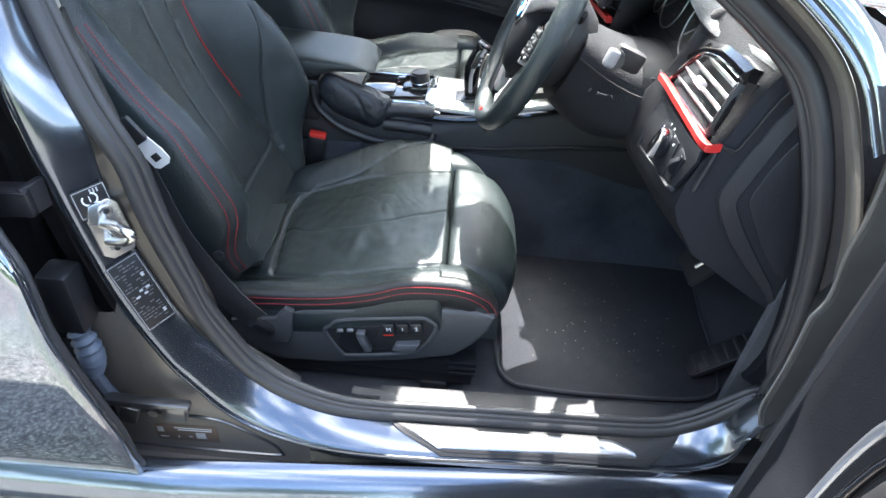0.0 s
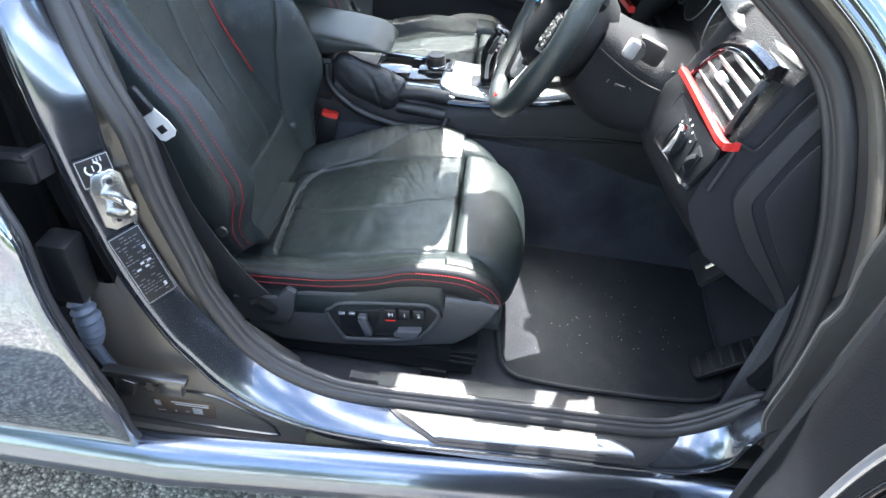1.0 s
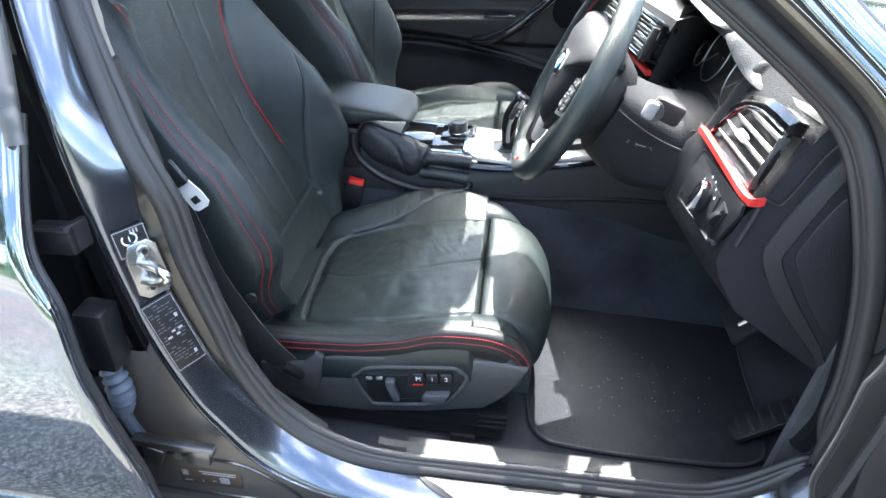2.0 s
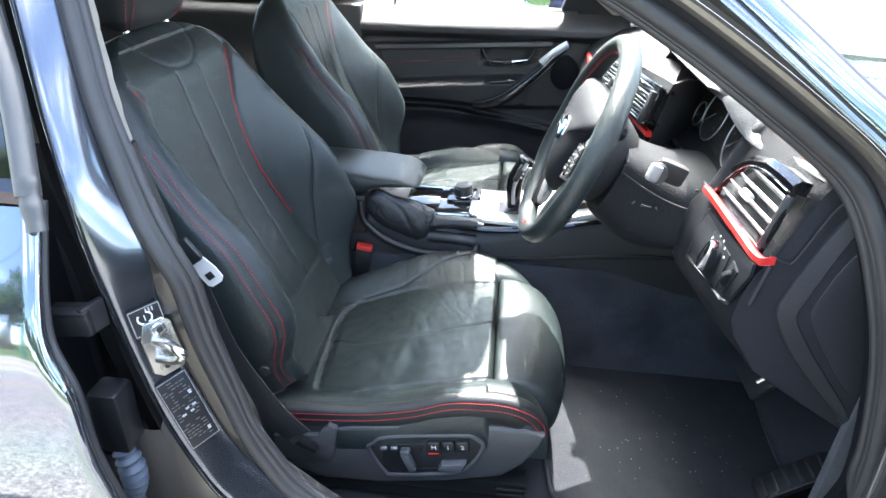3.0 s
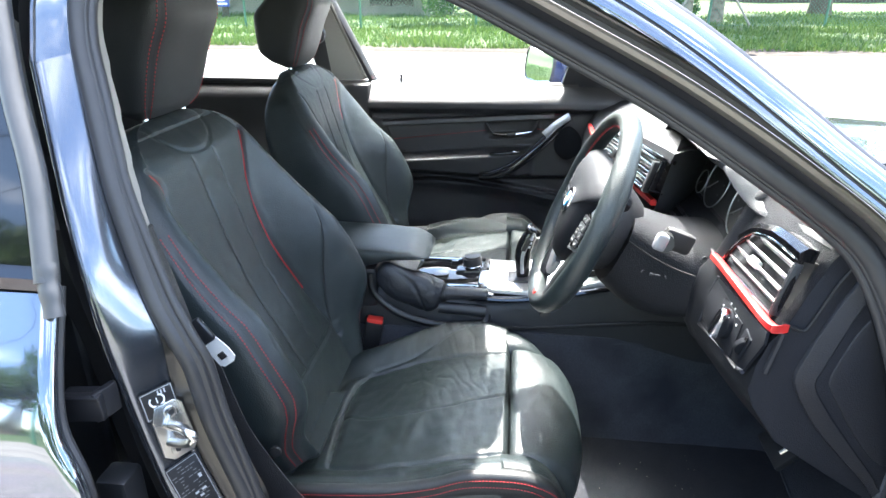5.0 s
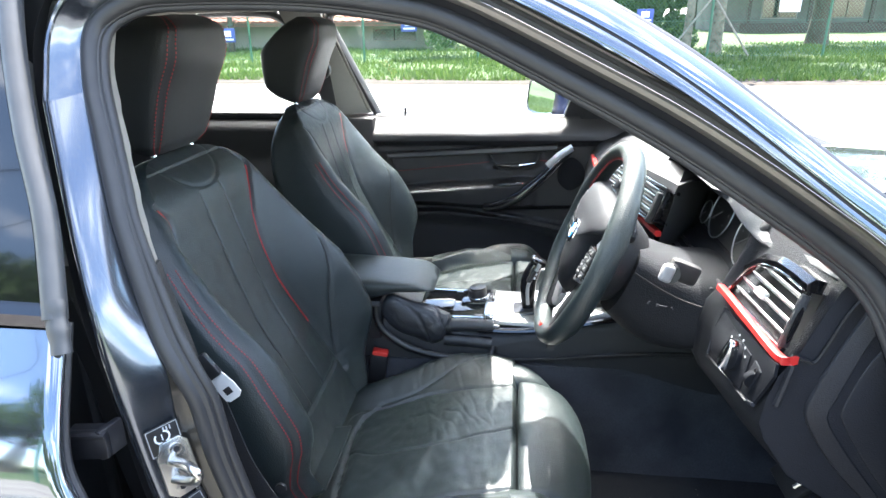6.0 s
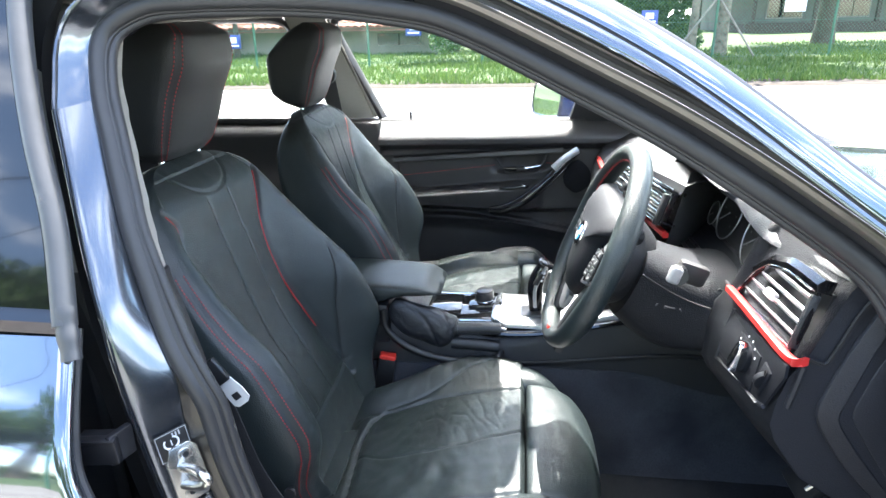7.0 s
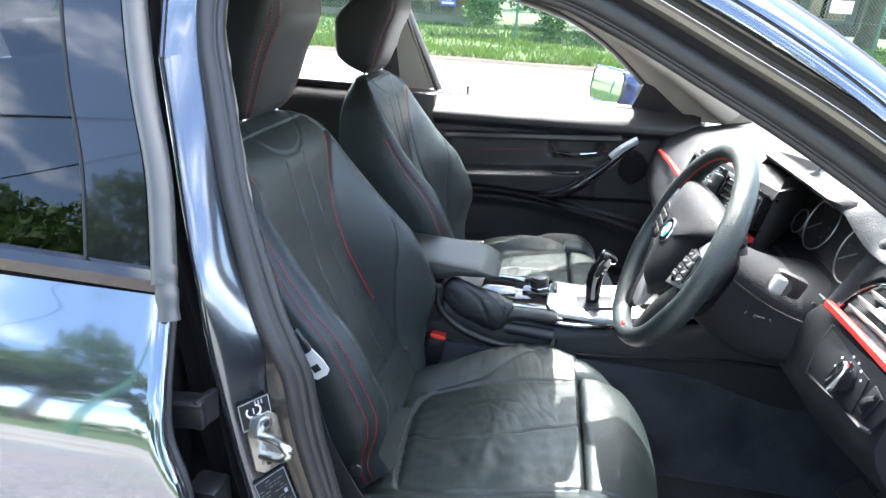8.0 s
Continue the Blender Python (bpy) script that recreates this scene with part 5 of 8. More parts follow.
        z -= 0.0055 * groove(x - rear, 0.0036) * inside
        z += 0.005 * step(rear - 0.034, rear - 0.024, x) * step(rear, rear - 0.008, x) * inside
        z -= 0.0045 * groove(s - cross_seam(x), 0.0028) * step(rear, rear + 0.006, x)
        z -= 0.0035 * groove(s - wing_line(x), 0.0028) * step(0.10, 0.112, x) * step(0.350, 0.335, x)
        z += 0.0026 * noise.noise(Vector((x * 22, s * 9, sgn))) * step(0.1, 0.2, x)
        z += 0.0012 * noise.noise(Vector((x * 60, s * 38, sgn + 4)))
        z -= 0.0013 * max(0, 1 - abs(noise.noise(Vector((x * 44 + s * 10, s * 13, 7 + sgn)))) / 0.12) * step(0.14, 0.22, x) * step(-0.10, 0.04, s) * step(0.40, 0.34, x)
        z -= 0.0040 * math.exp(-((x - 0.19) / 0.018) ** 2 - ((s + 0.10) / 0.03) ** 2) - 0.0030 * math.exp(-((x - 0.235) / 0.012) ** 2 - ((s + 0.10) / 0.035) ** 2)
        return z
    def side_drop(x, s0, e, n, depth):
        return [(x, Y(s0 + math.copysign(0.006, s0) * math.sin(math.pi * k / n)), e - depth * k / n) for k in range(1, n + 1)]
    cush = []
    for i in range(150):
        x = -0.04 + 0.447 * i / 149
        pinch = 0.020 * step(0.396, 0.407, x) ** 2
        far_ = crest_s(x) + 0.022
        row = []
        for j in range(211):
            s = -0.250 + (0.250 + far_) * j / 210
            row.append((x + dx, Y(s), cushion_z(x, s) - pinch))
        row += side_drop(x + dx, far_, row[-1][2], 6, 0.075)
        row += [(x + dx, Y(0.17 - 0.36 * k / 6), 0.40) for k in range(7)]
        row += side_drop(x + dx, -0.250, row[0][2], 6, 0.065)[::-1]
        cush.append(row)
    part("cushion", loft(cush), LEATHER, S, "black leather cushion with sewn panels", sharp=70)
    thigh = []
    prof = spline([(0.410, 0, -0.030), (0.411, 0, -0.006), (0.418, 0, 0.001), (0.440, 0, 0.004), (0.475, 0, 0.001), (0.508, 0, -0.010), (0.532, 0, -0.028), (0.546, 0, -0.054), (0.544, 0, -0.085), (0.526, 0, -0.112), (0.49, 0, -0.125)], 44)
    for p in prof:
        row = []
        for j in range(71):
            s = -0.172 + 0.352 * j / 70
            r = abs(s - 0.004) / 0.176
            corner = max(0, (r - 0.90) / 0.10) ** 2
            k = (p.x - 0.41) / 0.1
            row.append((p.x + dx - (0.012 * corner + 0.018 * r ** 3) * k, Y(s), 0.535 + p.z - 0.012 * corner - 0.010 * k * (r ** 2) + 0.0012 * noise.noise(Vector((p.x * 50, s * 30, 2)))))
        row += [(row[-1][0], Y(0.182), row[-1][2] - 0.02), (row[-1][0] - 0.01, Y(0.178), 0.41), (row[0][0] - 0.01, Y(-0.168), 0.41), (row[0][0], Y(-0.174), row[0][2] - 0.02)]
        thigh.append(row)
    part("thigh_support", loft(thigh), LEATHER, S, "black leather thigh support", sharp=70)
    outer_s = curve_of([(0.395, 0.284), (0.43, 0.272), (0.472, 0.240), (0.505, 0.205)])
    side_bol, near_band = [], []
    for i in range(22):
        k = i / 21
        x = 0.395 + 0.112 * k
        top, o = 0.5375 - 0.060 * k ** 2.2, outer_s(x)
        q = o - 0.184
        side_bol.append([(x + dx, Y(s), z) for s, z in ((0.183, 0.45), (0.184, top - 0.022), (0.184 + 0.14 * q, top - 0.006), (0.184 + 0.40 * q, top), (0.184 + 0.72 * q, top - 0.008), (0.184 + 0.93 * q, top - 0.030), (o, top - 0.07), (o - 0.005, 0.44))])
        top = rim_z(x) - 0.006
        near_band.append([(x + dx, Y(s), z) for s, z in ((-0.170, 0.44), (-0.174, top - 0.022), (-0.180, top - 0.010), (-0.205, top - 0.001), (-0.228, top), (-0.240, top - 0.008), (-0.248, top - 0.028), (-0.246, 0.44))])
    part("side_bolster", loft(side_bol), LEATHER, S, sharp=70)
    part("side_bolster", loft(near_band), LEATHER, S, sharp=70)
    edge_line = [(0.060, 0.484), (0.12, 0.489), (0.207, 0.499), (0.283, 0.518), (0.338, 0.540), (0.393, 0.547), (0.44, 0.545), (0.47, 0.529), (0.487, 0.510), (0.498, 0.488)]
    curl = lambda x: 0.012 * step(0.44, 0.51, x)
    for up_ in (-0.004, 0.009):
        pts = []
        for p in spline([(x, 0, z) for x, z in edge_line], 50):
            pts.append(Vector((p.x + dx + up_ * 0.5 * step(0.45, 0.49, p.x), Y(-0.2545 + curl(p.x)), p.z + up_)))
        part("stitching", stitches(pts, 0.0054, 0.0009, (0, 1, 0)), THREAD, S, "red double stitching")
    skirt = []
    for p in spline([(x, 0, z) for x, z in edge_line], 50):
        y = -0.253 + curl(p.x)
        low = 0.040 * step(0.51, 0.46, p.x) + 0.012
        skirt.append([(p.x + dx, Y(y + s), p.z + z) for s, z in ((0.030, 0.010), (0.014, 0.018), (0.004, 0.015), (0.0, 0.008), (0.0022, 0.0025), (0.0, -0.003), (0.003, -low * 0.7), (0.020, -low), (0.05, -0.02))])
    part("cushion_border", loft(skirt), LEATHER_SIDE, S, "black leather cushion border", sharp=60)
    # plastic base with switches, on rails
    cb = cy + 0.02 * sgn
    cover = [(0.045, 0.452), (0.12, 0.462), (0.17, 0.478), (0.32, 0.498), (0.40, 0.505), (0.470, 0.506), (0.500, 0.496), (0.492, 0.465), (0.468, 0.425), (0.435, 0.392), (0.34, 0.366), (0.22, 0.345), (0.12, 0.340), (0.06, 0.365)]
    flip = (lambda m: m) if not mirror else (lambda m: Matrix.Translation((0, 2 * cb, 0)) @ Matrix.Diagonal((1, -1, 1, 1)) @ m)
    M = flip(axes((dx, cb - 0.243, 0), (1, 0, 0), (0, 0, 1)))
    BASE = part("base_cover", plate(cover, 0.030, M, 0.008, 3), SEAT_PLASTIC_LIT, S, "grained black plastic seat base")
    F = flip(axes((dx, cb - 0.2735, 0), (1, 0, 0), (0, 0, 1)))
    recess = [(0.205, 0.430), (0.214, 0.446), (0.240, 0.463), (0.365, 0.484), (0.386, 0.480), (0.400, 0.462), (0.380, 0.416), (0.352, 0.394), (0.250, 0.374), (0.232, 0.380)]
    if not mirror:
        rim = [F @ Vector((a, b, 0.0010)) for a, b in recess]
        part("switch_recess", plate(recess, 0.0012, F, 0.0004), DARK, BASE)
        part("recess_rim", tube(spline(rim, 90, True), 0.0040, 8, True), SEAT_PLASTIC_LIT, BASE)
        part("switch_panel", plate([(0.232, 0.444), (0.300, 0.455), (0.298, 0.438), (0.286, 0.395), (0.335, 0.403), (0.312, 0.392), (0.252, 0.381), (0.226, 0.400)], 0.0024, F, 0.0008), PLASTIC_SMOOTH, BASE)
        for k, x in enumerate((0.318, 0.342, 0.366)):
            B = part("memory_button", plate(rounded(0.0215, 0.024, 0.003), 0.006, F @ Matrix.Translation((x, 0.4555 + 0.0035 * k, 0.003)) @ pose(0, 0, 0, 0, 0, 8), 0.002), PLASTIC_SMOOTH, S)
            lettering("M12"[k], 0.012, F @ Matrix.Translation((x, 0.456 + 0.0035 * k, 0.0092)) @ pose(0, 0, 0, 0, 0, 8), WHITE, B)
        part("memory_light", obox(F @ pose(0.318, 0.4425, 0.0088, 0, 0, 8), 0.018, 0.0022, 0.0008), RED_PLASTIC, S)
        part("backrest_switch", join(obox(F @ pose(0.276, 0.420, 0.010, 0, 0, 22), 0.014, 0.040, 0.014, 0.003), obox(F @ pose(0.270, 0.442, 0.010, 0, 0, 5), 0.016, 0.010, 0.013, 0.002)), SATIN_GREY, S, "grey backrest switch")
        part("seat_switch", plate([(0.326, 0.408), (0.332, 0.422), (0.374, 0.430), (0.366, 0.410), (0.350, 0.404)], 0.014, F, 0.003), SATIN_GREY, S, "grey seat adjuster")
        part("lumbar_switch", join(obox(F @ pose(0.232, 0.440, 0.006, 0, 0, 8), 0.012, 0.006, 0.006, 0.002), obox(F @ pose(0.250, 0.443, 0.006, 0, 0, 8), 0.012, 0.006, 0.006, 0.002)), SATIN, S)
        part("airbag_tab", plate(rounded(0.048, 0.020, 0.006), 0.004, F @ pose(0.100, 0.414, 0.001, 0, 0, 4), 0.001), PLASTIC_SMOOTH, S)
        part("hinge_cover", plate([(0.04, 0.390), (0.136, 0.398), (0.146, 0.420), (0.152, 0.474), (0.138, 0.482), (0.118, 0.456), (0.04, 0.444)], 0.020, flip(axes((dx, cb - 0.262, 0), (1, 0, 0), (0, 0, 1))), 0.003), SEAT_PLASTIC_LIT, S)
    for s in (-0.215, 0.2):
        a, b = sorted((Y(s - 0.02), Y(s + 0.02)))
        c, d = sorted((Y(s - 0.012), Y(s + 0.012)))
        part("rail", join(box(-0.05 + dx, 0.432 + dx, a, b, 0.322, 0.358, 0.006), box(-0.10 + dx, 0.478 + dx, c, d, 0.288, 0.320, 0.003)), PLASTIC_SMOOTH, S, "black seat rail")
        for z in (0.326, 0.340, 0.354):
            part("rail_rod", box(0.43 + dx, 0.482 + dx, a, b, z - 0.004, z + 0.003, 0.0015), PLASTIC_SMOOTH, S)
        for x in (-0.06, 0.38):
            part("rail_foot", box(x + dx, x + 0.05 + dx, a + 0.002, b - 0.002, 0.255, 0.290, 0.003), PLASTIC_SMOOTH, S)
    part("seat_pan", box(0.0 + dx, 0.46 + dx, *sorted((Y(-0.20), Y(0.22))), 0.35, 0.420, 0.02), DARK, S)
    return S
HEAD_Y, HEAD_DX = (0.545, 1.265), 0.0
seat(0.525, 0.0, False, "black leather driver's sports seat with red stitching and piping")
seat(1.265, -0.012, True, "black leather passenger's sports seat with red stitching and piping")

# driver's belt with its tongue, and the buckle by the tunnel
BELT = thing("seat_belt", (0.03, 0.235, 0.43), "black webbing seat belt with a pale steel tongue", "seat belt")
def ribbon(path, width, across, n=40):
    pts = spline(path, n)
    rows = []
    for p in pts:
        a = Vector(across).normalized() * width / 2
        rows.append([p - a, p - a * 0.5 + Vector((0, -0.0008, 0)), p + a * 0.5 + Vector((0, -0.0008, 0)), p + a, p + a + Vector((0, 0.002, 0)), p - a + Vector((0, 0.002, 0))])
    return loft(rows)
part("webbing", ribbon([(-0.040, 0.232, 0.775), (-0.022, 0.226, 0.722), (0.000, 0.222, 0.655), (0.032, 0.222, 0.590), (0.064, 0.226, 0.530), (0.094, 0.236, 0.480)], 0.050, (0.88, 0, 0.47)), WEB, BELT)
TM = axes((0.000, 0.205, 0.810), (0.58, 0.0, -0.81), (0.81, 0.1, 0.58)) @ Matrix.Scale(0.80, 4)
tongue = plate([(-0.030, -0.012), (0.010, -0.019), (0.030, -0.018), (0.036, -0.010), (0.036, 0.010), (0.030, 0.016), (0.010, 0.016), (-0.030, 0.010)], 0.004, TM @ pose(0, 0, 0, 180), 0.0015)
part("tongue", tongue, STEEL, BELT, "bright steel belt tongue")
part("tongue_slot", obox(TM @ pose(0.017, 0, -0.002), 0.013, 0.014, 0.0062, 0.001), DARK, BELT)
part("tongue_grip", obox(TM @ pose(-0.038, 0.0, 0.0), 0.048, 0.030, 0.014, 0.005), PLASTIC_SMOOTH, BELT)
part("stop_button", disc(axes((0.060, 0.2185, 0.625), (1, 0, 0.2), (0, 0, -1)) @ pose(0, 0, 0, 0, 0, 0), 0.0085, 0.006, 18, 0.002), PLASTIC_SMOOTH, BELT)
part("anchor", tube(spline([(0.09, 0.235, 0.475), (0.10, 0.245, 0.455), (0.11, 0.26, 0.43)], 8), 0.010, 8), PLASTIC_SMOOTH, BELT)
BUCKLE = thing("belt_buckle", (0.075, 0.795, 0.47), "black seat belt buckle with a red release button", "belt buckle")
bmx = axes((0.076, 0.792, 0.490), (0.98, 0.1, -0.18), (0.18, 0.0, 0.98))
part("body", obox(bmx, 0.042, 0.088, 0.026, 0.004), PLASTIC_SMOOTH, BUCKLE)
part("release_button", obox(bmx @ Matrix.Translation((0, 0.042, 0.001)), 0.038, 0.018, 0.023, 0.003), RED_PLASTIC, BUCKLE, "red release button")
part("stalk", tube([bmx @ Vector((0, -0.04, 0)), Vector((0.06, 0.80, 0.40)), Vector((0.05, 0.80, 0.30))], 0.010, 8), PLASTIC_SMOOTH, BUCKLE)

# ---- centre console ----
CON = thing("centre_console", (0.35, 0.905, 0.30), "black centre console with armrest, silver gear surround and rotary knob", "console")
top_line = curve_of([(-0.35, 0.61), (0.02, 0.612), (0.20, 0.604), (0.30, 0.592), (0.34, 0.580), (0.40, 0.590), (0.55, 0.622), (0.70, 0.655), (0.86, 0.70)])
side_in = curve_of([(-0.35, 0.812), (0.10, 0.812), (0.30, 0.808), (0.45, 0.815), (0.86, 0.80)])
rows = []
for i in range(60):
    x = -0.35 + 1.25 * i / 59
    z, y = top_line(x), side_in(x)
    r = 1.81 - y
    rows.append([(x, y - 0.012, 0.30), (x, y - 0.010, 0.46), (x, y - 0.002, z - 0.10), (x, y, z - 0.03), (x, y + 0.006, z - 0.010), (x, y + 0.018, z), (x, 0.905, z + 0.002), (x, r - 0.018, z), (x, r - 0.006, z - 0.010), (x, r, z - 0.03), (x, r + 0.010, 0.46), (x, r + 0.012, 0.30)])
part("tunnel_shell", loft(rows), PLASTIC, CON, "dark grey grained console side")
part("tunnel_carpet", loft([[(x, 0.794 - 0.03 * step(0.5, 0.9, x), 0.27), (x, 0.796, 0.40), (x, 0.800, 0.49 + 0.02 * step(0.4, 0.9, x)), (x, 0.805, 0.50 + 0.02 * step(0.4, 0.9, x))] for x in (0.30 + 0.8 * i / 20 for i in range(21))], closed_ring=False), CARPET, CON)
lip = [(x, side_in(x) - 0.004, 0.520 + 0.042 * step(0.38, 0.80, x)) for x in (0.35 + 0.52 * k / 20 for k in range(21))]
part("side_lip", tube(lip, 0.006, 8, flat=0.7), PLASTIC_SMOOTH, CON)
arm_rows = []
arm_top = curve_of([(-0.30, 0.716), (-0.10, 0.716), (0.05, 0.713), (0.13, 0.708), (0.205, 0.700)])
arm_low = curve_of([(-0.30, 0.660), (0.06, 0.662), (0.09, 0.670), (0.124, 0.681), (0.205, 0.683)])
for i in range(40):
    x = -0.30 + 0.509 * i / 39
    k = max(0, (x - 0.06) / 0.135)
    lift = arm_top(x)
    nose = 0.020 * max(0, (x - 0.165) / 0.03) ** 2
    lowz = arm_low(x)
    h = 0.106 - 0.012 * k ** 2
    row = []
    for a in range(36):
        t = 2 * math.pi * a / 36
        c, s = math.cos(t), math.sin(t)
        e = 2 / 5
        blunt = math.sqrt(max(0.03, 1 - max(0, (x - 0.174) / 0.0355) ** 2))
        yy = 0.892 + math.copysign(abs(c) ** e, c) * (h - 0.012 - 0.020 * (1 - blunt))
        zz = (lift - nose * 0.6 + lowz + nose * 0.2) / 2 + math.copysign(abs(s) ** e, s) * max(0.004, (lift - nose * 0.6 - lowz - nose * 0.2) / 2 * blunt)
        row.append((x, yy, zz))
    arm_rows.append(row)
ARM = part("armrest", loft(arm_rows), LEATHER, CON, "black leather armrest lid", sharp=70)
part("armrest_box", join(box(-0.30, 0.088, 0.803, 0.985, 0.56, 0.662, 0.010), box(-0.30, 0.062, 0.799, 0.990, 0.648, 0.668, 0.004)), PLASTIC, CON)
part("armrest_seam", stitches([Vector((x, 0.7985, arm_low(x) + 0.010)) for x in (-0.05, 0.02, 0.08, 0.13, 0.185)], 0.007, 0.0008, (0, 1, 0)), SEAM, ARM)
# tray with chrome lines and the rotary knob
part("tray", box(0.165, 0.352, 0.855, 1.000, 0.585, 0.612, 0.006), GLOSS, CON, "gloss black console tray")
part("chrome_strip", tube([(0.165, 0.852, 0.607), (0.30, 0.852, 0.607), (0.352, 0.855, 0.606)], 0.004, 8), CHROME, CON, "chrome strip")
part("chrome_strip", tube([(0.165, 1.002, 0.610), (0.352, 1.0, 0.610)], 0.004, 8), CHROME, CON, "chrome strip")
part("tray_lid", box(0.175, 0.250, 0.870, 0.985, 0.611, 0.616, 0.002), GLOSS, CON, "gloss black tray lid")
part("knob_plinth", obox(pose(0.308, 0.945, 0.616, 0, -4, 0), 0.085, 0.080, 0.012, 0.005), GLOSS, CON, "gloss black knob surround")
KNOB = part("rotary_knob", join(disc(axes((0.305, 0.945, 0.620), (1, 0, 0.1), (0, 1, 0)), 0.0235, 0.022, 36, 0.002), disc(axes((0.305, 0.945, 0.641), (1, 0, 0.1), (0, 1, 0)), 0.021, 0.006, 36, 0.002)), PLASTIC_SMOOTH, CON, "black rotary controller knob")
part("knob_ring", ring(axes((0.305, 0.945, 0.622), (1, 0, 0.1), (0, 1, 0)), 0.0245, 0.0018), CHROME, KNOB)
for k in range(4):
    part("menu_button", obox(pose(0.336 + 0.002 * k, 0.915 + 0.020 * k, 0.623, 0, -4, 0), 0.012, 0.018, 0.004, 0.0015), PLASTIC_SMOOTH, CON)
# silver gear surround and selector
sur = [(0.325, 0.845), (0.332, 0.828), (0.36, 0.818), (0.45, 0.818), (0.70, 0.822), (0.72, 0.84), (0.72, 0.985), (0.45, 0.99), (0.35, 0.985), (0.328, 0.96)]
gear = plate([(a, b) for a, b in sur], 0.012, pose(0, 0, 0), 0.004)
for v in gear.verts:
    v.co.z += 0.602 + 0.058 * step(0.40, 0.75, v.co.x) + 0.010 * step(0.40, 0.33, v.co.x)
GS = part("gear_surround", gear, ALU, CON, "bright brushed aluminium gear surround")
part("surround_edge", tube(spline([(0.318, 0.87, 0.602), (0.322, 0.83, 0.600), (0.35, 0.812, 0.596), (0.45, 0.810, 0.602), (0.60, 0.812, 0.632), (0.73, 0.816, 0.660)], 40), 0.007, 8, flat=1.3), GLOSS, CON)
part("selector_gate", obox(pose(0.435, 0.885, 0.622, 0, -8, 0), 0.085, 0.062, 0.010, 0.004), PLASTIC_SMOOTH, CON)
LEVER = part("gear_selector", tube(spline([(0.430, 0.882, 0.618), (0.428, 0.882, 0.655), (0.428, 0.884, 0.690), (0.440, 0.886, 0.725), (0.456, 0.886, 0.748)], 20), 0.0155, 14, up=(0, 1, 0), flat=0.75, taper=lambda k: 0.78 + 0.35 * math.sin(math.pi * min(1, k * 0.9 + 0.1)) + 0.15 * k), GLOSS, CON, "gloss black gear selector")
part("selector_cap", obox(pose(0.450, 0.884, 0.742, 0, 25, 0), 0.040, 0.032, 0.018, 0.008, 3), GLOSS, LEVER, "gloss black selector cap")
part("selector_trim", tube(spline([(0.428, 0.866, 0.640), (0.426, 0.866, 0.680), (0.436, 0.867, 0.712), (0.452, 0.868, 0.742)], 14), 0.0042, 8), SATIN, LEVER, "silver selector side trim")
part("selector_button", obox(pose(0.434, 0.868, 0.712, 0, 25, 0), 0.012, 0.012, 0.034, 0.003), PLASTIC_SMOOTH, LEVER)
part("selector_print", join(*[obox(pose(0.446 - 0.003 * k, 0.8655, 0.728 - 0.010 * k, 0, 25, 0), 0.007, 0.001, 0.005) for k in range(3)]), WHITE, LEVER)
part("cup_recess", obox(pose(0.60, 0.905, 0.648, 0, -14, 0), 0.13, 0.10, 0.012, 0.02), DARK, CON)

# handbrake beside the console
HB = thing("handbrake", (0.20, 0.825, 0.56), "black leather handbrake lever with a wrinkled gaiter", "handbrake")
gait = []
mid = rail([(0.088, 0.816, 0.648), (0.105, 0.816, 0.640), (0.140, 0.817, 0.622), (0.180, 0.818, 0.606), (0.215, 0.818, 0.592), (0.238, 0.818, 0.596), (0.246, 0.818, 0.599)], 14)
thick_ = curve_of([(0.0, 0.010), (0.10, 0.026), (0.30, 0.040), (0.55, 0.045), (0.80, 0.036), (0.93, 0.022), (1.0, 0.0185)])
for i, c in enumerate(mid):
    k = i / (len(mid) - 1)
    r = thick_(k)
    row = []
    for a in range(72):
        t = 2 * math.pi * a / 72
        fold = noise.noise(Vector((k * 3.2, math.cos(t) * 0.9, math.sin(t) * 0.9 + 2)))
        crease = max(0, 1 - abs(math.sin(k * 8.0 + 1.3 * math.sin(t + 0.6) + 2.2 * fold)) * 3.2)
        ruck = max(0, 1 - abs(noise.noise(Vector((k * 5.5, math.cos(t) * 1.6, math.sin(t) * 1.6 + 9)))) / 0.13)
        w = 1 + 0.22 * fold - (0.09 * crease + 0.05 * ruck) * step(0.10, 0.30, k) * step(1.0, 0.9, k)
        row.append(c + Vector((0.25 * r * math.sin(t) * w, 0.62 * r * math.cos(t) * w, r * math.sin(t) * w)))
    gait.append(row)
part("gaiter", loft(gait), GAITER, HB, "wrinkled black leather gaiter", sharp=80)
part("lever_grip", tube(spline([(0.240, 0.818, 0.599), (0.275, 0.817, 0.603), (0.32, 0.816, 0.605), (0.350, 0.815, 0.604)], 18), 0.0160, 14, taper=lambda k: 1.0 - 0.12 * k), GAITER, HB, "black leather grip")
part("grip_collar", tube([(0.240, 0.818, 0.599), (0.250, 0.818, 0.600)], 0.0190, 14), LEATHER_SIDE, HB)
part("grip_seam", tube(spline([(0.250, 0.8025, 0.601), (0.30, 0.8015, 0.605), (0.346, 0.801, 0.604)], 12), 0.0010, 5), SEAM, HB)
part("release_button", tube([(0.350, 0.815, 0.604), (0.362, 0.815, 0.602)], 0.0062, 10), TRIM_DARK, HB, "dark metal release button")
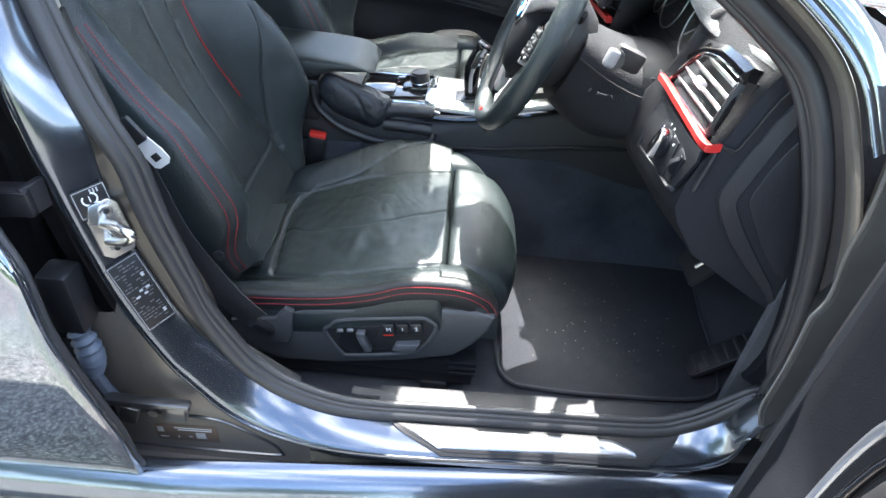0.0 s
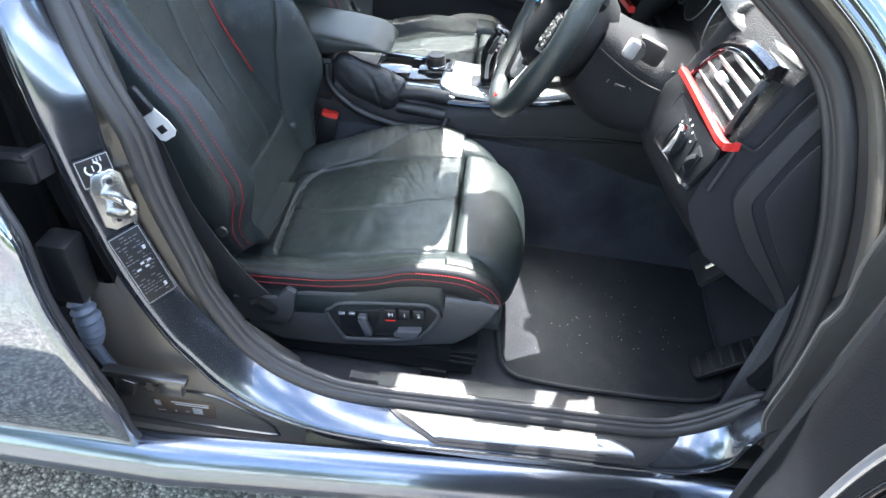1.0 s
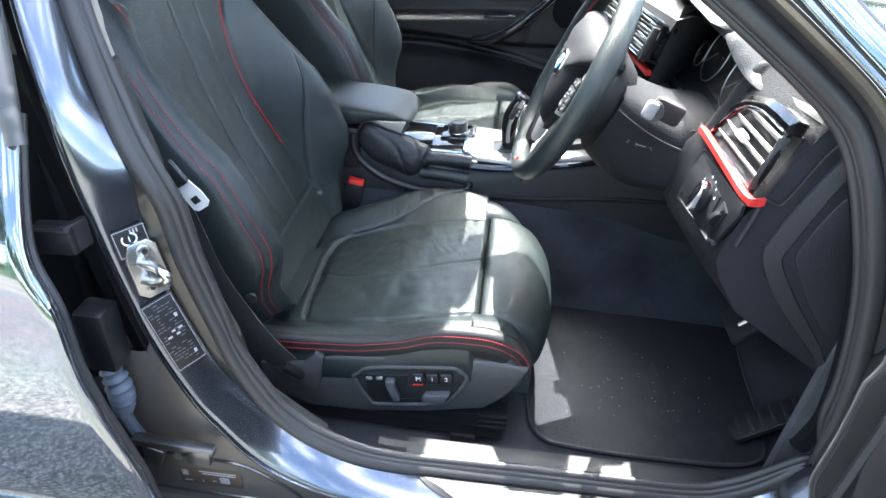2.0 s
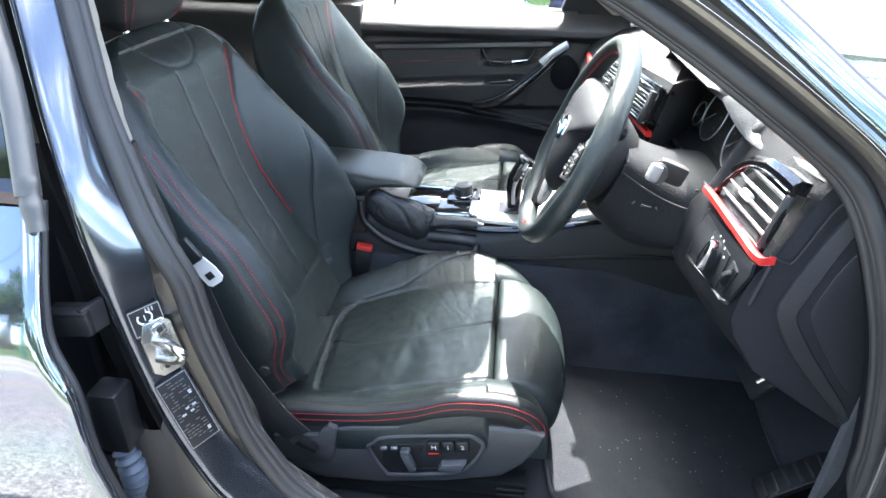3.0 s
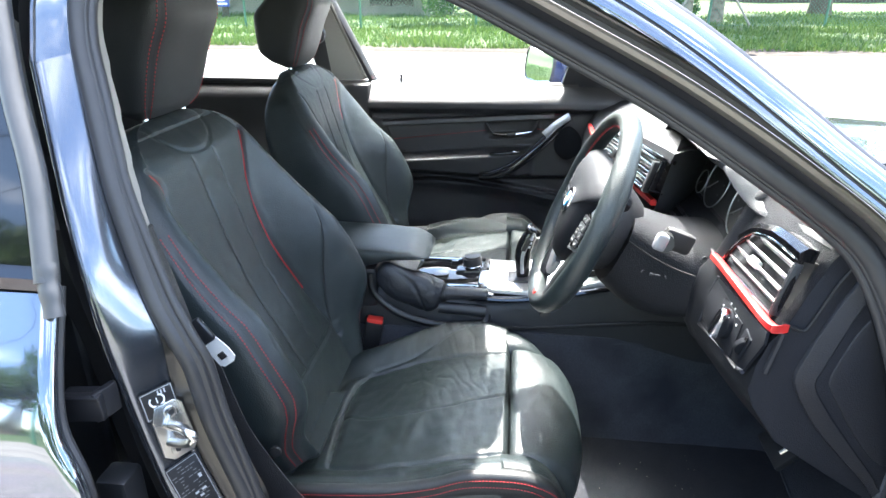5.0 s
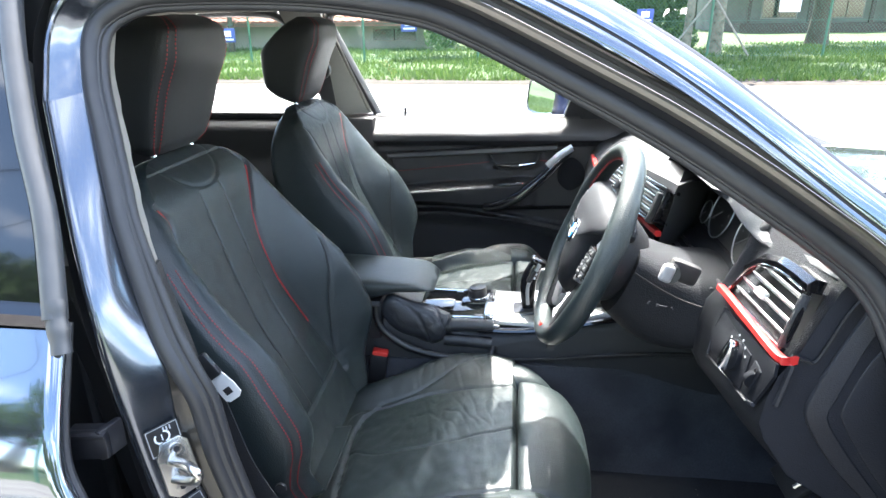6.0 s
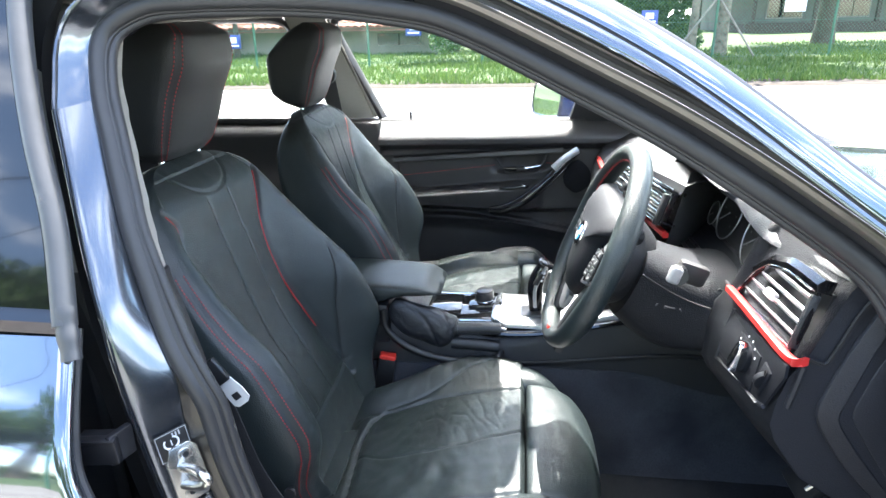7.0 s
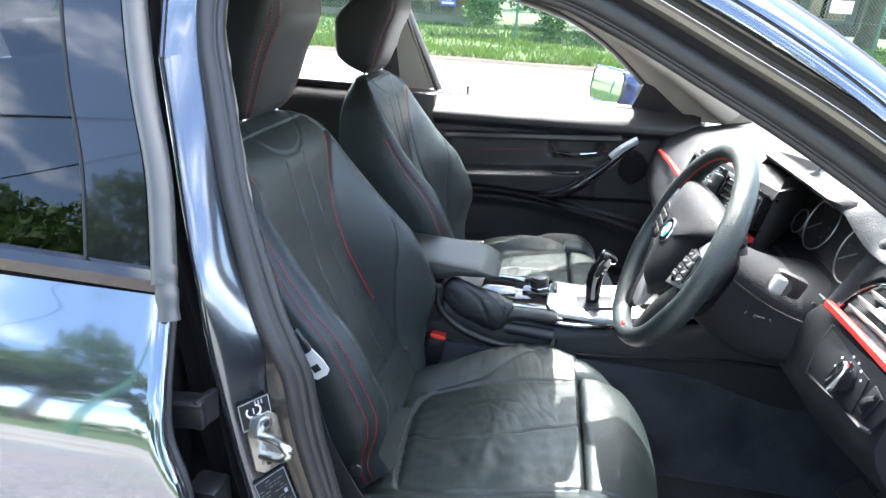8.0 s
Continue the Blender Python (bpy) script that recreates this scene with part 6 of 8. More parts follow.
part("gaiter_frame", tube(spline([(0.075, 0.803, 0.650), (0.085, 0.797, 0.600), (0.14, 0.793, 0.555), (0.22, 0.792, 0.532), (0.30, 0.793, 0.530), (0.345, 0.797, 0.540), (0.350, 0.81, 0.552)], 44), 0.0085, 10, flat=0.8), PLASTIC_SMOOTH, HB)
part("lower_grip", tube(spline([(0.235, 0.810, 0.568), (0.29, 0.808, 0.567), (0.346, 0.808, 0.563)], 14), 0.0145, 12, flat=0.9), GAITER, HB)

# ---- dashboard ----
DASH = thing("dashboard", (0.85, 0.9, 0.70), "black dashboard with red trim lines and air vents", "dashboard")
face_dx = curve_of([(0.20, 0.012), (0.30, 0.0), (0.45, -0.005), (0.60, -0.040), (0.66, -0.052), (0.80, -0.085), (0.96, -0.110), (1.10, -0.105), (1.40, -0.085), (1.60, -0.06)])
def hooded(y):
    return step(0.436, 0.454, y) * step(0.830, 0.790, y)
def hooded_top(y):
    """The hood's top drops to its flank beside the driver's vent."""
    return step(0.440, 0.480, y) * step(0.830, 0.790, y)
def dash_section(y):
    h = hooded(y)
    o = face_dx(y)
    base = [(1.02, 0.56), (0.90, 0.625), (0.815, 0.675), (0.738, 0.722), (0.690, 0.766), (0.680, 0.782), (0.683, 0.815), (0.692, 0.850), (0.703, 0.868), (0.712, 0.886), (0.726, 0.925), (0.741, 0.962), (0.750, 0.976), (0.765, 0.984), (0.82, 0.992), (0.90, 0.995), (1.00, 0.985), (1.08, 0.965)]
    hood = [(1.02, 0.56), (0.90, 0.625), (0.815, 0.675), (0.745, 0.722), (0.698, 0.766), (0.688, 0.782), (0.687, 0.815), (0.690, 0.850), (0.698, 0.858), (0.722, 0.874), (0.754, 0.888), (0.792, 0.980), (0.745, 1.000), (0.700, 1.018), (0.690, 1.028), (0.708, 1.034), (0.790, 0.990), (1.08, 0.955)]
    out = []
    for k, ((a, b), (c, d)) in enumerate(zip(base, hood)):
        if k == 11:
            h = hooded_top(y)
        x, z = a + (c - a) * h, b + (d - b) * h
        w = step(0, 4, k) * (1 - step(12, 16, k))
        s = o * w * (1 - h)
        x += s
        x += 0.013 * step(0.222, 0.232, y) * step(0.430, 0.420, y) * step(8, 9, k) * step(13, 12, k) * (1 - h)
        x += 0.040 * step(9, 12, k) * (1 - step(13, 16, k)) * step(0.97, 1.08, y)
        z -= 0.030 * step(9, 11, k) * (1 - step(13, 17, k)) * step(0.95, 1.04, y)
        near = step(0.47, 0.42, y)
        if 4 <= k <= 14:
            x += 0.009 * near
            z += 0.017 * near * step(3, 5, k)
        if k in (3, 4, 5):
            z -= 0.026 * step(0.20, 0.46, y) * step(0.80, 0.60, y)
        z -= 0.02 * step(1.30, 1.60, y) * step(8, 12, k)
        out.append((x, y, z))
    return out
ys = sorted(set([0.205 + 1.40 * i / 90 for i in range(91)] + [0.41 + 0.05 * i / 12 for i in range(13)] + [0.73 + 0.05 * i / 12 for i in range(13)]))
part("dash_skin", loft([dash_section(y)[8:] for y in ys], closed_ring=False), PLASTIC_SOFT, DASH, "grained soft-touch dashboard skin", sharp=50)
part("lower_panel", loft([dash_section(y)[:9] for y in ys], closed_ring=False), LOWER_DASH, DASH, "dark grained lower dashboard panel", sharp=50)
end = dash_section(0.205)
bm = bmesh.new()
bm.faces.new([bm.verts.new((x, 0.206, z)) for x, _, z in end])
part("dash_end", bm, DASH_SIDE, DASH)
cap = [(0.750, 0.818), (0.756, 0.852), (0.764, 0.880), (0.786, 0.940), (0.815, 0.985), (0.88, 0.985), (0.94, 0.92), (0.95, 0.78), (0.94, 0.66), (0.893, 0.640), (0.868, 0.668), (0.807, 0.731), (0.774, 0.773)]
def bevelled(contour, y, steps, n=70):
    """A cover standing off the dashboard's end: (inset, height) steps from its rim inwards."""
    line = spline([(a, 0, b) for a, b in contour], n, True)
    mid_ = sum(line, Vector()) / n
    return loft([[Vector((p.x, y - h, p.z)) + (mid_ - p).normalized() * d for p in line] for d, h in steps])
CAP = part("fuse_cover", bevelled(cap, 0.206, ((0, 0), (0.0005, 0.003), (0.002, 0.005), (0.020, 0.0125), (0.0215, 0.0128), (0.0235, 0.0115), (0.03, 0.0115), (0.09, 0.0125))), DASH_SIDE, DASH, "smooth black dashboard end cover", sharp=30)
inner = [(0.792, 0.812), (0.788, 0.840), (0.808, 0.905), (0.840, 0.940), (0.885, 0.93), (0.91, 0.86), (0.905, 0.74), (0.885, 0.705), (0.850, 0.728)]
part("cover_panel", bevelled(inner, 0.194, ((0, 0), (0.0008, 0.0014), (0.003, 0.0022), (0.05, 0.0026)), 50), DASH_SIDE, CAP)
part("end_joint", tube(spline([(0.722, 0.2035, 0.897), (0.738, 0.2030, 0.891), (0.750, 0.2030, 0.889), (0.760, 0.2030, 0.912), (0.776, 0.2030, 0.957), (0.797, 0.2030, 0.990)], 40), 0.0024, 6), SEAM, DASH)
part("end_ridge", tube(spline([(0.7165, 0.205, 0.826), (0.722, 0.204, 0.860), (0.726, 0.204, 0.884)], 16), 0.0045, 8), DASH_SIDE, DASH)

# red trim lines
def trim(path, h=0.010):
    return tube(spline(path, 40), h, 10, up=(0.35, 0, 1), flat=0.95)
def blade(path, high, deep):
    rows = []
    for p in spline(path, 40):
        rows.append([p + Vector((-deep, 0, -high * 0.2)), p + Vector((-deep * 0.8, 0, high * 0.5)), p + Vector((0, 0, high * 0.62)), p + Vector((deep, 0, high * 0.5)), p + Vector((deep, 0, -high * 0.5)), p + Vector((-deep * 0.4, 0, -high * 0.55))])
    return loft(rows)
part("red_trim", blade([(0.724, 0.200, 0.892), (0.711, 0.208, 0.889), (0.706, 0.29, 0.891), (0.702, 0.38, 0.893), (0.700, 0.412, 0.893)], 0.0100, 0.005), RED, DASH, "red trim strip")
part("red_trim", blade([(0.655, 0.645, 0.898), (0.634, 0.76, 0.902), (0.612, 0.88, 0.908), (0.598, 0.955, 0.912), (0.593, 1.02, 0.914), (0.600, 1.15, 0.907), (0.610, 1.30, 0.893), (0.628, 1.50, 0.868)], 0.010, 0.006), RED, DASH, "red trim strip")

# air vents
def vent(o, u, v, w, h, nslat, tab):
    """An air vent at the corner o, along u (width w) and v (height h)."""
    u, v = Vector(u).normalized(), Vector(v).normalized()
    m = axes(Vector(o), u, v)
    V = part("air_vent", obox(m @ Matrix.Translation((w / 2, h / 2, -0.020)), w, h, 0.004), DARK, DASH, "air vent with chrome-edged slats")
    bars_ = join(obox(m @ Matrix.Translation((w / 2, 0, -0.006)), w + 0.008, 0.006, 0.030, 0.002), obox(m @ Matrix.Translation((w / 2, h, -0.006)), w + 0.008, 0.007, 0.030, 0.002), obox(m @ Matrix.Translation((0, h / 2, -0.006)), 0.006, h, 0.030, 0.002), obox(m @ Matrix.Translation((w, h / 2, 0.002)), 0.006, h, 0.012, 0.002))
    part("vent_frame", bars_, GLOSS, V)
    part("vent_chrome", join(obox(m @ Matrix.Translation((w / 2, -0.0045, 0.008)), w + 0.006, 0.0025, 0.003, 0.001), obox(m @ Matrix.Translation((w / 2, h + 0.004, 0.008)), w + 0.006, 0.0025, 0.003, 0.001)), CHROME, V, "chrome frame line")
    for k in range(nslat):
        q = h * (k + 0.7) / (nslat + 0.4)
        part("slat", obox(m @ Matrix.Translation((w / 2, q, -0.003)) @ pose(0, 0, 0, 24, 0, 0), w - 0.010, 0.0035, 0.020, 0.001), PLASTIC_SMOOTH, V)
        part("slat_edge", obox(m @ Matrix.Translation((w / 2, q + 0.0035, 0.0062)), w - 0.012, 0.0046, 0.0016, 0.0005), CHROME, V, "bright slat edge")
    if tab:
        part("vent_tab", obox(m @ Matrix.Translation((w * 0.5, h * 0.5, 0.008)), 0.020, 0.018, 0.006, 0.003), TRIM_DARK, V, "dark metal vent tab")
    return V
# the driver's vent: tapered, taller towards the door
vm = axes((0.7120, 0.400, 0.889), (0.03, -1, 0.01), (0.23, 0, 0.97))
VW = 0.176
v1 = part("air_vent", plate([(0.0, 0.0), (VW, 0.006), (VW, 0.082), (0.08, 0.078), (0.026, 0.046)], 0.004, vm @ Matrix.Translation((0, 0, -0.022))), DARK, DASH, "air vent with bright slats")
rim_ = [(-0.004, -0.003), (0.08, 0.001), (VW + 0.002, 0.003), (VW + 0.004, 0.040), (VW, 0.083), (0.10, 0.081), (0.050, 0.068), (0.016, 0.038)]
part("vent_frame", tube([vm @ Vector((a, b, 0.000)) for a, b in rim_ + rim_[:1]], 0.0042, 8), GLOSS, v1)
part("vent_chrome", tube(spline([vm @ Vector((a, b, 0.004)) for a, b in ((0.0, 0.002), (0.016, 0.036), (0.050, 0.066), (0.10, 0.079), (VW - 0.006, 0.081))], 30), 0.0014, 6), CHROME, v1, "chrome frame line")
part("vent_chrome", tube([vm @ Vector((a, b, 0.004)) for a, b in ((0.0, 0.001), (0.08, 0.003), (VW, 0.006))], 0.0014, 6), CHROME, v1, "chrome frame line")
for k in range(4):
    q, u0 = 0.0125 + 0.0175 * k, (0.008, 0.018, 0.034, 0.062)[k]
    length = VW - 0.010 - u0
    sm = vm @ Matrix.Translation((u0 + length / 2, q + 0.002 * (length / VW), -0.006)) @ pose(0, 0, 0, -38, 0, 1.0)
    part("slat", obox(sm, length, 0.0026, 0.017, 0.0008), SLAT, v1, "bright slat")
part("vent_tab", obox(vm @ Matrix.Translation((0.085, 0.038, 0.002)) @ pose(0, 0, 0, -30, 0, 2), 0.022, 0.012, 0.012, 0.003), SLAT, v1, "silver vent tab")
part("vent_visor", loft([[vm @ Vector((a, b - 0.003, 0.004)), vm @ Vector((a, b + 0.006, 0.007)), vm @ Vector((a, b + 0.014, 0.0)), vm @ Vector((a, b + 0.014, -0.014)), vm @ Vector((a, b - 0.003, -0.014))] for a, b in ((0.020, 0.045), (0.05, 0.070), (0.10, 0.083), (0.14, 0.085), (VW + 0.004, 0.085))]), GLOSS, v1, "gloss black vent visor")
part("thumbwheel", obox(vm @ Matrix.Translation((VW + 0.001, 0.042, 0.001)), 0.008, 0.072, 0.012, 0.003), PLASTIC, v1, "dark metal vent thumbwheel")
brow = spline([(0.700, 0.535, 1.022), (0.708, 0.475, 1.018), (0.724, 0.445, 0.992), (0.742, 0.425, 0.972), (0.754, 0.395, 0.967), (0.760, 0.350, 0.976), (0.764, 0.295, 0.982), (0.770, 0.222, 0.986)], 48)
part("hood_flank", loft([[p + Vector(d) for d in ((0.010, 0.0, -0.012), (0.0, 0.0, -0.002), (0.003, 0.0, 0.004), (0.020, 0.002, 0.012), (0.060, 0.006, 0.020), (0.130, 0.010, 0.016))] for p in brow], closed_ring=False), DASH_LIT, DASH)
wall_rows = []
for i in range(13):
    k = i / 12
    x, y = 0.660 + 0.108 * k, 0.646 + 0.132 * k - 0.016 * math.sin(math.pi * k)
    wall_rows.append([(x - 0.012, y - 0.004, 0.868), (x, y, 0.888), (x + 0.010, y + 0.002, 0.930), (x + 0.022, y + 0.004, 0.985), (x + 0.030, y + 0.006, 1.015)])
# Wall takes the lightened skin too, since little light reaches it.
part("hood_wall", loft(wall_rows, closed_ring=False), DASH_LIT, DASH)
v2 = vent((0.592, 0.945, 0.922), (0.19, -0.98, 0.0), (0.30, 0, 0.95), 0.142, 0.060, 4, False)
v3 = vent((0.625, 0.785, 0.920), (0.19, -0.98, 0.0), (0.30, 0, 0.95), 0.138, 0.060, 4, False)
part("vent_dial", join(obox(axes((0.612, 0.796, 0.948), (0.19, -0.98, 0), (0.3, 0, 0.95)), 0.024, 0.060, 0.016, 0.003), disc(axes((0.608, 0.795, 0.952), (0.19, -0.98, 0), (0.3, 0, 0.95)), 0.010, 0.012, 20, 0.002)), PLASTIC_SMOOTH, v3)
part("thumbwheel", obox(axes((0.648, 0.657, 0.944), (0.19, -0.98, 0), (0.3, 0, 0.95)), 0.012, 0.060, 0.016, 0.003), PLASTIC_SMOOTH, v3)
part("centre_top", loft([[(x + face_dx(y), y, z) for x, z in ((0.722, 0.975), (0.728, 0.992), (0.75, 1.000), (0.80, 1.004), (0.90, 1.000))] for y in (0.64 + 0.32 * i / 12 for i in range(13))], closed_ring=False), PLASTIC_SOFT, DASH)
part("stack_panel", loft([[(x + face_dx(y) * k, y, z) for x, z, k in ((0.706, 0.888, 1), (0.70, 0.85, 1), (0.70, 0.80, 0.9), (0.73, 0.70, 0.6), (0.76, 0.66, 0.4))] for y in (0.76 + 0.29 * i / 10 for i in range(11))], closed_ring=False), PLASTIC_SMOOTH, DASH, "dark control panel in the centre stack")
for k in range(6):
    part("control_button", obox(pose(0.596 + 0.004 * k, 0.99 - 0.035 * k, 0.868, 0, 8, 11), 0.010, 0.026, 0.014, 0.002), GREY_CAP if k % 2 else PLASTIC_SMOOTH, DASH)

# light switch panel
LP = axes((0.6945, 0.335, 0.832), (0.01, -1, 0), (0.19, 0, 0.98))
hexa = [(-0.042, -0.036), (-0.048, 0.000), (-0.044, 0.044), (0.134, 0.054), (0.140, 0.040), (0.122, -0.012), (0.108, -0.016)]
LS = part("light_switch_panel", plate(hexa, 0.004, LP @ Matrix.Translation((0, 0, -0.0030)), 0.001), DOOR_BLACK, DASH, "black headlamp switch panel")
part("panel_rim", tube([LP @ Vector((a, b, 0.001)) for a, b in ((-0.044, 0.044), (-0.049, 0.000), (-0.043, -0.037), (0.108, -0.017), (0.123, -0.012))], 0.0030, 8), DASH_SIDE, LS)
part("switch_field", plate([(-0.030, -0.018), (-0.022, 0.032), (0.050, 0.030), (0.056, -0.020)], 0.0022, LP @ Matrix.Translation((0.026, 0.002, 0.0005)), 0.0008), DOOR_BLACK, LS)
KX, KV = 0.038, 0.010
KN = part("light_knob", disc(LP @ Matrix.Translation((KX, KV, 0.001)), 0.0215, 0.008, 32, 0.002), DOOR_BLACK, LS)
part("knob_bar", plate([(p.x, p.y) for p in spline([(-0.023, -0.005, 0), (-0.021, -0.0085, 0), (0.014, -0.0095, 0), (0.023, -0.004, 0), (0.021, 0.006, 0), (0.0, 0.0085, 0), (-0.018, 0.006, 0)], 28, True)], 0.012, LP @ Matrix.Translation((KX, KV, 0.008)) @ pose(0, 0, 0, 0, 0, 74), 0.004, 3), CHROME, KN, "silver knob bar")
for a in (28, 52, 76, 104, 150, 184):
    part("lamp_symbol", disc(LP @ Matrix.Translation((KX + 0.031 * math.cos(radians(a)), KV + 0.028 * math.sin(radians(a)), 0.0030)), 0.0017, 0.0006, 10), GREY_PRINT, LS)
part("dimmer_wheel", join(obox(LP @ Matrix.Translation((0.098, 0.012, 0.001)) @ pose(0, 0, 0, 0, 0, -12), 0.024, 0.040, 0.005, 0.002), disc(LP @ Matrix.Translation((0.097, 0.012, 0.000)) @ pose(0, 0, 0, 90, 0, 78), 0.013, 0.008, 24, 0.002)), DOOR_BLACK, LS)
part("dimmer_slot", obox(LP @ Matrix.Translation((0.103, 0.014, 0.004)) @ pose(0, 0, 0, 0, 0, -12), 0.005, 0.030, 0.003, 0.001), GLOSS, LS)

# instrument cluster
CL = axes((0.769, 0.600, 0.936), (0, -1, 0), (0.30, 0, 0.95))
IC = part("instrument_panel", obox(CL @ Matrix.Translation((0, 0, -0.004)), 0.350, 0.116, 0.006, 0.002), FACE, DASH, "dark instrument panel with ringed dials")
for u, v, r in ((-0.054, 0.004, 0.049), (0.088, 0.002, 0.049), (-0.126, -0.018, 0.023), (0.155, -0.018, 0.023)):
    G = part("dial", disc(CL @ Matrix.Translation((u, v, 0.0)), r * 0.96, 0.002, 40), FACE, IC)
    part("dial_ring", ring(CL @ Matrix.Translation((u, v, 0.003)), r, 0.0014, 48, 6), SATIN, G, "silver dial ring")
    ticks = [obox(CL @ Matrix.Translation((u, v, 0.0028)) @ pose(0, 0, 0, 0, 0, a) @ Matrix.Translation((r * 0.84, 0, 0)), r * 0.09, 0.0007, 0.0006) for a in range(-40, 221, 20)]
    part("scale_marks", join(*ticks), PRINT_DIM, G)
    if r > 0.03:
        nums = [obox(CL @ Matrix.Translation((u + r * 0.62 * math.cos(radians(a)), v + r * 0.62 * math.sin(radians(a)), 0.0028)), 0.0045, 0.0034, 0.0006) for a in range(-40, 221, 43)]
        part("scale_bars", join(*nums), PRINT_DIM, G)
    part("needle", obox(CL @ Matrix.Translation((u, v, 0.004)) @ pose(0, 0, 0, 0, 0, 215) @ Matrix.Translation((r * 0.40, 0, 0)), r * 0.85, 0.0022, 0.0012), GREY_CAP, G)
part("cluster_sill", loft([[(0.696, y, 0.858), (0.703, y, 0.866), (0.728, y, 0.882), (0.762, y, 0.894)] for y in (0.45 + 0.34 * i / 8 for i in range(9))], closed_ring=False), DOOR_BLACK, DASH)
part("cluster_bezel", join(*[tube(spline([(0.698 + d, 0.735, 0.876 + e), (0.700 + d, 0.66, 0.876 + e), (0.700 + d, 0.56, 0.876 + e), (0.703 + d, 0.455, 0.876 + e)], 24), 0.0035, 8) for d, e in ((0.0, -0.006), (0.014, 0.002))]), DASH_SIDE, IC)

RVM = thing("rear_view_mirror", (0.43, 0.905, 1.27), "black interior rear view mirror under the windscreen", "mirror")
part("mirror_shell", plate(rounded(0.250, 0.075, 0.030), 0.030, axes((0.400, 0.855, 1.255), (-0.15, -1, 0), (0.40, 0, 1)), 0.010), PLASTIC_SMOOTH, RVM)
part("mirror_stem", tube([(0.42, 0.905, 1.27), (0.46, 0.905, 1.33)], 0.010, 8), PLASTIC_SMOOTH, RVM)
part("sensor_cover", obox(pose(0.475, 0.905, 1.315, 0, 30, 0), 0.10, 0.07, 0.03, 0.01), PLASTIC_SMOOTH, RVM)

# ---- steering wheel and column ----
TILT = radians(22)
WC = Vector((0.513, 0.55, 0.908))
WN = Vector((-math.cos(TILT), 0, math.sin(TILT)))          # towards the driver
WU = Vector((math.sin(TILT), 0, math.cos(TILT)))
WM = axes(WC, (0, -1, 0), WU)
if (WM.to_3x3() @ Vector((0, 0, 1))).dot(WN) < 0:
    WM = axes(WC, (0, 1, 0), WU)
WH = thing("steering_wheel", WC, "black leather three-spoke steering wheel with red stitching", "steering wheel")
RW = 0.171
def wheel(u, v, w=0.0):
    return WM @ Vector((u, v, w))
rim = []
for i in range(120):
    a = 2 * math.pi * i / 120
    ca, sa = math.cos(a), math.sin(a)
    thumb = 0.0016 * (math.exp(-((math.degrees(a) % 180 - 25) / 14) ** 2) + math.exp(-((math.degrees(a) % 180 - 155) / 14) ** 2))
    seam = 0.0012 * max(math.exp(-((((math.degrees(a) - q + 180) % 360) - 180) / 0.9) ** 2) for q in (28, 152, 245, 295))
    row = []
    for k in range(16):
        t = 2 * math.pi * k / 16
        rr = 0.0158 + thumb - seam
        row.append(WM @ Vector(((RW + rr * math.cos(t)) * ca, (RW + rr * math.cos(t)) * sa, 1.12 * rr * math.sin(t))))
    rim.append(row)
RIM = part("rim", loft(rim, closed_path=True), LEATHER, WH, "black leather wheel rim", sharp=80)
part("rim_stitching", stitches([WM @ Vector(((RW - 0.0150) * math.cos(a), (RW - 0.0150) * math.sin(a), 0.007)) for a in (radians(62 + 92 * i / 40) for i in range(41))], 0.005, 0.0024, WN), THREAD, RIM, "red cross stitching")
part("rim_stitching", stitches([WM @ Vector(((RW - 0.0150) * math.cos(a), (RW - 0.0150) * math.sin(a), 0.007)) for a in (radians(154 + 22 * i / 20) for i in range(21))], 0.005, 0.0016, WN), THREAD, RIM)
hub_line = spline([(0.0, 0.094, 0), (0.060, 0.093, 0), (0.110, 0.090, 0), (0.150, 0.086, 0), (0.150, 0.070, 0), (0.118, 0.054, 0), (0.092, 0.026, 0), (0.080, -0.012, 0), (0.062, -0.052, 0), (0.030, -0.084, 0), (0.0, -0.092, 0), (-0.030, -0.084, 0), (-0.062, -0.052, 0), (-0.080, -0.012, 0), (-0.092, 0.026, 0), (-0.118, 0.054, 0), (-0.150, 0.070, 0), (-0.150, 0.086, 0), (-0.110, 0.090, 0), (-0.060, 0.093, 0)], 96, True)
hub = []
for k, lift in ((0.97, -0.016), (0.995, -0.012), (1.0, -0.006), (0.97, 0.006), (0.88, 0.016), (0.6, 0.025), (0.3, 0.029), (0.05, 0.030)):
    hub.append([wheel(p.x * k, p.y * k + 0.002, lift - 0.002 - 0.010 * step(0.09, 0.15, abs(p.x * k))) for p in hub_line])
HUB = part("airbag_cover", loft(hub), PLASTIC_SOFT, WH, "grained black airbag cover")
part("badge_rim", disc(WM @ Matrix.Translation((0, 0.014, 0.026)), 0.0225, 0.004, 36, 0.001), CHROME, HUB, "round chrome badge rim")
part("badge_ring", disc(WM @ Matrix.Translation((0, 0.014, 0.0286)), 0.0205, 0.002, 36), GLOSS, HUB)
for q in range(4):
    pie = [(0, 0)] + [(0.0135 * math.cos(radians(90 * q + 9 * i)), 0.0135 * math.sin(radians(90 * q + 9 * i))) for i in range(11)]
    part("badge_quarter", plate(pie, 0.001, WM @ Matrix.Translation((0, 0.014, 0.0306))), WHITE if q % 2 == 0 else BADGE_BLUE, HUB)
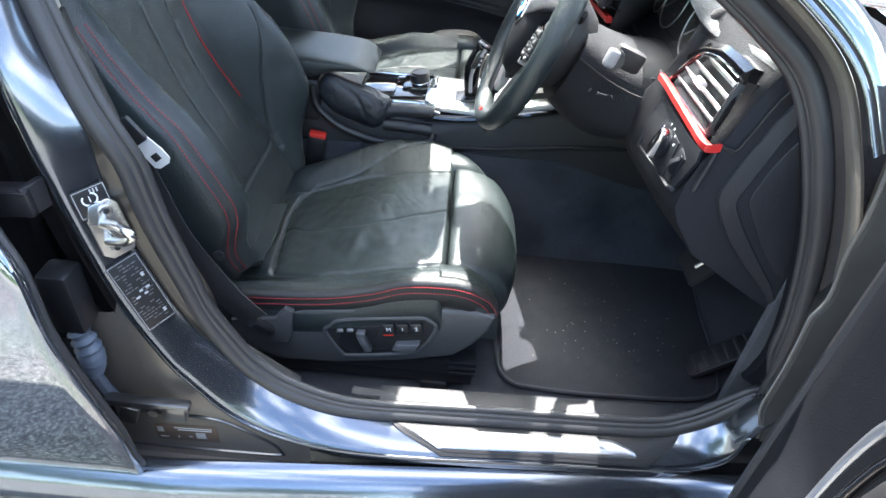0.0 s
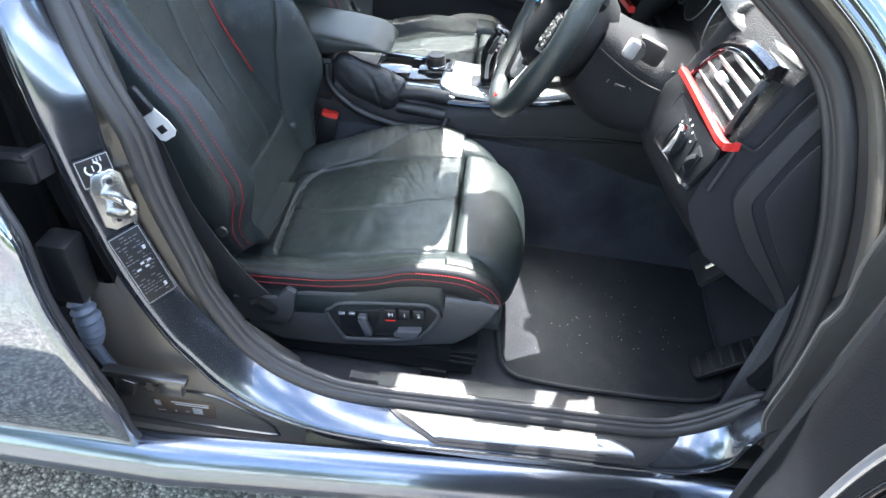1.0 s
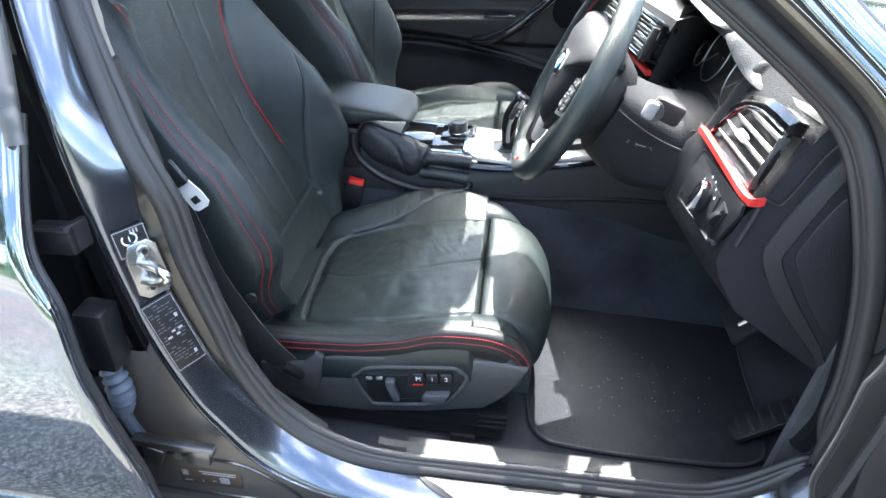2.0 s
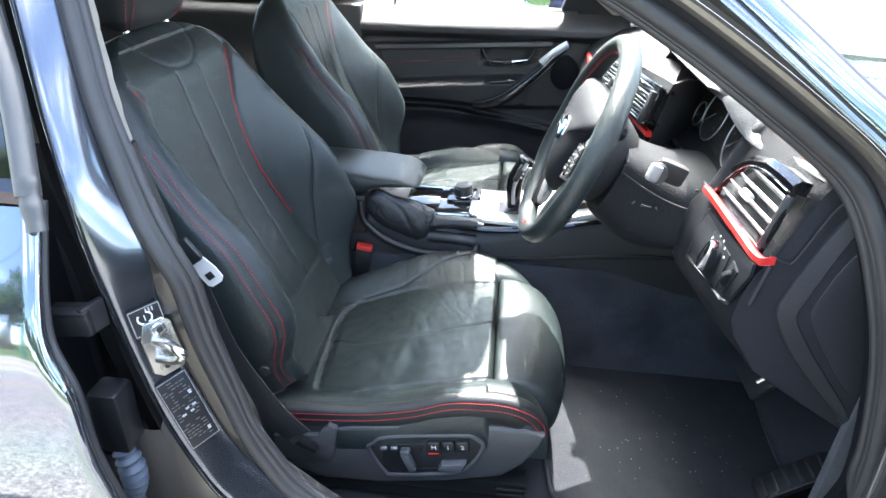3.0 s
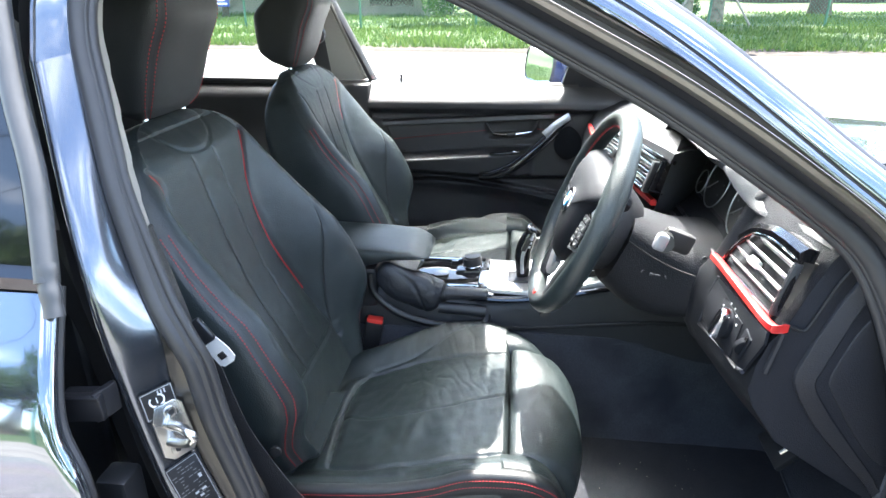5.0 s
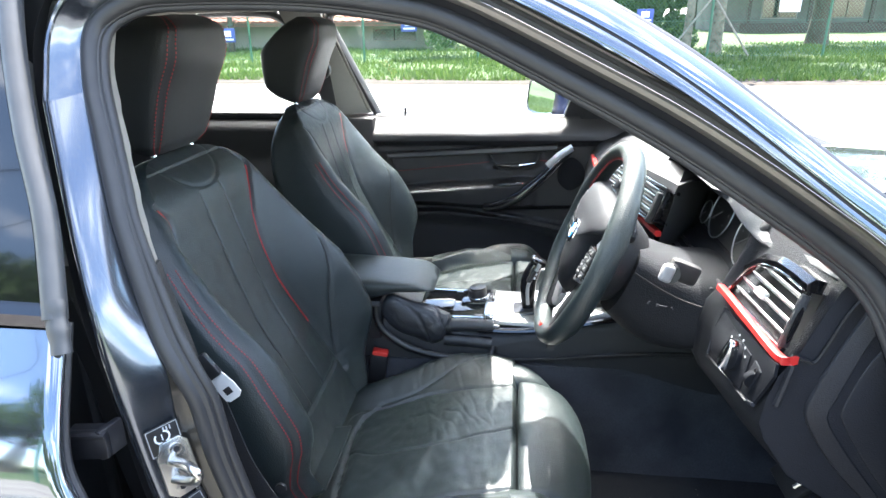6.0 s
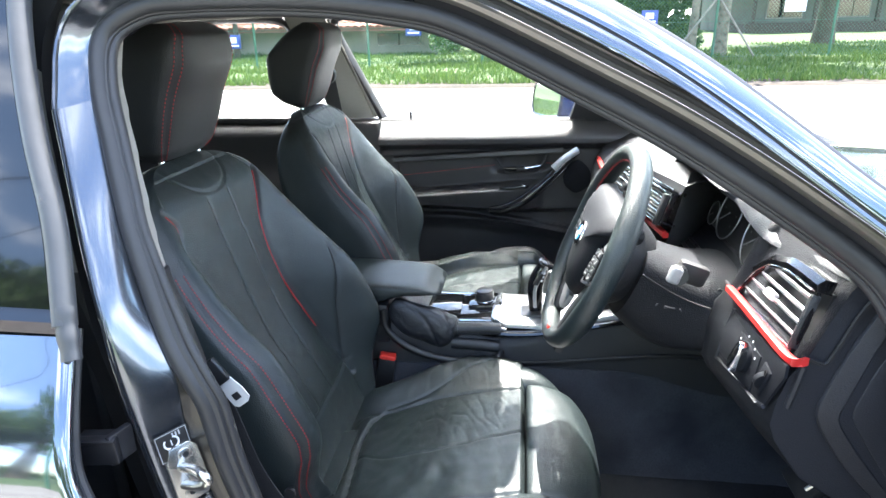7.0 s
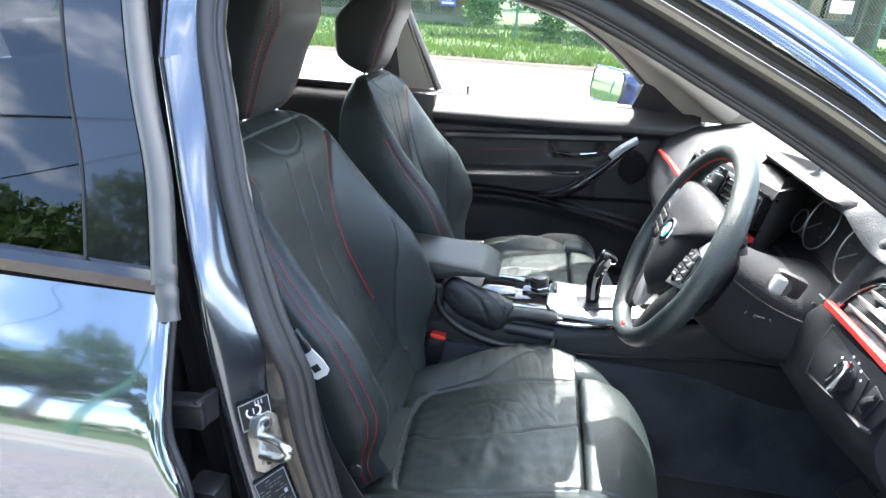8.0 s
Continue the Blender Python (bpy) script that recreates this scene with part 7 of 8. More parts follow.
part("hub_back", loft([[wheel(r * math.cos(radians(15 * i)), r * math.sin(radians(15 * i)) - 0.005, w) for i in range(24)] for r, w in ((0.090, -0.022), (0.088, -0.045), (0.070, -0.075), (0.060, -0.09))]), PLASTIC, WH)
for side in (-1, 1):
    wing = [(0.070, -0.045), (0.084, 0.000), (0.100, 0.030), (0.125, 0.056), (0.168, 0.068), (0.168, 0.020), (0.150, -0.010), (0.120, -0.030)]
    SPK = part("spoke", plate([(side * a, b) for a, b in wing][::side], 0.012, WM @ Matrix.Translation((0, 0, -0.003)), 0.003), SATIN, WH, "satin silver spoke")
    pad = [(0.078, -0.020), (0.088, 0.010), (0.104, 0.036), (0.140, 0.032), (0.148, 0.008), (0.138, -0.016), (0.096, -0.032)]
    part("button_pad", plate([(side * a, b) for a, b in pad][::side], 0.005, WM @ Matrix.Translation((0, 0, 0.007)), 0.002), GLOSS, SPK, "gloss black button pad")
    for r in range(4):
        for q in range(2):
            at = WM @ Matrix.Translation((side * (0.098 + 0.027 * q + 0.004 * r * (1 - q)), -0.018 + 0.0140 * r + 0.002 * q, 0.0124)) @ pose(0, 0, 0, 0, 0, side * 8)
            part("wheel_button", obox(at, 0.024, 0.0115, 0.003, 0.0012), PLASTIC_SMOOTH, SPK)
            if wheel(side * 0.11, 0).y < 0.55:
                part("button_print", obox(at @ Matrix.Translation((0.001 * q, 0, 0.0016)) @ pose(0, 0, 0, 0, 0, 24 * q + 8 * r), 0.012 - 0.003 * (r % 2), 0.0020, 0.0005), GREY_PRINT, SPK)
    part("lower_spoke", loft([[wheel(side * (a + n_ * h * 0.9), b + m_ * h * 0.9, d) for n_, m_, d in ((-0.8, 0.5, -0.016), (-0.8, 0.5, -0.004), (-0.4, 0.25, 0.003), (0.4, -0.25, 0.003), (0.8, -0.5, -0.004), (0.8, -0.5, -0.016))] for a, b, h in ((0.118, -0.034, 0.030), (0.098, -0.056, 0.024), (0.080, -0.082, 0.022), (0.066, -0.110, 0.022), (0.060, -0.140, 0.026), (0.060, -0.160, 0.032))]), PLASTIC_SMOOTH, WH, "black lower spoke")
inlay = [(0.012, -0.096), (-0.030, -0.090), (-0.064, -0.058), (-0.082, -0.070), (-0.062, -0.104), (-0.034, -0.134), (-0.014, -0.134), (0.004, -0.118)]
part("lower_inlay", plate(inlay[::-1], 0.010, WM @ Matrix.Translation((0, 0, -0.010)), 0.003), SATIN, WH, "silver lower spoke inlay")
part("cover_joint", tube([wheel(p.x * 1.004, p.y * 1.004 + 0.002, -0.006 - 0.010 * step(0.09, 0.15, abs(p.x))) for p in hub_line if p.y < 0.072], 0.0018, 6), SEAM, HUB)
part("stitch_mark", obox(WM @ Matrix.Translation((0.040, -0.155, 0.014)), 0.012, 0.010, 0.003, 0.001), RED_PLASTIC, WH, "red stitched mark")
COL = thing("steering_column", (0.63, 0.55, 0.86), "black plastic steering column shroud with a stalk", "steering column")
col = []
for k in range(16):
    q = k / 15
    c = WC - WN * (0.070 + 0.150 * q) + Vector((0, 0, -0.006 - 0.012 * math.sin(math.pi * q)))
    hw = 0.086 + 0.034 * q ** 1.3
    up_, dn = 0.052 + 0.022 * q, 0.082 - 0.006 * q + 0.014 * math.sin(math.pi * q)
    row = []
    for a in range(36):
        t = 2 * math.pi * a / 36
        e = 2 / 3.0
        cc, ss = math.cos(t), math.sin(t)
        row.append(c + Vector((0, math.copysign(abs(cc) ** e, cc) * hw, 0)) + WU * math.copysign(abs(ss) ** e, ss) * (up_ if ss > 0 else dn))
    col.append(row)
part("shroud", loft(col), PLASTIC_SOFT, COL, "grained black column shroud", sharp=60)
part("shroud_joint", tube([r[17] + Vector((0, -0.0005, 0)) for r in col], 0.0016, 6), SEAM, COL)
ST = part("stalk", tube(spline([(0.640, 0.45, 0.905), (0.628, 0.42, 0.915), (0.620, 0.395, 0.922), (0.616, 0.374, 0.926)], 14), 0.0125, 12, taper=lambda k: 0.8 + 0.35 * k), PLASTIC_SMOOTH, COL, "black stalk with grey end cap")
part("stalk_cap", obox(axes((0.609, 0.366, 0.931), (0.1, -1, 0.10), (0.35, 0, 0.94)), 0.014, 0.026, 0.018, 0.005, 3), GREY_CAP, ST, "grey stalk end cap")
part("stalk_socket", obox(pose(0.652, 0.440, 0.905, 0, 20, 0), 0.050, 0.020, 0.034, 0.008), DARK, COL)
part("key_print", join(obox(pose(0.628, 0.4405, 0.845, 0, 8, 0), 0.012, 0.002, 0.0018), obox(pose(0.620, 0.4408, 0.846, 0, 8, 0), 0.004, 0.002, 0.004), obox(pose(0.606, 0.4412, 0.850, 0, 30, 0), 0.002, 0.002, 0.005), obox(pose(0.643, 0.4400, 0.842, 0, -30, 0), 0.002, 0.002, 0.005)), TRIM_GREY, COL)
# ---- passenger's side: door, pillars, rear door ----
PD = thing("passenger_door", (0.25, 1.64, 0.35), "closed passenger door with a black lining and red stitching", "car door")
def lining_y(x, z):
    """The lining's face: a sloping shoulder, an undercut, the insert, the padded rest and two sweeping ribs."""
    y = 1.634
    shoulder = 0.905 + 0.012 * x
    y -= 0.036 * step(shoulder - 0.042, shoulder - 0.012, z)
    y += 0.062 * max(0, (z - shoulder) / 0.058) ** 1.4
    top, low = 0.722 + 0.090 * x, 0.664 + 0.006 * math.cos(9 * x)
    ends = step(-0.004, 0.030, x) * step(0.470, 0.400, x)
    y -= 0.050 * step(top + 0.010, top - 0.012, z) * step(low - 0.008, low + 0.016, z) * ends
    y -= 0.014 * step(top + 0.005, top - 0.004, z) * step(low, top, z) * ends
    y += 0.018 * step(low + 0.002, low - 0.020, z)
    rib = 0.628 + 0.05 * x - 0.26 * max(0, x - 0.10) ** 1.5
    y -= 0.026 * math.exp(-(max(0, rib - z) / 0.030) ** 2) * step(rib + 0.010, rib, z)
    rib2 = 0.642 - 0.15 * max(0, x - 0.25)
    y -= 0.016 * math.exp(-(max(0, rib2 - z) / 0.016) ** 2) * step(rib2 + 0.007, rib2, z) * step(0.23, 0.30, x)
    y += 0.030 * math.exp(-(((x - 0.385) / 0.083) ** 6 + ((z - 0.826 - 0.06 * (x - 0.385)) / 0.031) ** 6))
    y += 0.012 * step(0.48, 0.40, z)
    y -= 0.0030 * groove(z - (0.852 + 0.065 * x), 0.004) * step(0.50, 0.46, x)
    return y
part("door_lining", loft([[(-0.10 + 0.86 * i / 150, lining_y(-0.10 + 0.86 * i / 150, 0.34 + 0.622 * j / 190), 0.34 + 0.622 * j / 190) for i in range(151)] for j in range(191)], closed_ring=False), PLASTIC, PD, "black door lining with padded armrest", sharp=60)
part("outer_shell", box(-0.13, 0.80, 1.715, 1.775, 0.30, 0.966, 0.01), PAINT, PD)
part("belt_capping", loft([[(x, 1.655, 0.950), (x, 1.658, 0.962), (x, 1.664, 0.968), (x, 1.690, 0.970), (x, 1.72, 0.966)] for x in (-0.10 + 0.70 * k / 8 for k in range(9))], closed_ring=False), PLASTIC, PD)
strip_z = lambda x: 0.835 + 0.064 * (x + 0.036)
part("trim_strip", loft([[(x, 1.636, strip_z(x) - 0.011), (x, 1.618, strip_z(x) - 0.010), (x, 1.613, strip_z(x) - 0.006), (x, 1.614, strip_z(x) + 0.006), (x, 1.619, strip_z(x) + 0.010), (x, 1.636, strip_z(x) + 0.011)] for x in (-0.055 + 0.58 * i / 24 for i in range(25))]), TRIM_GREY, PD, "dark satin trim strip")
part("insert_edge", tube(spline([(-0.045, 1.634, 0.826), (-0.034, 1.634, 0.79), (-0.012, 1.633, 0.745), (0.02, 1.632, 0.735)], 24), 0.003, 6), SEAM, PD)
part("red_stitching", stitches([Vector((x, lining_y(x, 0.780 + 0.117 * x) - 0.0012, 0.780 + 0.117 * x)) for x in (-0.02 + 0.315 * k / 14 for k in range(15))], 0.007, 0.0011, (0, 1, 0)), THREAD, PD, "red stitching line")
part("red_stitching", stitches([Vector((x, lining_y(x, 0.822) - 0.0012, 0.822 + 0.02 * (x - 0.47))) for x in (0.472, 0.49, 0.508)], 0.007, 0.0011, (0, 1, 0)), THREAD, PD, "red stitching line")
rec = [(0.302, 0.842), (0.312, 0.851), (0.455, 0.861), (0.471, 0.855), (0.452, 0.814), (0.425, 0.797), (0.345, 0.791), (0.328, 0.800)]
part("handle_recess", plate([(p.x, p.y) for p in spline([(a, b, 0) for a, b in rec], 40, True)], 0.002, axes((0, 1.6680, 0), (1, 0, 0), (0, 0, 1))), DARK, PD)
part("recess_rim", tube(spline([(a, 1.631, b) for a, b in rec], 50, True), 0.0036, 8, True), PLASTIC, PD)
H = part("door_release", tube(spline([(0.322, 1.628, 0.806), (0.36, 1.618, 0.806), (0.41, 1.617, 0.810), (0.452, 1.622, 0.817)], 16), 0.0085, 10, up=(0, 0, 1), flat=0.65, taper=lambda k: 1.0 - 0.4 * abs(2 * k - 1) ** 3), CHROME, PD, "chrome door release")
part("release_hinge", tube([(0.372, 1.612, 0.806), (0.400, 1.612, 0.809)], 0.0078, 8, flat=0.8), PLASTIC_SMOOTH, H)
pull = spline([(0.285, 1.585, 0.668), (0.33, 1.574, 0.676), (0.39, 1.568, 0.705), (0.45, 1.570, 0.752), (0.50, 1.578, 0.800), (0.545, 1.594, 0.848), (0.575, 1.608, 0.872)], 40)
part("pull_handle", tube(pull, 0.017, 12, up=(0, 1, 0), flat=0.8, taper=lambda k: 0.55 + 0.5 * math.sin(math.pi * min(1, 0.25 + 0.6 * k))), GLOSS, PD, "gloss black pull handle")
# Silver overlay draws the sky's reflection on the gloss black handle.
part("pull_handle_sky_glint", tube(spline([(0.493, 1.5665, 0.818), (0.525, 1.572, 0.848), (0.572, 1.590, 0.877)], 12), 0.0125, 10, up=(0, 1, 0), flat=0.3), SATIN, PD, "silver piece standing for sky reflected in the pull handle")
part("window_switch", obox(pose(0.365, 1.578, 0.752, 0, -5, 0), 0.10, 0.022, 0.006, 0.002), GLOSS, PD)
part("switch_tip", obox(pose(0.396, 1.574, 0.758), 0.010, 0.008, 0.006, 0.002), CHROME, PD)
part("speaker_grille", plate([(p.x, p.y) for p in spline([(0.575, 0.836, 0), (0.618, 0.80, 0), (0.618, 0.752, 0), (0.575, 0.722, 0), (0.535, 0.752, 0), (0.535, 0.80, 0)], 40, True)], 0.008, axes((0, 1.630, 0), (1, 0, 0), (0, 0, 1)), 0.003), DOOR_BLACK, PD)
part("lock_pin", join(tube([(0.004, 1.668, 0.966), (0.004, 1.668, 0.992)], 0.0048, 8), disc(pose(0.004, 1.668, 0.988), 0.006, 0.004, 12, 0.001)), PLASTIC_SMOOTH, PD, "small black lock pin")
def far_y(z):
    return 1.81 - (body_y(z) + 0.02)
frame_path = [(-0.100, 0.962), (-0.145, 1.08), (-0.190, 1.20), (-0.212, 1.265), (-0.20, 1.298), (-0.14, 1.309), (-0.01, 1.300), (0.10, 1.285), (0.20, 1.264), (0.32, 1.226), (0.41, 1.177), (0.49, 1.119), (0.56, 1.058), (0.63, 1.000), (0.69, 0.955)]
fp = spline([(x, far_y(z) - 0.02, z) for x, z in frame_path], 60)
part("window_frame", tube(fp, 0.014, 10, up=(0, 1, 0), flat=1.8), RUBBER, PD, "black window frame")
def pane_between(xa, xb, z0, z1, n=14):
    rows = [[(xa(z) + (xb(z) - xa(z)) * i / 6, far_y(z), z) for i in range(7)] for z in (z0 + (z1 - z0) * k / n for k in range(n + 1))]
    return solid(rows, (0, 0.004, 0))
w = part("window_pane", pane_between(lambda z: -0.10 - 0.33 * (z - 0.96), lambda z: 0.69 - 1.19 * (z - 0.955) if z < 1.19 else 0.41 - 3.2 * (z - 1.19), 0.955, 1.30), GLASS, PD, "clear window pane")
w.visible_shadow = False
part("mirror_triangle", plate([(0.540, 0.0), (0.74, 0.0), (0.72, 0.03), (0.60, 0.100), (0.565, 0.105)], 0.02, axes((0, 1.690, 0.957), (1, 0, 0), (0, -0.45, 1)), 0.004), PLASTIC_SMOOTH, PD, "black mirror triangle")
# lining of the pillar beside the windscreen
low_edge = spline([(x, far_y(z) - 0.030, z) for x, z in ((0.325, 1.219), (0.41, 1.171), (0.49, 1.112), (0.56, 1.051), (0.63, 0.993), (0.70, 0.940))], 24)
def screen_edge(k):
    return Vector((0.92 - 0.653 * k, 1.600 - 0.14 * k, 0.950 + 0.385 * k + 0.02 * math.sin(math.pi * k)))
lining = []
for i, p in enumerate(low_edge):
    q = screen_edge(0.90 - 0.90 * i / (len(low_edge) - 1))
    n = Vector((0, -1, -0.15))
    lining.append([p + Vector((0, 0.035, 0.004)), p + Vector((0, 0.008, 0))] + [p.lerp(q, s) + n * 0.022 * math.sin(math.pi * min(1, s * 1.15)) ** 0.7 for s in (0.02, 0.08, 0.2, 0.4, 0.6, 0.8)] + [q, q + Vector((0.01, 0.02, 0.01))])
part("pillar_lining", loft(lining, closed_ring=False), LINER, CAR, "light grey windscreen pillar lining")
head_edge = spline([(x, far_y(z) - 0.030, z) for x, z in ((-0.10, 1.312), (0.0, 1.301), (0.10, 1.281), (0.20, 1.258), (0.322, 1.2195))], 20)
part("rail_lining", loft([[p + Vector((0, 0.035, 0.004)), p + Vector((0, 0.006, 0)), p + Vector((0, -0.008, 0.004)), p + Vector((0.012, -0.045, 0.035)), p + Vector((0.03, -0.085, 0.075))] for p in head_edge], closed_ring=False), LINER, CAR)
# mirror on that door
MIR = thing("wing_mirror", (0.60, 1.84, 0.98), "deep blue and black wing mirror reflecting grass", "wing mirror")
mm = axes((0.474, 1.87, 1.007), (-0.37, 0.93, 0.0), (0.12, 0.0, 1))
shell = []
for k, sc in ((0, 1.0), (0.02, 1.03), (0.05, 1.01), (0.085, 0.93), (0.110, 0.76), (0.122, 0.4)):
    shell.append([mm @ Vector((u * sc, v * sc, -k)) for u, v in rounded(0.245, 0.122, 0.040, 6)])
nrm = mm.to_3x3() @ Vector((0, 0, 1))
if nrm.x > 0:
    shell = [[mm @ (Matrix.Diagonal((1, 1, -1, 1)) @ (mm.inverted() @ p)) for p in r] for r in shell]
part("shell", loft(shell), BLUE_PAINT, MIR, "deep blue mirror shell")
face_sign = 1 if nrm.x < 0 else -1
part("mirror_rim", tube([mm @ Vector((u, v, 0)) for u, v in rounded(0.242, 0.119, 0.040, 6)], 0.006, 8, True, nrm), GLOSS, MIR)
bm = bmesh.new()
bm.faces.new([bm.verts.new(mm @ Vector((u, v, 0.002 * face_sign))) for u, v in rounded(0.234, 0.111, 0.037, 6)])
part("mirror_glass", bm, MIRROR_GLASS, MIR, "mirror glass", smooth=False)
part("mirror_arm", tube(spline([(0.565, 1.70, 0.965), (0.555, 1.76, 0.975), (0.54, 1.80, 1.0)], 10), 0.022, 10, flat=0.6), BLUE_PAINT, MIR)

# centre pillar on the passenger's side
FP = thing("far_centre_pillar", (-0.15, 1.60, 0.40), "passenger's side centre pillar with beige upper trim", "pillar")
part("upper_trim", loft([[(a, y - 0.03, z), (a, y - 0.055, z), (a - 0.05, y - 0.065, z), (a - 0.125, y - 0.06, z), (a - 0.13, y, z), (a, y, z)] for a, y, z in ((-0.125 - 0.31 * (z - 0.97), far_y(z), z) for z in (0.972 + 0.34 * k / 14 for k in range(15)))]), LINER, FP, "grey-beige upper pillar trim")
part("lower_trim", box(-0.30, -0.096, 1.60, 1.72, 0.38, 0.966, 0.012), SCUFF_BLACK, FP)
part("bright_edge", tube([(-0.118 - 0.31 * (z - 0.97), far_y(z) - 0.045, z) for z in (0.975 + 0.32 * k / 10 for k in range(11))], 0.0045, 6), LINER, FP)
part("belt_guide", join(disc(axes((-0.235, 1.520, 1.13), (1, 0, 0), (0, 0, 1)), 0.030, 0.02, 24, 0.005)), PLASTIC_SMOOTH, FP, "black belt height guide")
FB = thing("passenger_belt", (-0.22, 1.53, 0.45), "black webbing belt of the passenger's seat", "seat belt")
part("webbing", ribbon([(-0.235, 1.515, 1.13), (-0.215, 1.535, 0.95), (-0.19, 1.545, 0.75), (-0.15, 1.55, 0.50)], 0.046, (1, 0, 0.25)), WEB, FB)

RD = thing("far_rear_door", (-0.75, 1.64, 0.35), "closed rear door on the passenger's side", "car door")
part("door_lining", loft([[(x, 1.63 - 0.02 * math.exp(-((z - 0.72) / 0.05) ** 2) + 0.03 * step(0.92, 0.96, z), z) for x in (-1.18 + 0.92 * i / 20 for i in range(21))] for z in (0.34 + 0.63 * j / 40 for j in range(41))], closed_ring=False), SCUFF_BLACK, RD, "black rear door lining")
part("belt_capping", box(-1.16, -0.27, 1.648, 1.73, 0.955, 0.975, 0.006), SCUFF_BLACK, RD)
part("outer_shell", box(-1.20, -0.14, 1.73, 1.785, 0.30, 0.955, 0.01), PAINT, RD)
rp = spline([(x, far_y(z) - 0.02, z) for x, z in ((-0.262, 0.965), (-0.30, 1.12), (-0.335, 1.25), (-0.37, 1.292), (-0.45, 1.306), (-0.65, 1.303), (-0.85, 1.280), (-1.00, 1.22), (-1.10, 1.08), (-1.13, 0.97))], 50)
part("window_frame", tube(rp, 0.018, 10, up=(0, 1, 0), flat=1.6), RUBBER, RD)
w = part("window_pane", pane_between(lambda z: -0.265 - 0.25 * (z - 0.96), lambda z: -1.12 + 0.5 * max(0, z - 1.1), 0.955, 1.30), GLASS, RD, "clear rear window pane")
w.visible_shadow = False
part("quarter_trim", join(plate([(-1.20, 0.96), (-1.10, 0.96), (-0.98, 1.24), (-0.80, 1.31), (-1.20, 1.31)], 0.03, axes((0, 1.62, 0), (1, 0, 0), (0, 0, 1)))), LINER, RD)
part("side_rail", tube(spline([(0.30, 1.455, 1.300), (0.10, 1.48, 1.322), (-0.3, 1.485, 1.330), (-0.9, 1.47, 1.318)], 30), 0.026, 10, flat=1.0), LINER, CAR)
part("grab_handle", tube(spline([(-0.05, 0.335, 1.318), (-0.06, 0.35, 1.300), (-0.10, 0.356, 1.292), (-0.20, 0.356, 1.296), (-0.24, 0.35, 1.304), (-0.25, 0.335, 1.32)], 24), 0.010, 10), LINER, CAR, "grey-beige grab handle")
part("near_side_rail", tube(spline([(0.28, 0.350, 1.306), (0.10, 0.340, 1.328), (-0.3, 0.335, 1.334), (-0.9, 0.345, 1.32)], 30), 0.024, 10), LINER, CAR)

# rear bench
BENCH = thing("rear_bench", (-0.75, 0.9, 0.30), "black leather rear bench seat", "car seat")
part("cushion", box(-0.95, -0.48, 0.30, 1.52, 0.36, 0.55, 0.05, 4), LEATHER, BENCH)
part("backrest", join(box(-0.10, 0.06, -0.58, 0.58, -0.05, 0.56, 0.045, 4, pose(-0.98, 0.905, 0.52, 0, -22, 0))), LEATHER, BENCH)
for y in (0.55, 1.26):
    part("headrest", box(-0.05, 0.05, -0.12, 0.12, 0, 0.12, 0.03, 3, pose(-1.20, y, 1.02, 0, -15, 0)), LEATHER_SIDE, BENCH)
part("parcel_shelf", box(-1.35, -1.15, 0.25, 1.56, 0.98, 1.0), PLASTIC, CAR)
rear_glass = part("rear_window", solid([[(-1.20 - 0.35 * k / 6, 0.30 + 1.21 * j / 8, 1.33 - 0.34 * k / 6) for j in range(9)] for k in range(7)], (0, 0, 0.004)), TINTED, CAR)

# ---- across the road ----
def blades(n, area, seed, h0, h1, mat, name, label, height, density=None):
    random.seed(seed)
    verts, faces = [], []
    for _ in range(n):
        x, y = random.uniform(*area[0]), area[1][0] + (area[1][1] - area[1][0]) * random.random() ** 1.4
        if density and random.random() > density(x, y):
            continue
        z, h, a = height(x, y), random.uniform(h0, h1), random.uniform(0, math.pi)
        w = random.uniform(0.012, 0.03)
        lx, ly = random.gauss(0, 0.3) * h, random.gauss(0, 0.3) * h
        k = len(verts)
        verts += [(x - w * math.cos(a), y - w * math.sin(a), z), (x + w * math.cos(a), y + w * math.sin(a), z), (x + lx, y + ly, z + h)]
        faces.append((k, k + 1, k + 2))
    me = bpy.data.meshes.new(name)
    me.from_pydata(verts, [], faces)
    me.materials.append(mat)
    return tagged(new(name, me), label, "grass", kind="stuff")
lawn_z = lambda x, y: -0.02 + 0.06 * step(13.4, 14.3, y) + 0.02 * (y - 13.6) * step(13.6, 20, y) * 0.6 + wobble(x, y, 0.5, 0.08)
blades(90000, ((-26, 16), (13.7, 26)), 11, 0.05, 0.19, GRASS, "grass", "long sunny green grass behind the road", lawn_z, lambda x, y: 0.35 + 0.65 * step(-0.2, 0.2, noise.noise(Vector((x * 0.5, y * 0.5, 1)))))
blades(16000, ((-52, -26), (13.7, 26)), 13, 0.06, 0.2, GRASS, "grass", "grass farther along the road", lawn_z)
blades(30000, ((10, 34), (14.0, 30)), 12, 0.05, 0.16, GRASS, "grass", "short green grass along the far side of the road", lawn_z)

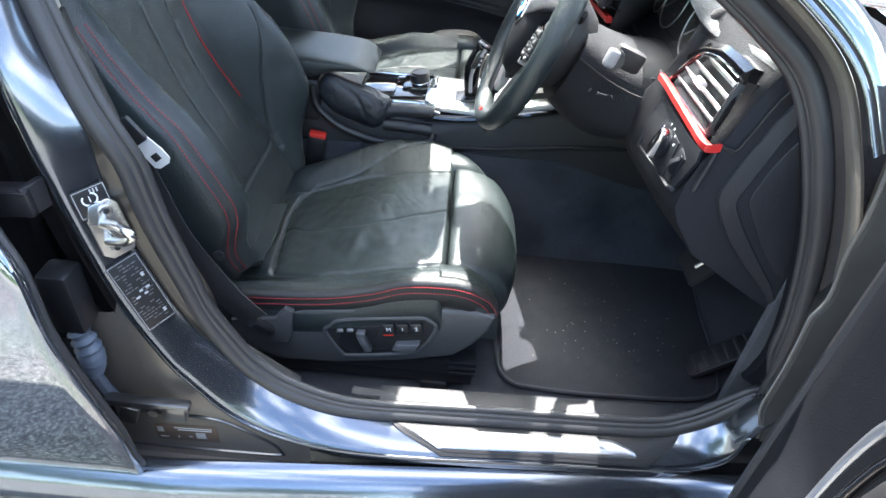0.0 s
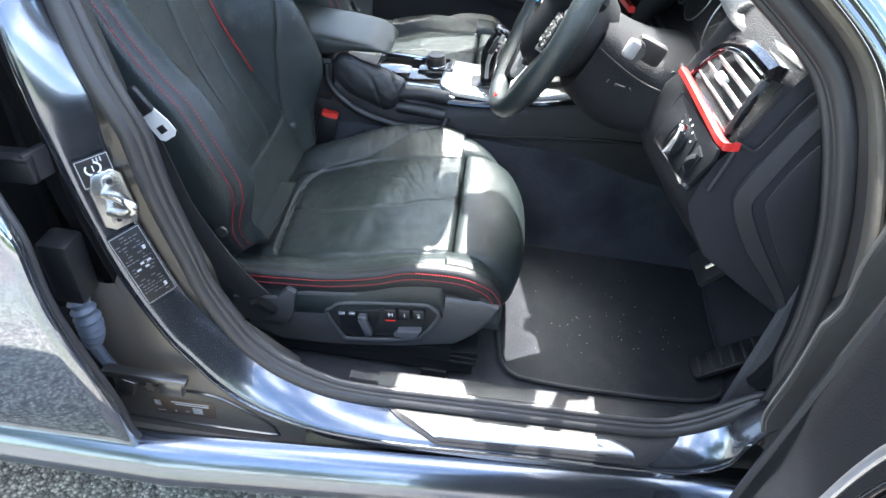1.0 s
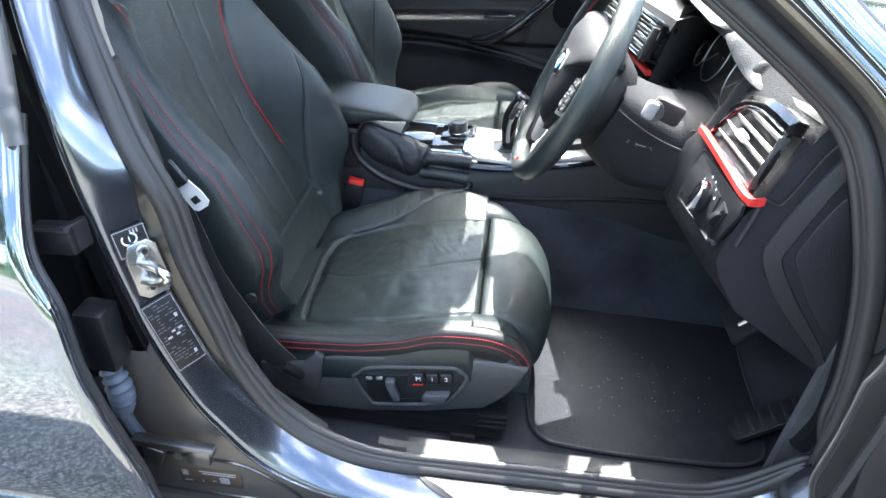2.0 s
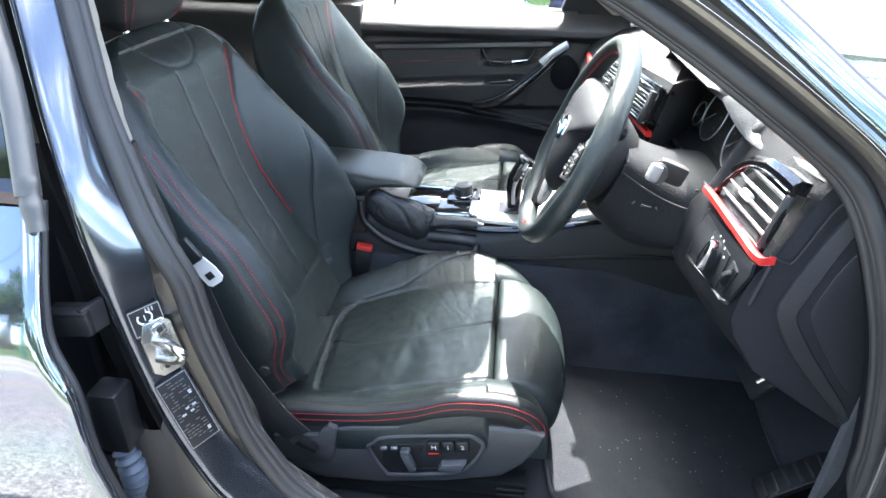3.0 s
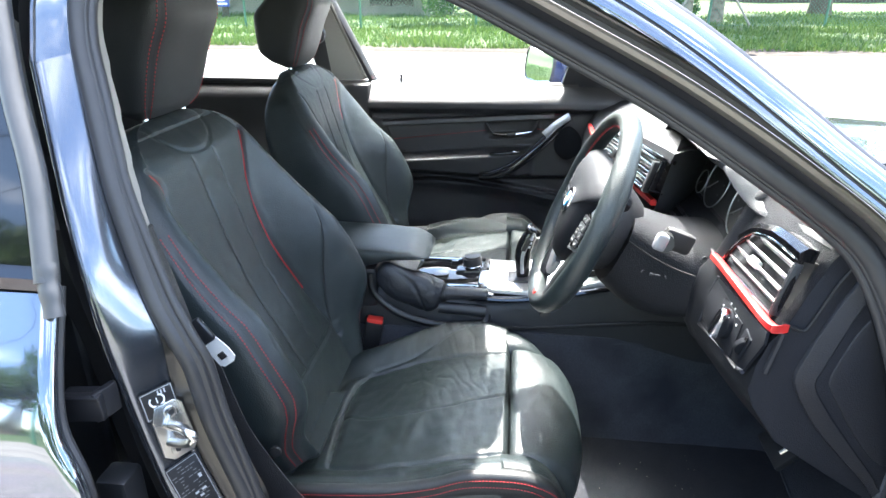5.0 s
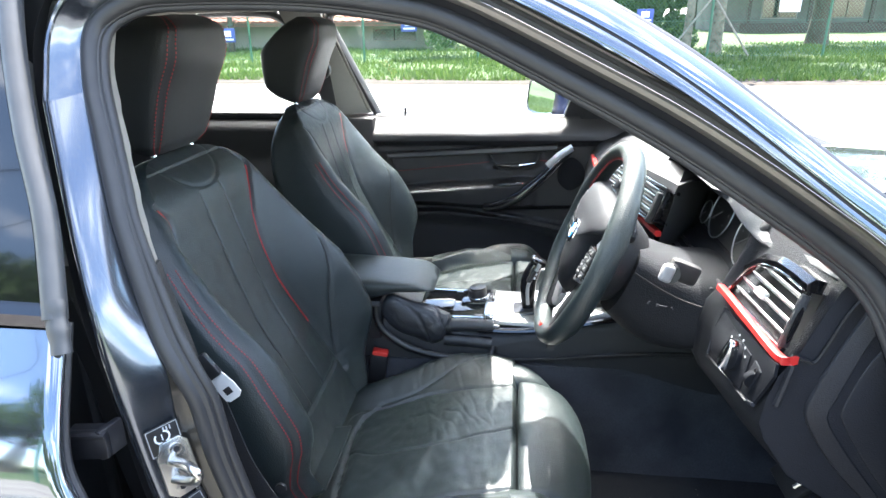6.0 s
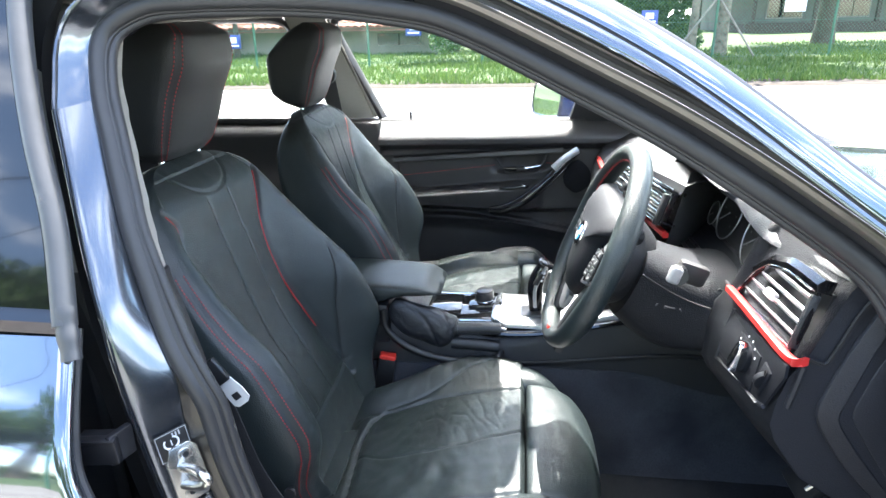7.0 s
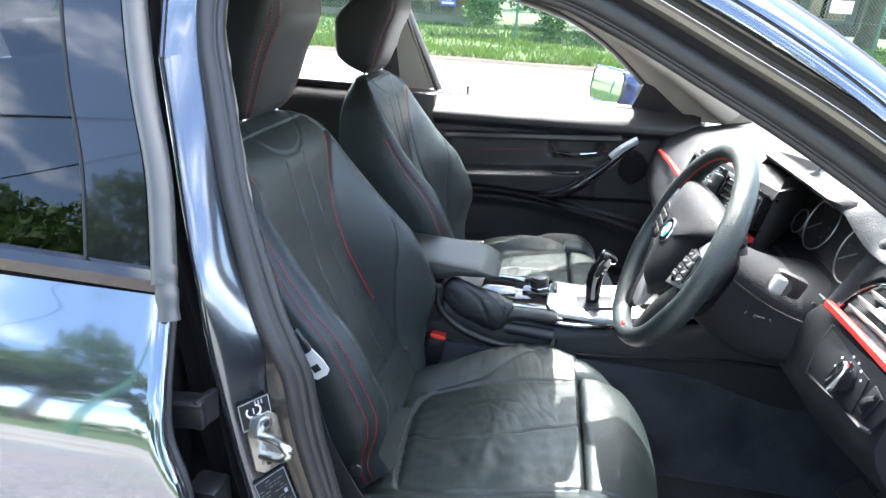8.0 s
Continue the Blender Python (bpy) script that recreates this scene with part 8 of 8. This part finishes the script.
def leaves(centres, n, size, seed):
    """Many small leaves scattered through a set of clumps (x, y, z, radius)."""
    rng = np.random.default_rng(seed)
    c = np.array(centres)
    pick = rng.choice(len(c), n, p=(c[:, 3] ** 2) / (c[:, 3] ** 2).sum())
    d = rng.normal(size=(n, 3))
    d /= np.linalg.norm(d, axis=1)[:, None]
    r = c[pick, 3] * (0.55 + 0.5 * rng.random(n)) 
    p = c[pick, :3] + d * r[:, None] * np.array([1, 1, 0.75])
    a = rng.normal(size=(n, 3))
    a /= np.linalg.norm(a, axis=1)[:, None]
    b = np.cross(a, rng.normal(size=(n, 3)))
    b /= np.linalg.norm(b, axis=1)[:, None]
    s = size * (0.6 + 0.8 * rng.random(n))[:, None]
    quad = np.stack([p - a * s, p + b * s * 0.45, p + a * s, p - b * s * 0.45], 1).reshape(-1, 3)
    me = bpy.data.meshes.new("crown")
    me.from_pydata(quad.tolist(), [], [(4 * i, 4 * i + 1, 4 * i + 2, 4 * i + 3) for i in range(n)])
    return me

def tree(x, y, z0, trunk_r, height, crown_r, crown_z, mat, label, seed, n=9000, leaf=0.10, bark=BARK, clumps=26, lean=0.0):
    random.seed(seed)
    T = thing("tree", (x, y, z0), label, "tree", "trees")
    top = Vector((x + lean, y, z0 + height))
    path = spline([(x, y, z0 - 0.1), (x + lean * 0.2 + 0.05, y, z0 + height * 0.35), (x + lean * 0.6 - 0.05, y, z0 + height * 0.7), top], 16)
    part("trunk", tube(path, trunk_r, 12, up=(0, 1, 0), taper=lambda k: (1.25 - 0.9 * k) + 0.5 * max(0, 0.1 - k) * 3), bark, T)
    cs = []
    for k in range(clumps):
        a, q = random.uniform(0, 2 * math.pi), random.random() ** 0.5
        cz = z0 + crown_z + random.uniform(-0.5, 0.5) * crown_r * 1.1
        fall = math.sqrt(max(0.05, 1 - ((cz - z0 - crown_z) / (crown_r * 0.75)) ** 2)) if abs(cz - z0 - crown_z) < crown_r * 0.75 else 0.3
        c = (x + lean + crown_r * q * fall * math.cos(a), y + crown_r * q * fall * math.sin(a), cz)
        cs.append((*c, random.uniform(0.16, 0.34) * crown_r))
        if k < 8:
            mid = Vector(c) * 0.5 + path[random.randint(7, 12)] * 0.5 + Vector((0, 0, 0.15 * crown_r))
            part("limb", tube(spline([path[random.randint(7, 12)], mid, c], 8), trunk_r * 0.4, 6, up=(0, 1, 0.2), taper=lambda k: 1 - 0.8 * k), bark, T)
    me = leaves(cs, n, leaf, seed)
    me.materials.append(mat)
    ob = new("crown", me)
    ob.location = (-x, -y, -z0)
    ob.parent = T
    return T
def hedge(x0, x1, y, z0, z1, n, seed, label, leaf=0.07):
    random.seed(seed)
    cs = []
    for _ in range(int((x1 - x0) * 5)):
        x = random.uniform(x0, x1)
        cs.append((x, y + random.uniform(-0.6, 0.6), random.uniform(z0, z1) + 0.3 * noise.noise(Vector((x, seed, 0))), random.uniform(0.35, 0.7)))
    me = leaves(cs, n, leaf, seed)
    me.materials.append(HEDGE)
    me.name = "hedge"
    return tagged(new("hedge", me), label, "hedge", kind="stuff")

# wire fence on posts
FENCE = thing("wire_fence", (0, 19.5, 0.1), "green chain-link fence on thin posts", "fence")
FY = lambda x: 19.0 + 0.10 * (x + 5)
for k in range(18):
    x = -28.48 + 3.45 * k
    y, z = FY(x), lawn_z(x, FY(x))
    b = part("post", join(tube([(x, y, z - 0.2), (x, y, z + 2.35)], 0.038, 8), tube([(x, y, z + 2.33), (x, y - 0.10, z + 2.55)], 0.03, 6)), GREEN_POST, FENCE)
for x, s in ((6.02, 1), (6.02, -1)):
    part("brace", tube([(x, FY(x), 1.9), (x + s * 1.2, FY(x), 0.2)], 0.03, 6), CONCRETE_POST, FENCE)
verts, faces = [], []
def wire(a, b, r=0.0032):
    k = len(verts)
    d = Vector(b) - Vector(a)
    n = d.cross(Vector((0, 1, 0))).normalized() * r
    for p in (Vector(a) - n, Vector(a) + n, Vector(b) + n, Vector(b) - n):
        verts.append(tuple(p))
    faces.append((k, k + 1, k + 2, k + 3))
for i in range(480):
    x = -26 + i * 0.11
    for s in (1, -1):
        xe = x + s * 2.1
        wire((x, FY(x), 0.15 + 0.012 * 5.4), (xe, FY(xe), 2.25 + 0.012 * 5.4))
for h in (0.2, 1.2, 2.3):
    wire((-26, FY(-26), h), (27, FY(27), h), 0.005)
me = bpy.data.meshes.new("wire_mesh")
me.from_pydata(verts, [], faces)
me.materials.append(WIRE)
ob = new("wire_mesh", me)
ob.location = (0, -19.5, -0.1)
ob.parent = FENCE
ob["kind"] = "stuff"
for x, h, mt in ((-2.94, 1.17, SIGN_BLUE), (4.05, 1.35, SIGN_BLUE), (-8.42, 0.90, SIGN_BLUE), (8.25, 1.60, WHITE)):
    SG = thing("fence_sign", (x, FY(x) - 0.05, h), "small blue sign with a white figure on the fence" if mt is SIGN_BLUE else "small white notice on the fence", "sign", "fence signs")
    bw, bh = (0.24, 0.2) if mt is SIGN_BLUE else (0.30, 0.17)
    part("board", box(x - bw, x + bw, FY(x) - 0.06, FY(x) - 0.045, h - bh, h + bh, 0.004), mt, SG)
    if mt is SIGN_BLUE:
        part("figure", join(box(x - 0.12, x + 0.12, FY(x) - 0.066, FY(x) - 0.061, h - 0.04, h + 0.13, 0.002), box(x - 0.18, x + 0.18, FY(x) - 0.066, FY(x) - 0.061, h - 0.14, h - 0.09, 0.002)), WHITE, SG)

def house(x0, x1, y0, y1, wall_h, ridge_h, wall_mat, label, windows, seed):
    H = thing("house", ((x0 + x1) / 2, y0, 0.2), label, "house", "houses")
    part("wall", box(x0, x1, y0, y1, 0.1, wall_h), wall_mat, H)
    ym = (y0 + y1) / 2
    rowsr = [[(x0 - 0.6, y0 - 0.9, wall_h - 0.1), (x0 - 0.6, ym, ridge_h), (x0 - 0.6, y1 + 0.9, wall_h - 0.1)], [(x1 + 0.6, y0 - 0.9, wall_h - 0.1), (x1 + 0.6, ym, ridge_h), (x1 + 0.6, y1 + 0.9, wall_h - 0.1)]]
    R = part("roof", join(loft(rowsr, closed_ring=False), loft([[(x, y, z - 0.12) for x, y, z in r] for r in rowsr], closed_ring=False)), ROOF_TILE, H, "red-brown clay tile roof", smooth=False)
    n = int((x1 - x0 + 1.2) / 0.30)
    tiles = bmesh.new()
    for r in range(14):
        k = r / 14
        ya, za = y0 - 0.9 + (ym - y0 + 0.9) * k, wall_h - 0.1 + (ridge_h - wall_h + 0.1) * k
        yb, zb = y0 - 0.9 + (ym - y0 + 0.9) * (k + 1.1 / 14), wall_h - 0.1 + (ridge_h - wall_h + 0.1) * (k + 1.1 / 14)
        for c in range(n):
            xa = x0 - 0.6 + c * 0.30
            q = [tiles.verts.new(p) for p in ((xa + 0.01, ya, za + 0.06), (xa + 0.15, ya, za + 0.10), (xa + 0.29, ya, za + 0.06), (xa + 0.29, yb, zb + 0.02), (xa + 0.15, yb, zb + 0.06), (xa + 0.01, yb, zb + 0.02))]
            tiles.faces.new((q[0], q[1], q[4], q[5]))
            tiles.faces.new((q[1], q[2], q[3], q[4]))
    t = part("tiles", tiles, ROOF_TILE, H, smooth=False)
    t["kind"] = "stuff"
    for a, b, c, d in windows:
        Wn = part("window", box(a, b, y0 - 0.06, y0 + 0.02, c, d), PLASTER, H)
        part("pane", box(a + 0.08, b - 0.08, y0 - 0.075, y0 - 0.062, c + 0.08, d - 0.08), GLOSS, Wn)
        part("mullion", box((a + b) / 2 - 0.03, (a + b) / 2 + 0.03, y0 - 0.09, y0 - 0.076, c + 0.08, d - 0.08), SHADE_WOOD, Wn)
    return H
house(-16.5, -2.9, 25.5, 33, 1.32, 3.4, PLASTER, "beige plastered bungalow darkened for tree shade, with a clay tile roof", ((-5.55, -3.65, 0.46, 1.06), (-9.2, -7.6, 0.46, 1.06), (-12.8, -11.2, 0.46, 1.06)), 1)
house(14.0, 44.0, 46.0, 56, 4.2, 8.0, PLASTER_GREY, "grey bungalow behind the fence, its walls darkened for tree shade", ((16.2, 18.5, 1.2, 3.0), (20.4, 22.6, 1.2, 3.0), (26.0, 29.0, 1.2, 3.0), (33.0, 36.0, 1.2, 3.0)), 2)
VER = thing("veranda", (20, 43.2, 0.3), "dark timber veranda along the grey bungalow", "veranda")
for k in range(9):
    part("post", box(14.4 + 3.6 * k, 14.6 + 3.6 * k, 43.0, 43.2, 0.3, 4.0), SHADE_WOOD, VER)
part("plinth", box(14.0, 44, 42.8, 46.0, 0.2, 0.95), SHADE_WOOD, VER)
part("shade_roof", box(13.4, 44.6, 42.0, 46.2, 3.95, 4.2), ROOF_TILE, VER)

hedge(-3.2, 3.4, 21.0, 0.6, 2.6, 16000, 21, "dense leafy shrubs behind the fence")
hedge(-17, -11.6, 21.6, 0.6, 1.9, 6000, 22, "leafy bushes behind the fence")
hedge(3.2, 7.0, 25.5, 0.5, 3.4, 16000, 23, "dark green shrubs under the trees", 0.09)
hedge(2.6, 6.6, 24.2, 0.5, 3.0, 12000, 25, "dark shaded shrubs behind the fence", 0.09)
tree(5.70, 21.5, 0.25, 0.125, 6.5, 4.0, 6.3, LEAF, "tall tree with a pale patchy trunk", 31, 9000, 0.11)
tree(6.72, 22.0, 0.25, 0.190, 7.0, 4.4, 6.8, LEAF, "tall tree with a thick pale patchy trunk", 32, 10000, 0.11)
tree(12.2, 27.5, 0.30, 0.33, 6.0, 4.8, 5.2, LEAF, "spreading tree with a dark trunk", 33, 11000, 0.12, BARK_DARK)
# Added tree: its crown, out of view, is there to shade the shrubs.
tree(4.2, 27.0, 0.30, 0.30, 9.0, 5.0, 8.0, LEAF, "broad unseen tree added to shade the shrubs", 37, 11000, 0.14, BARK_DARK)
tree(-10.8, 24.0, 0.25, 0.10, 3.4, 1.7, 2.9, HEDGE, "small bright leafy tree by the fence", 34, 4500, 0.09, BARK_DARK)
tree(2.0, 30.0, 0.30, 0.25, 7.0, 4.2, 5.5, LEAF, "broad leafy tree behind the shrubs", 35, 8000, 0.14, BARK_DARK)
for k in range(16):
    tree(-52 + 7.2 * k, 50 + 4 * math.sin(k * 2.1), 0.3, 0.3, 7 + 1.5 * math.sin(k * 1.3), 4.6, 6.0 + math.sin(k), LEAF, "distant leafy green tree beyond the houses", 60 + k, 2600, 0.26, BARK_DARK, 18)

# ---- behind the camera, seen in the car's reflections ----
for k, (x, y, h, r) in enumerate(((-13.5, -17.0, 9.6, 4.2), (-19.5, -16.0, 9.4, 4.4), (-8.0, -20.5, 7.6, 3.6), (-26, -18, 9.5, 4.8), (-1.5, -24, 7.0, 3.8), (8, -25, 8.0, 4.5), (16, -26, 8.4, 4.6))):
    tree(x, y, 0.05, 0.28, h, r, h * 0.78, LEAF, "tall layered tree on the driver's side", 90 + k, 9000, 0.19, BARK_DARK, 40)
hedge(-30, 22, -27, 0.4, 2.2, 14000, 24, "low green scrub beyond the lawn", 0.16)
LAMP = thing("street_lamp", (-5.6, -7.9, 0.0), "tall curved green street lamp post with wires", "street lamp")
part("pole", tube(spline([(-5.6, -7.9, 0.0), (-5.55, -7.9, 3.0), (-5.35, -7.88, 5.2), (-4.9, -7.8, 6.9), (-4.2, -7.7, 7.9)], 30), 0.085, 10, up=(0, 1, 0), taper=lambda k: 1.15 - 0.55 * k), LAMP_GREEN, LAMP)
part("lamp_head", obox(pose(-3.95, -7.68, 7.95, 0, 12, 0), 0.55, 0.2, 0.12, 0.03), LAMP_GREEN, LAMP)
WIRES = thing("overhead_wire", (-4.2, -7.7, 7.9), "thin dark overhead wires", "wire")
for dz, e in ((0.0, (-30, -10, 8.6)), (-0.05, (-30, -9, 8.0)), (0.0, (-24, -16, 9.2))):
    part("wire_strand", tube(spline([(-4.2, -7.7, 7.85 + dz), ((-4.2 + e[0]) / 2, (-7.7 + e[1]) / 2, (7.85 + e[2]) / 2 - 0.5), e], 16), 0.018, 5), DARK, WIRES)
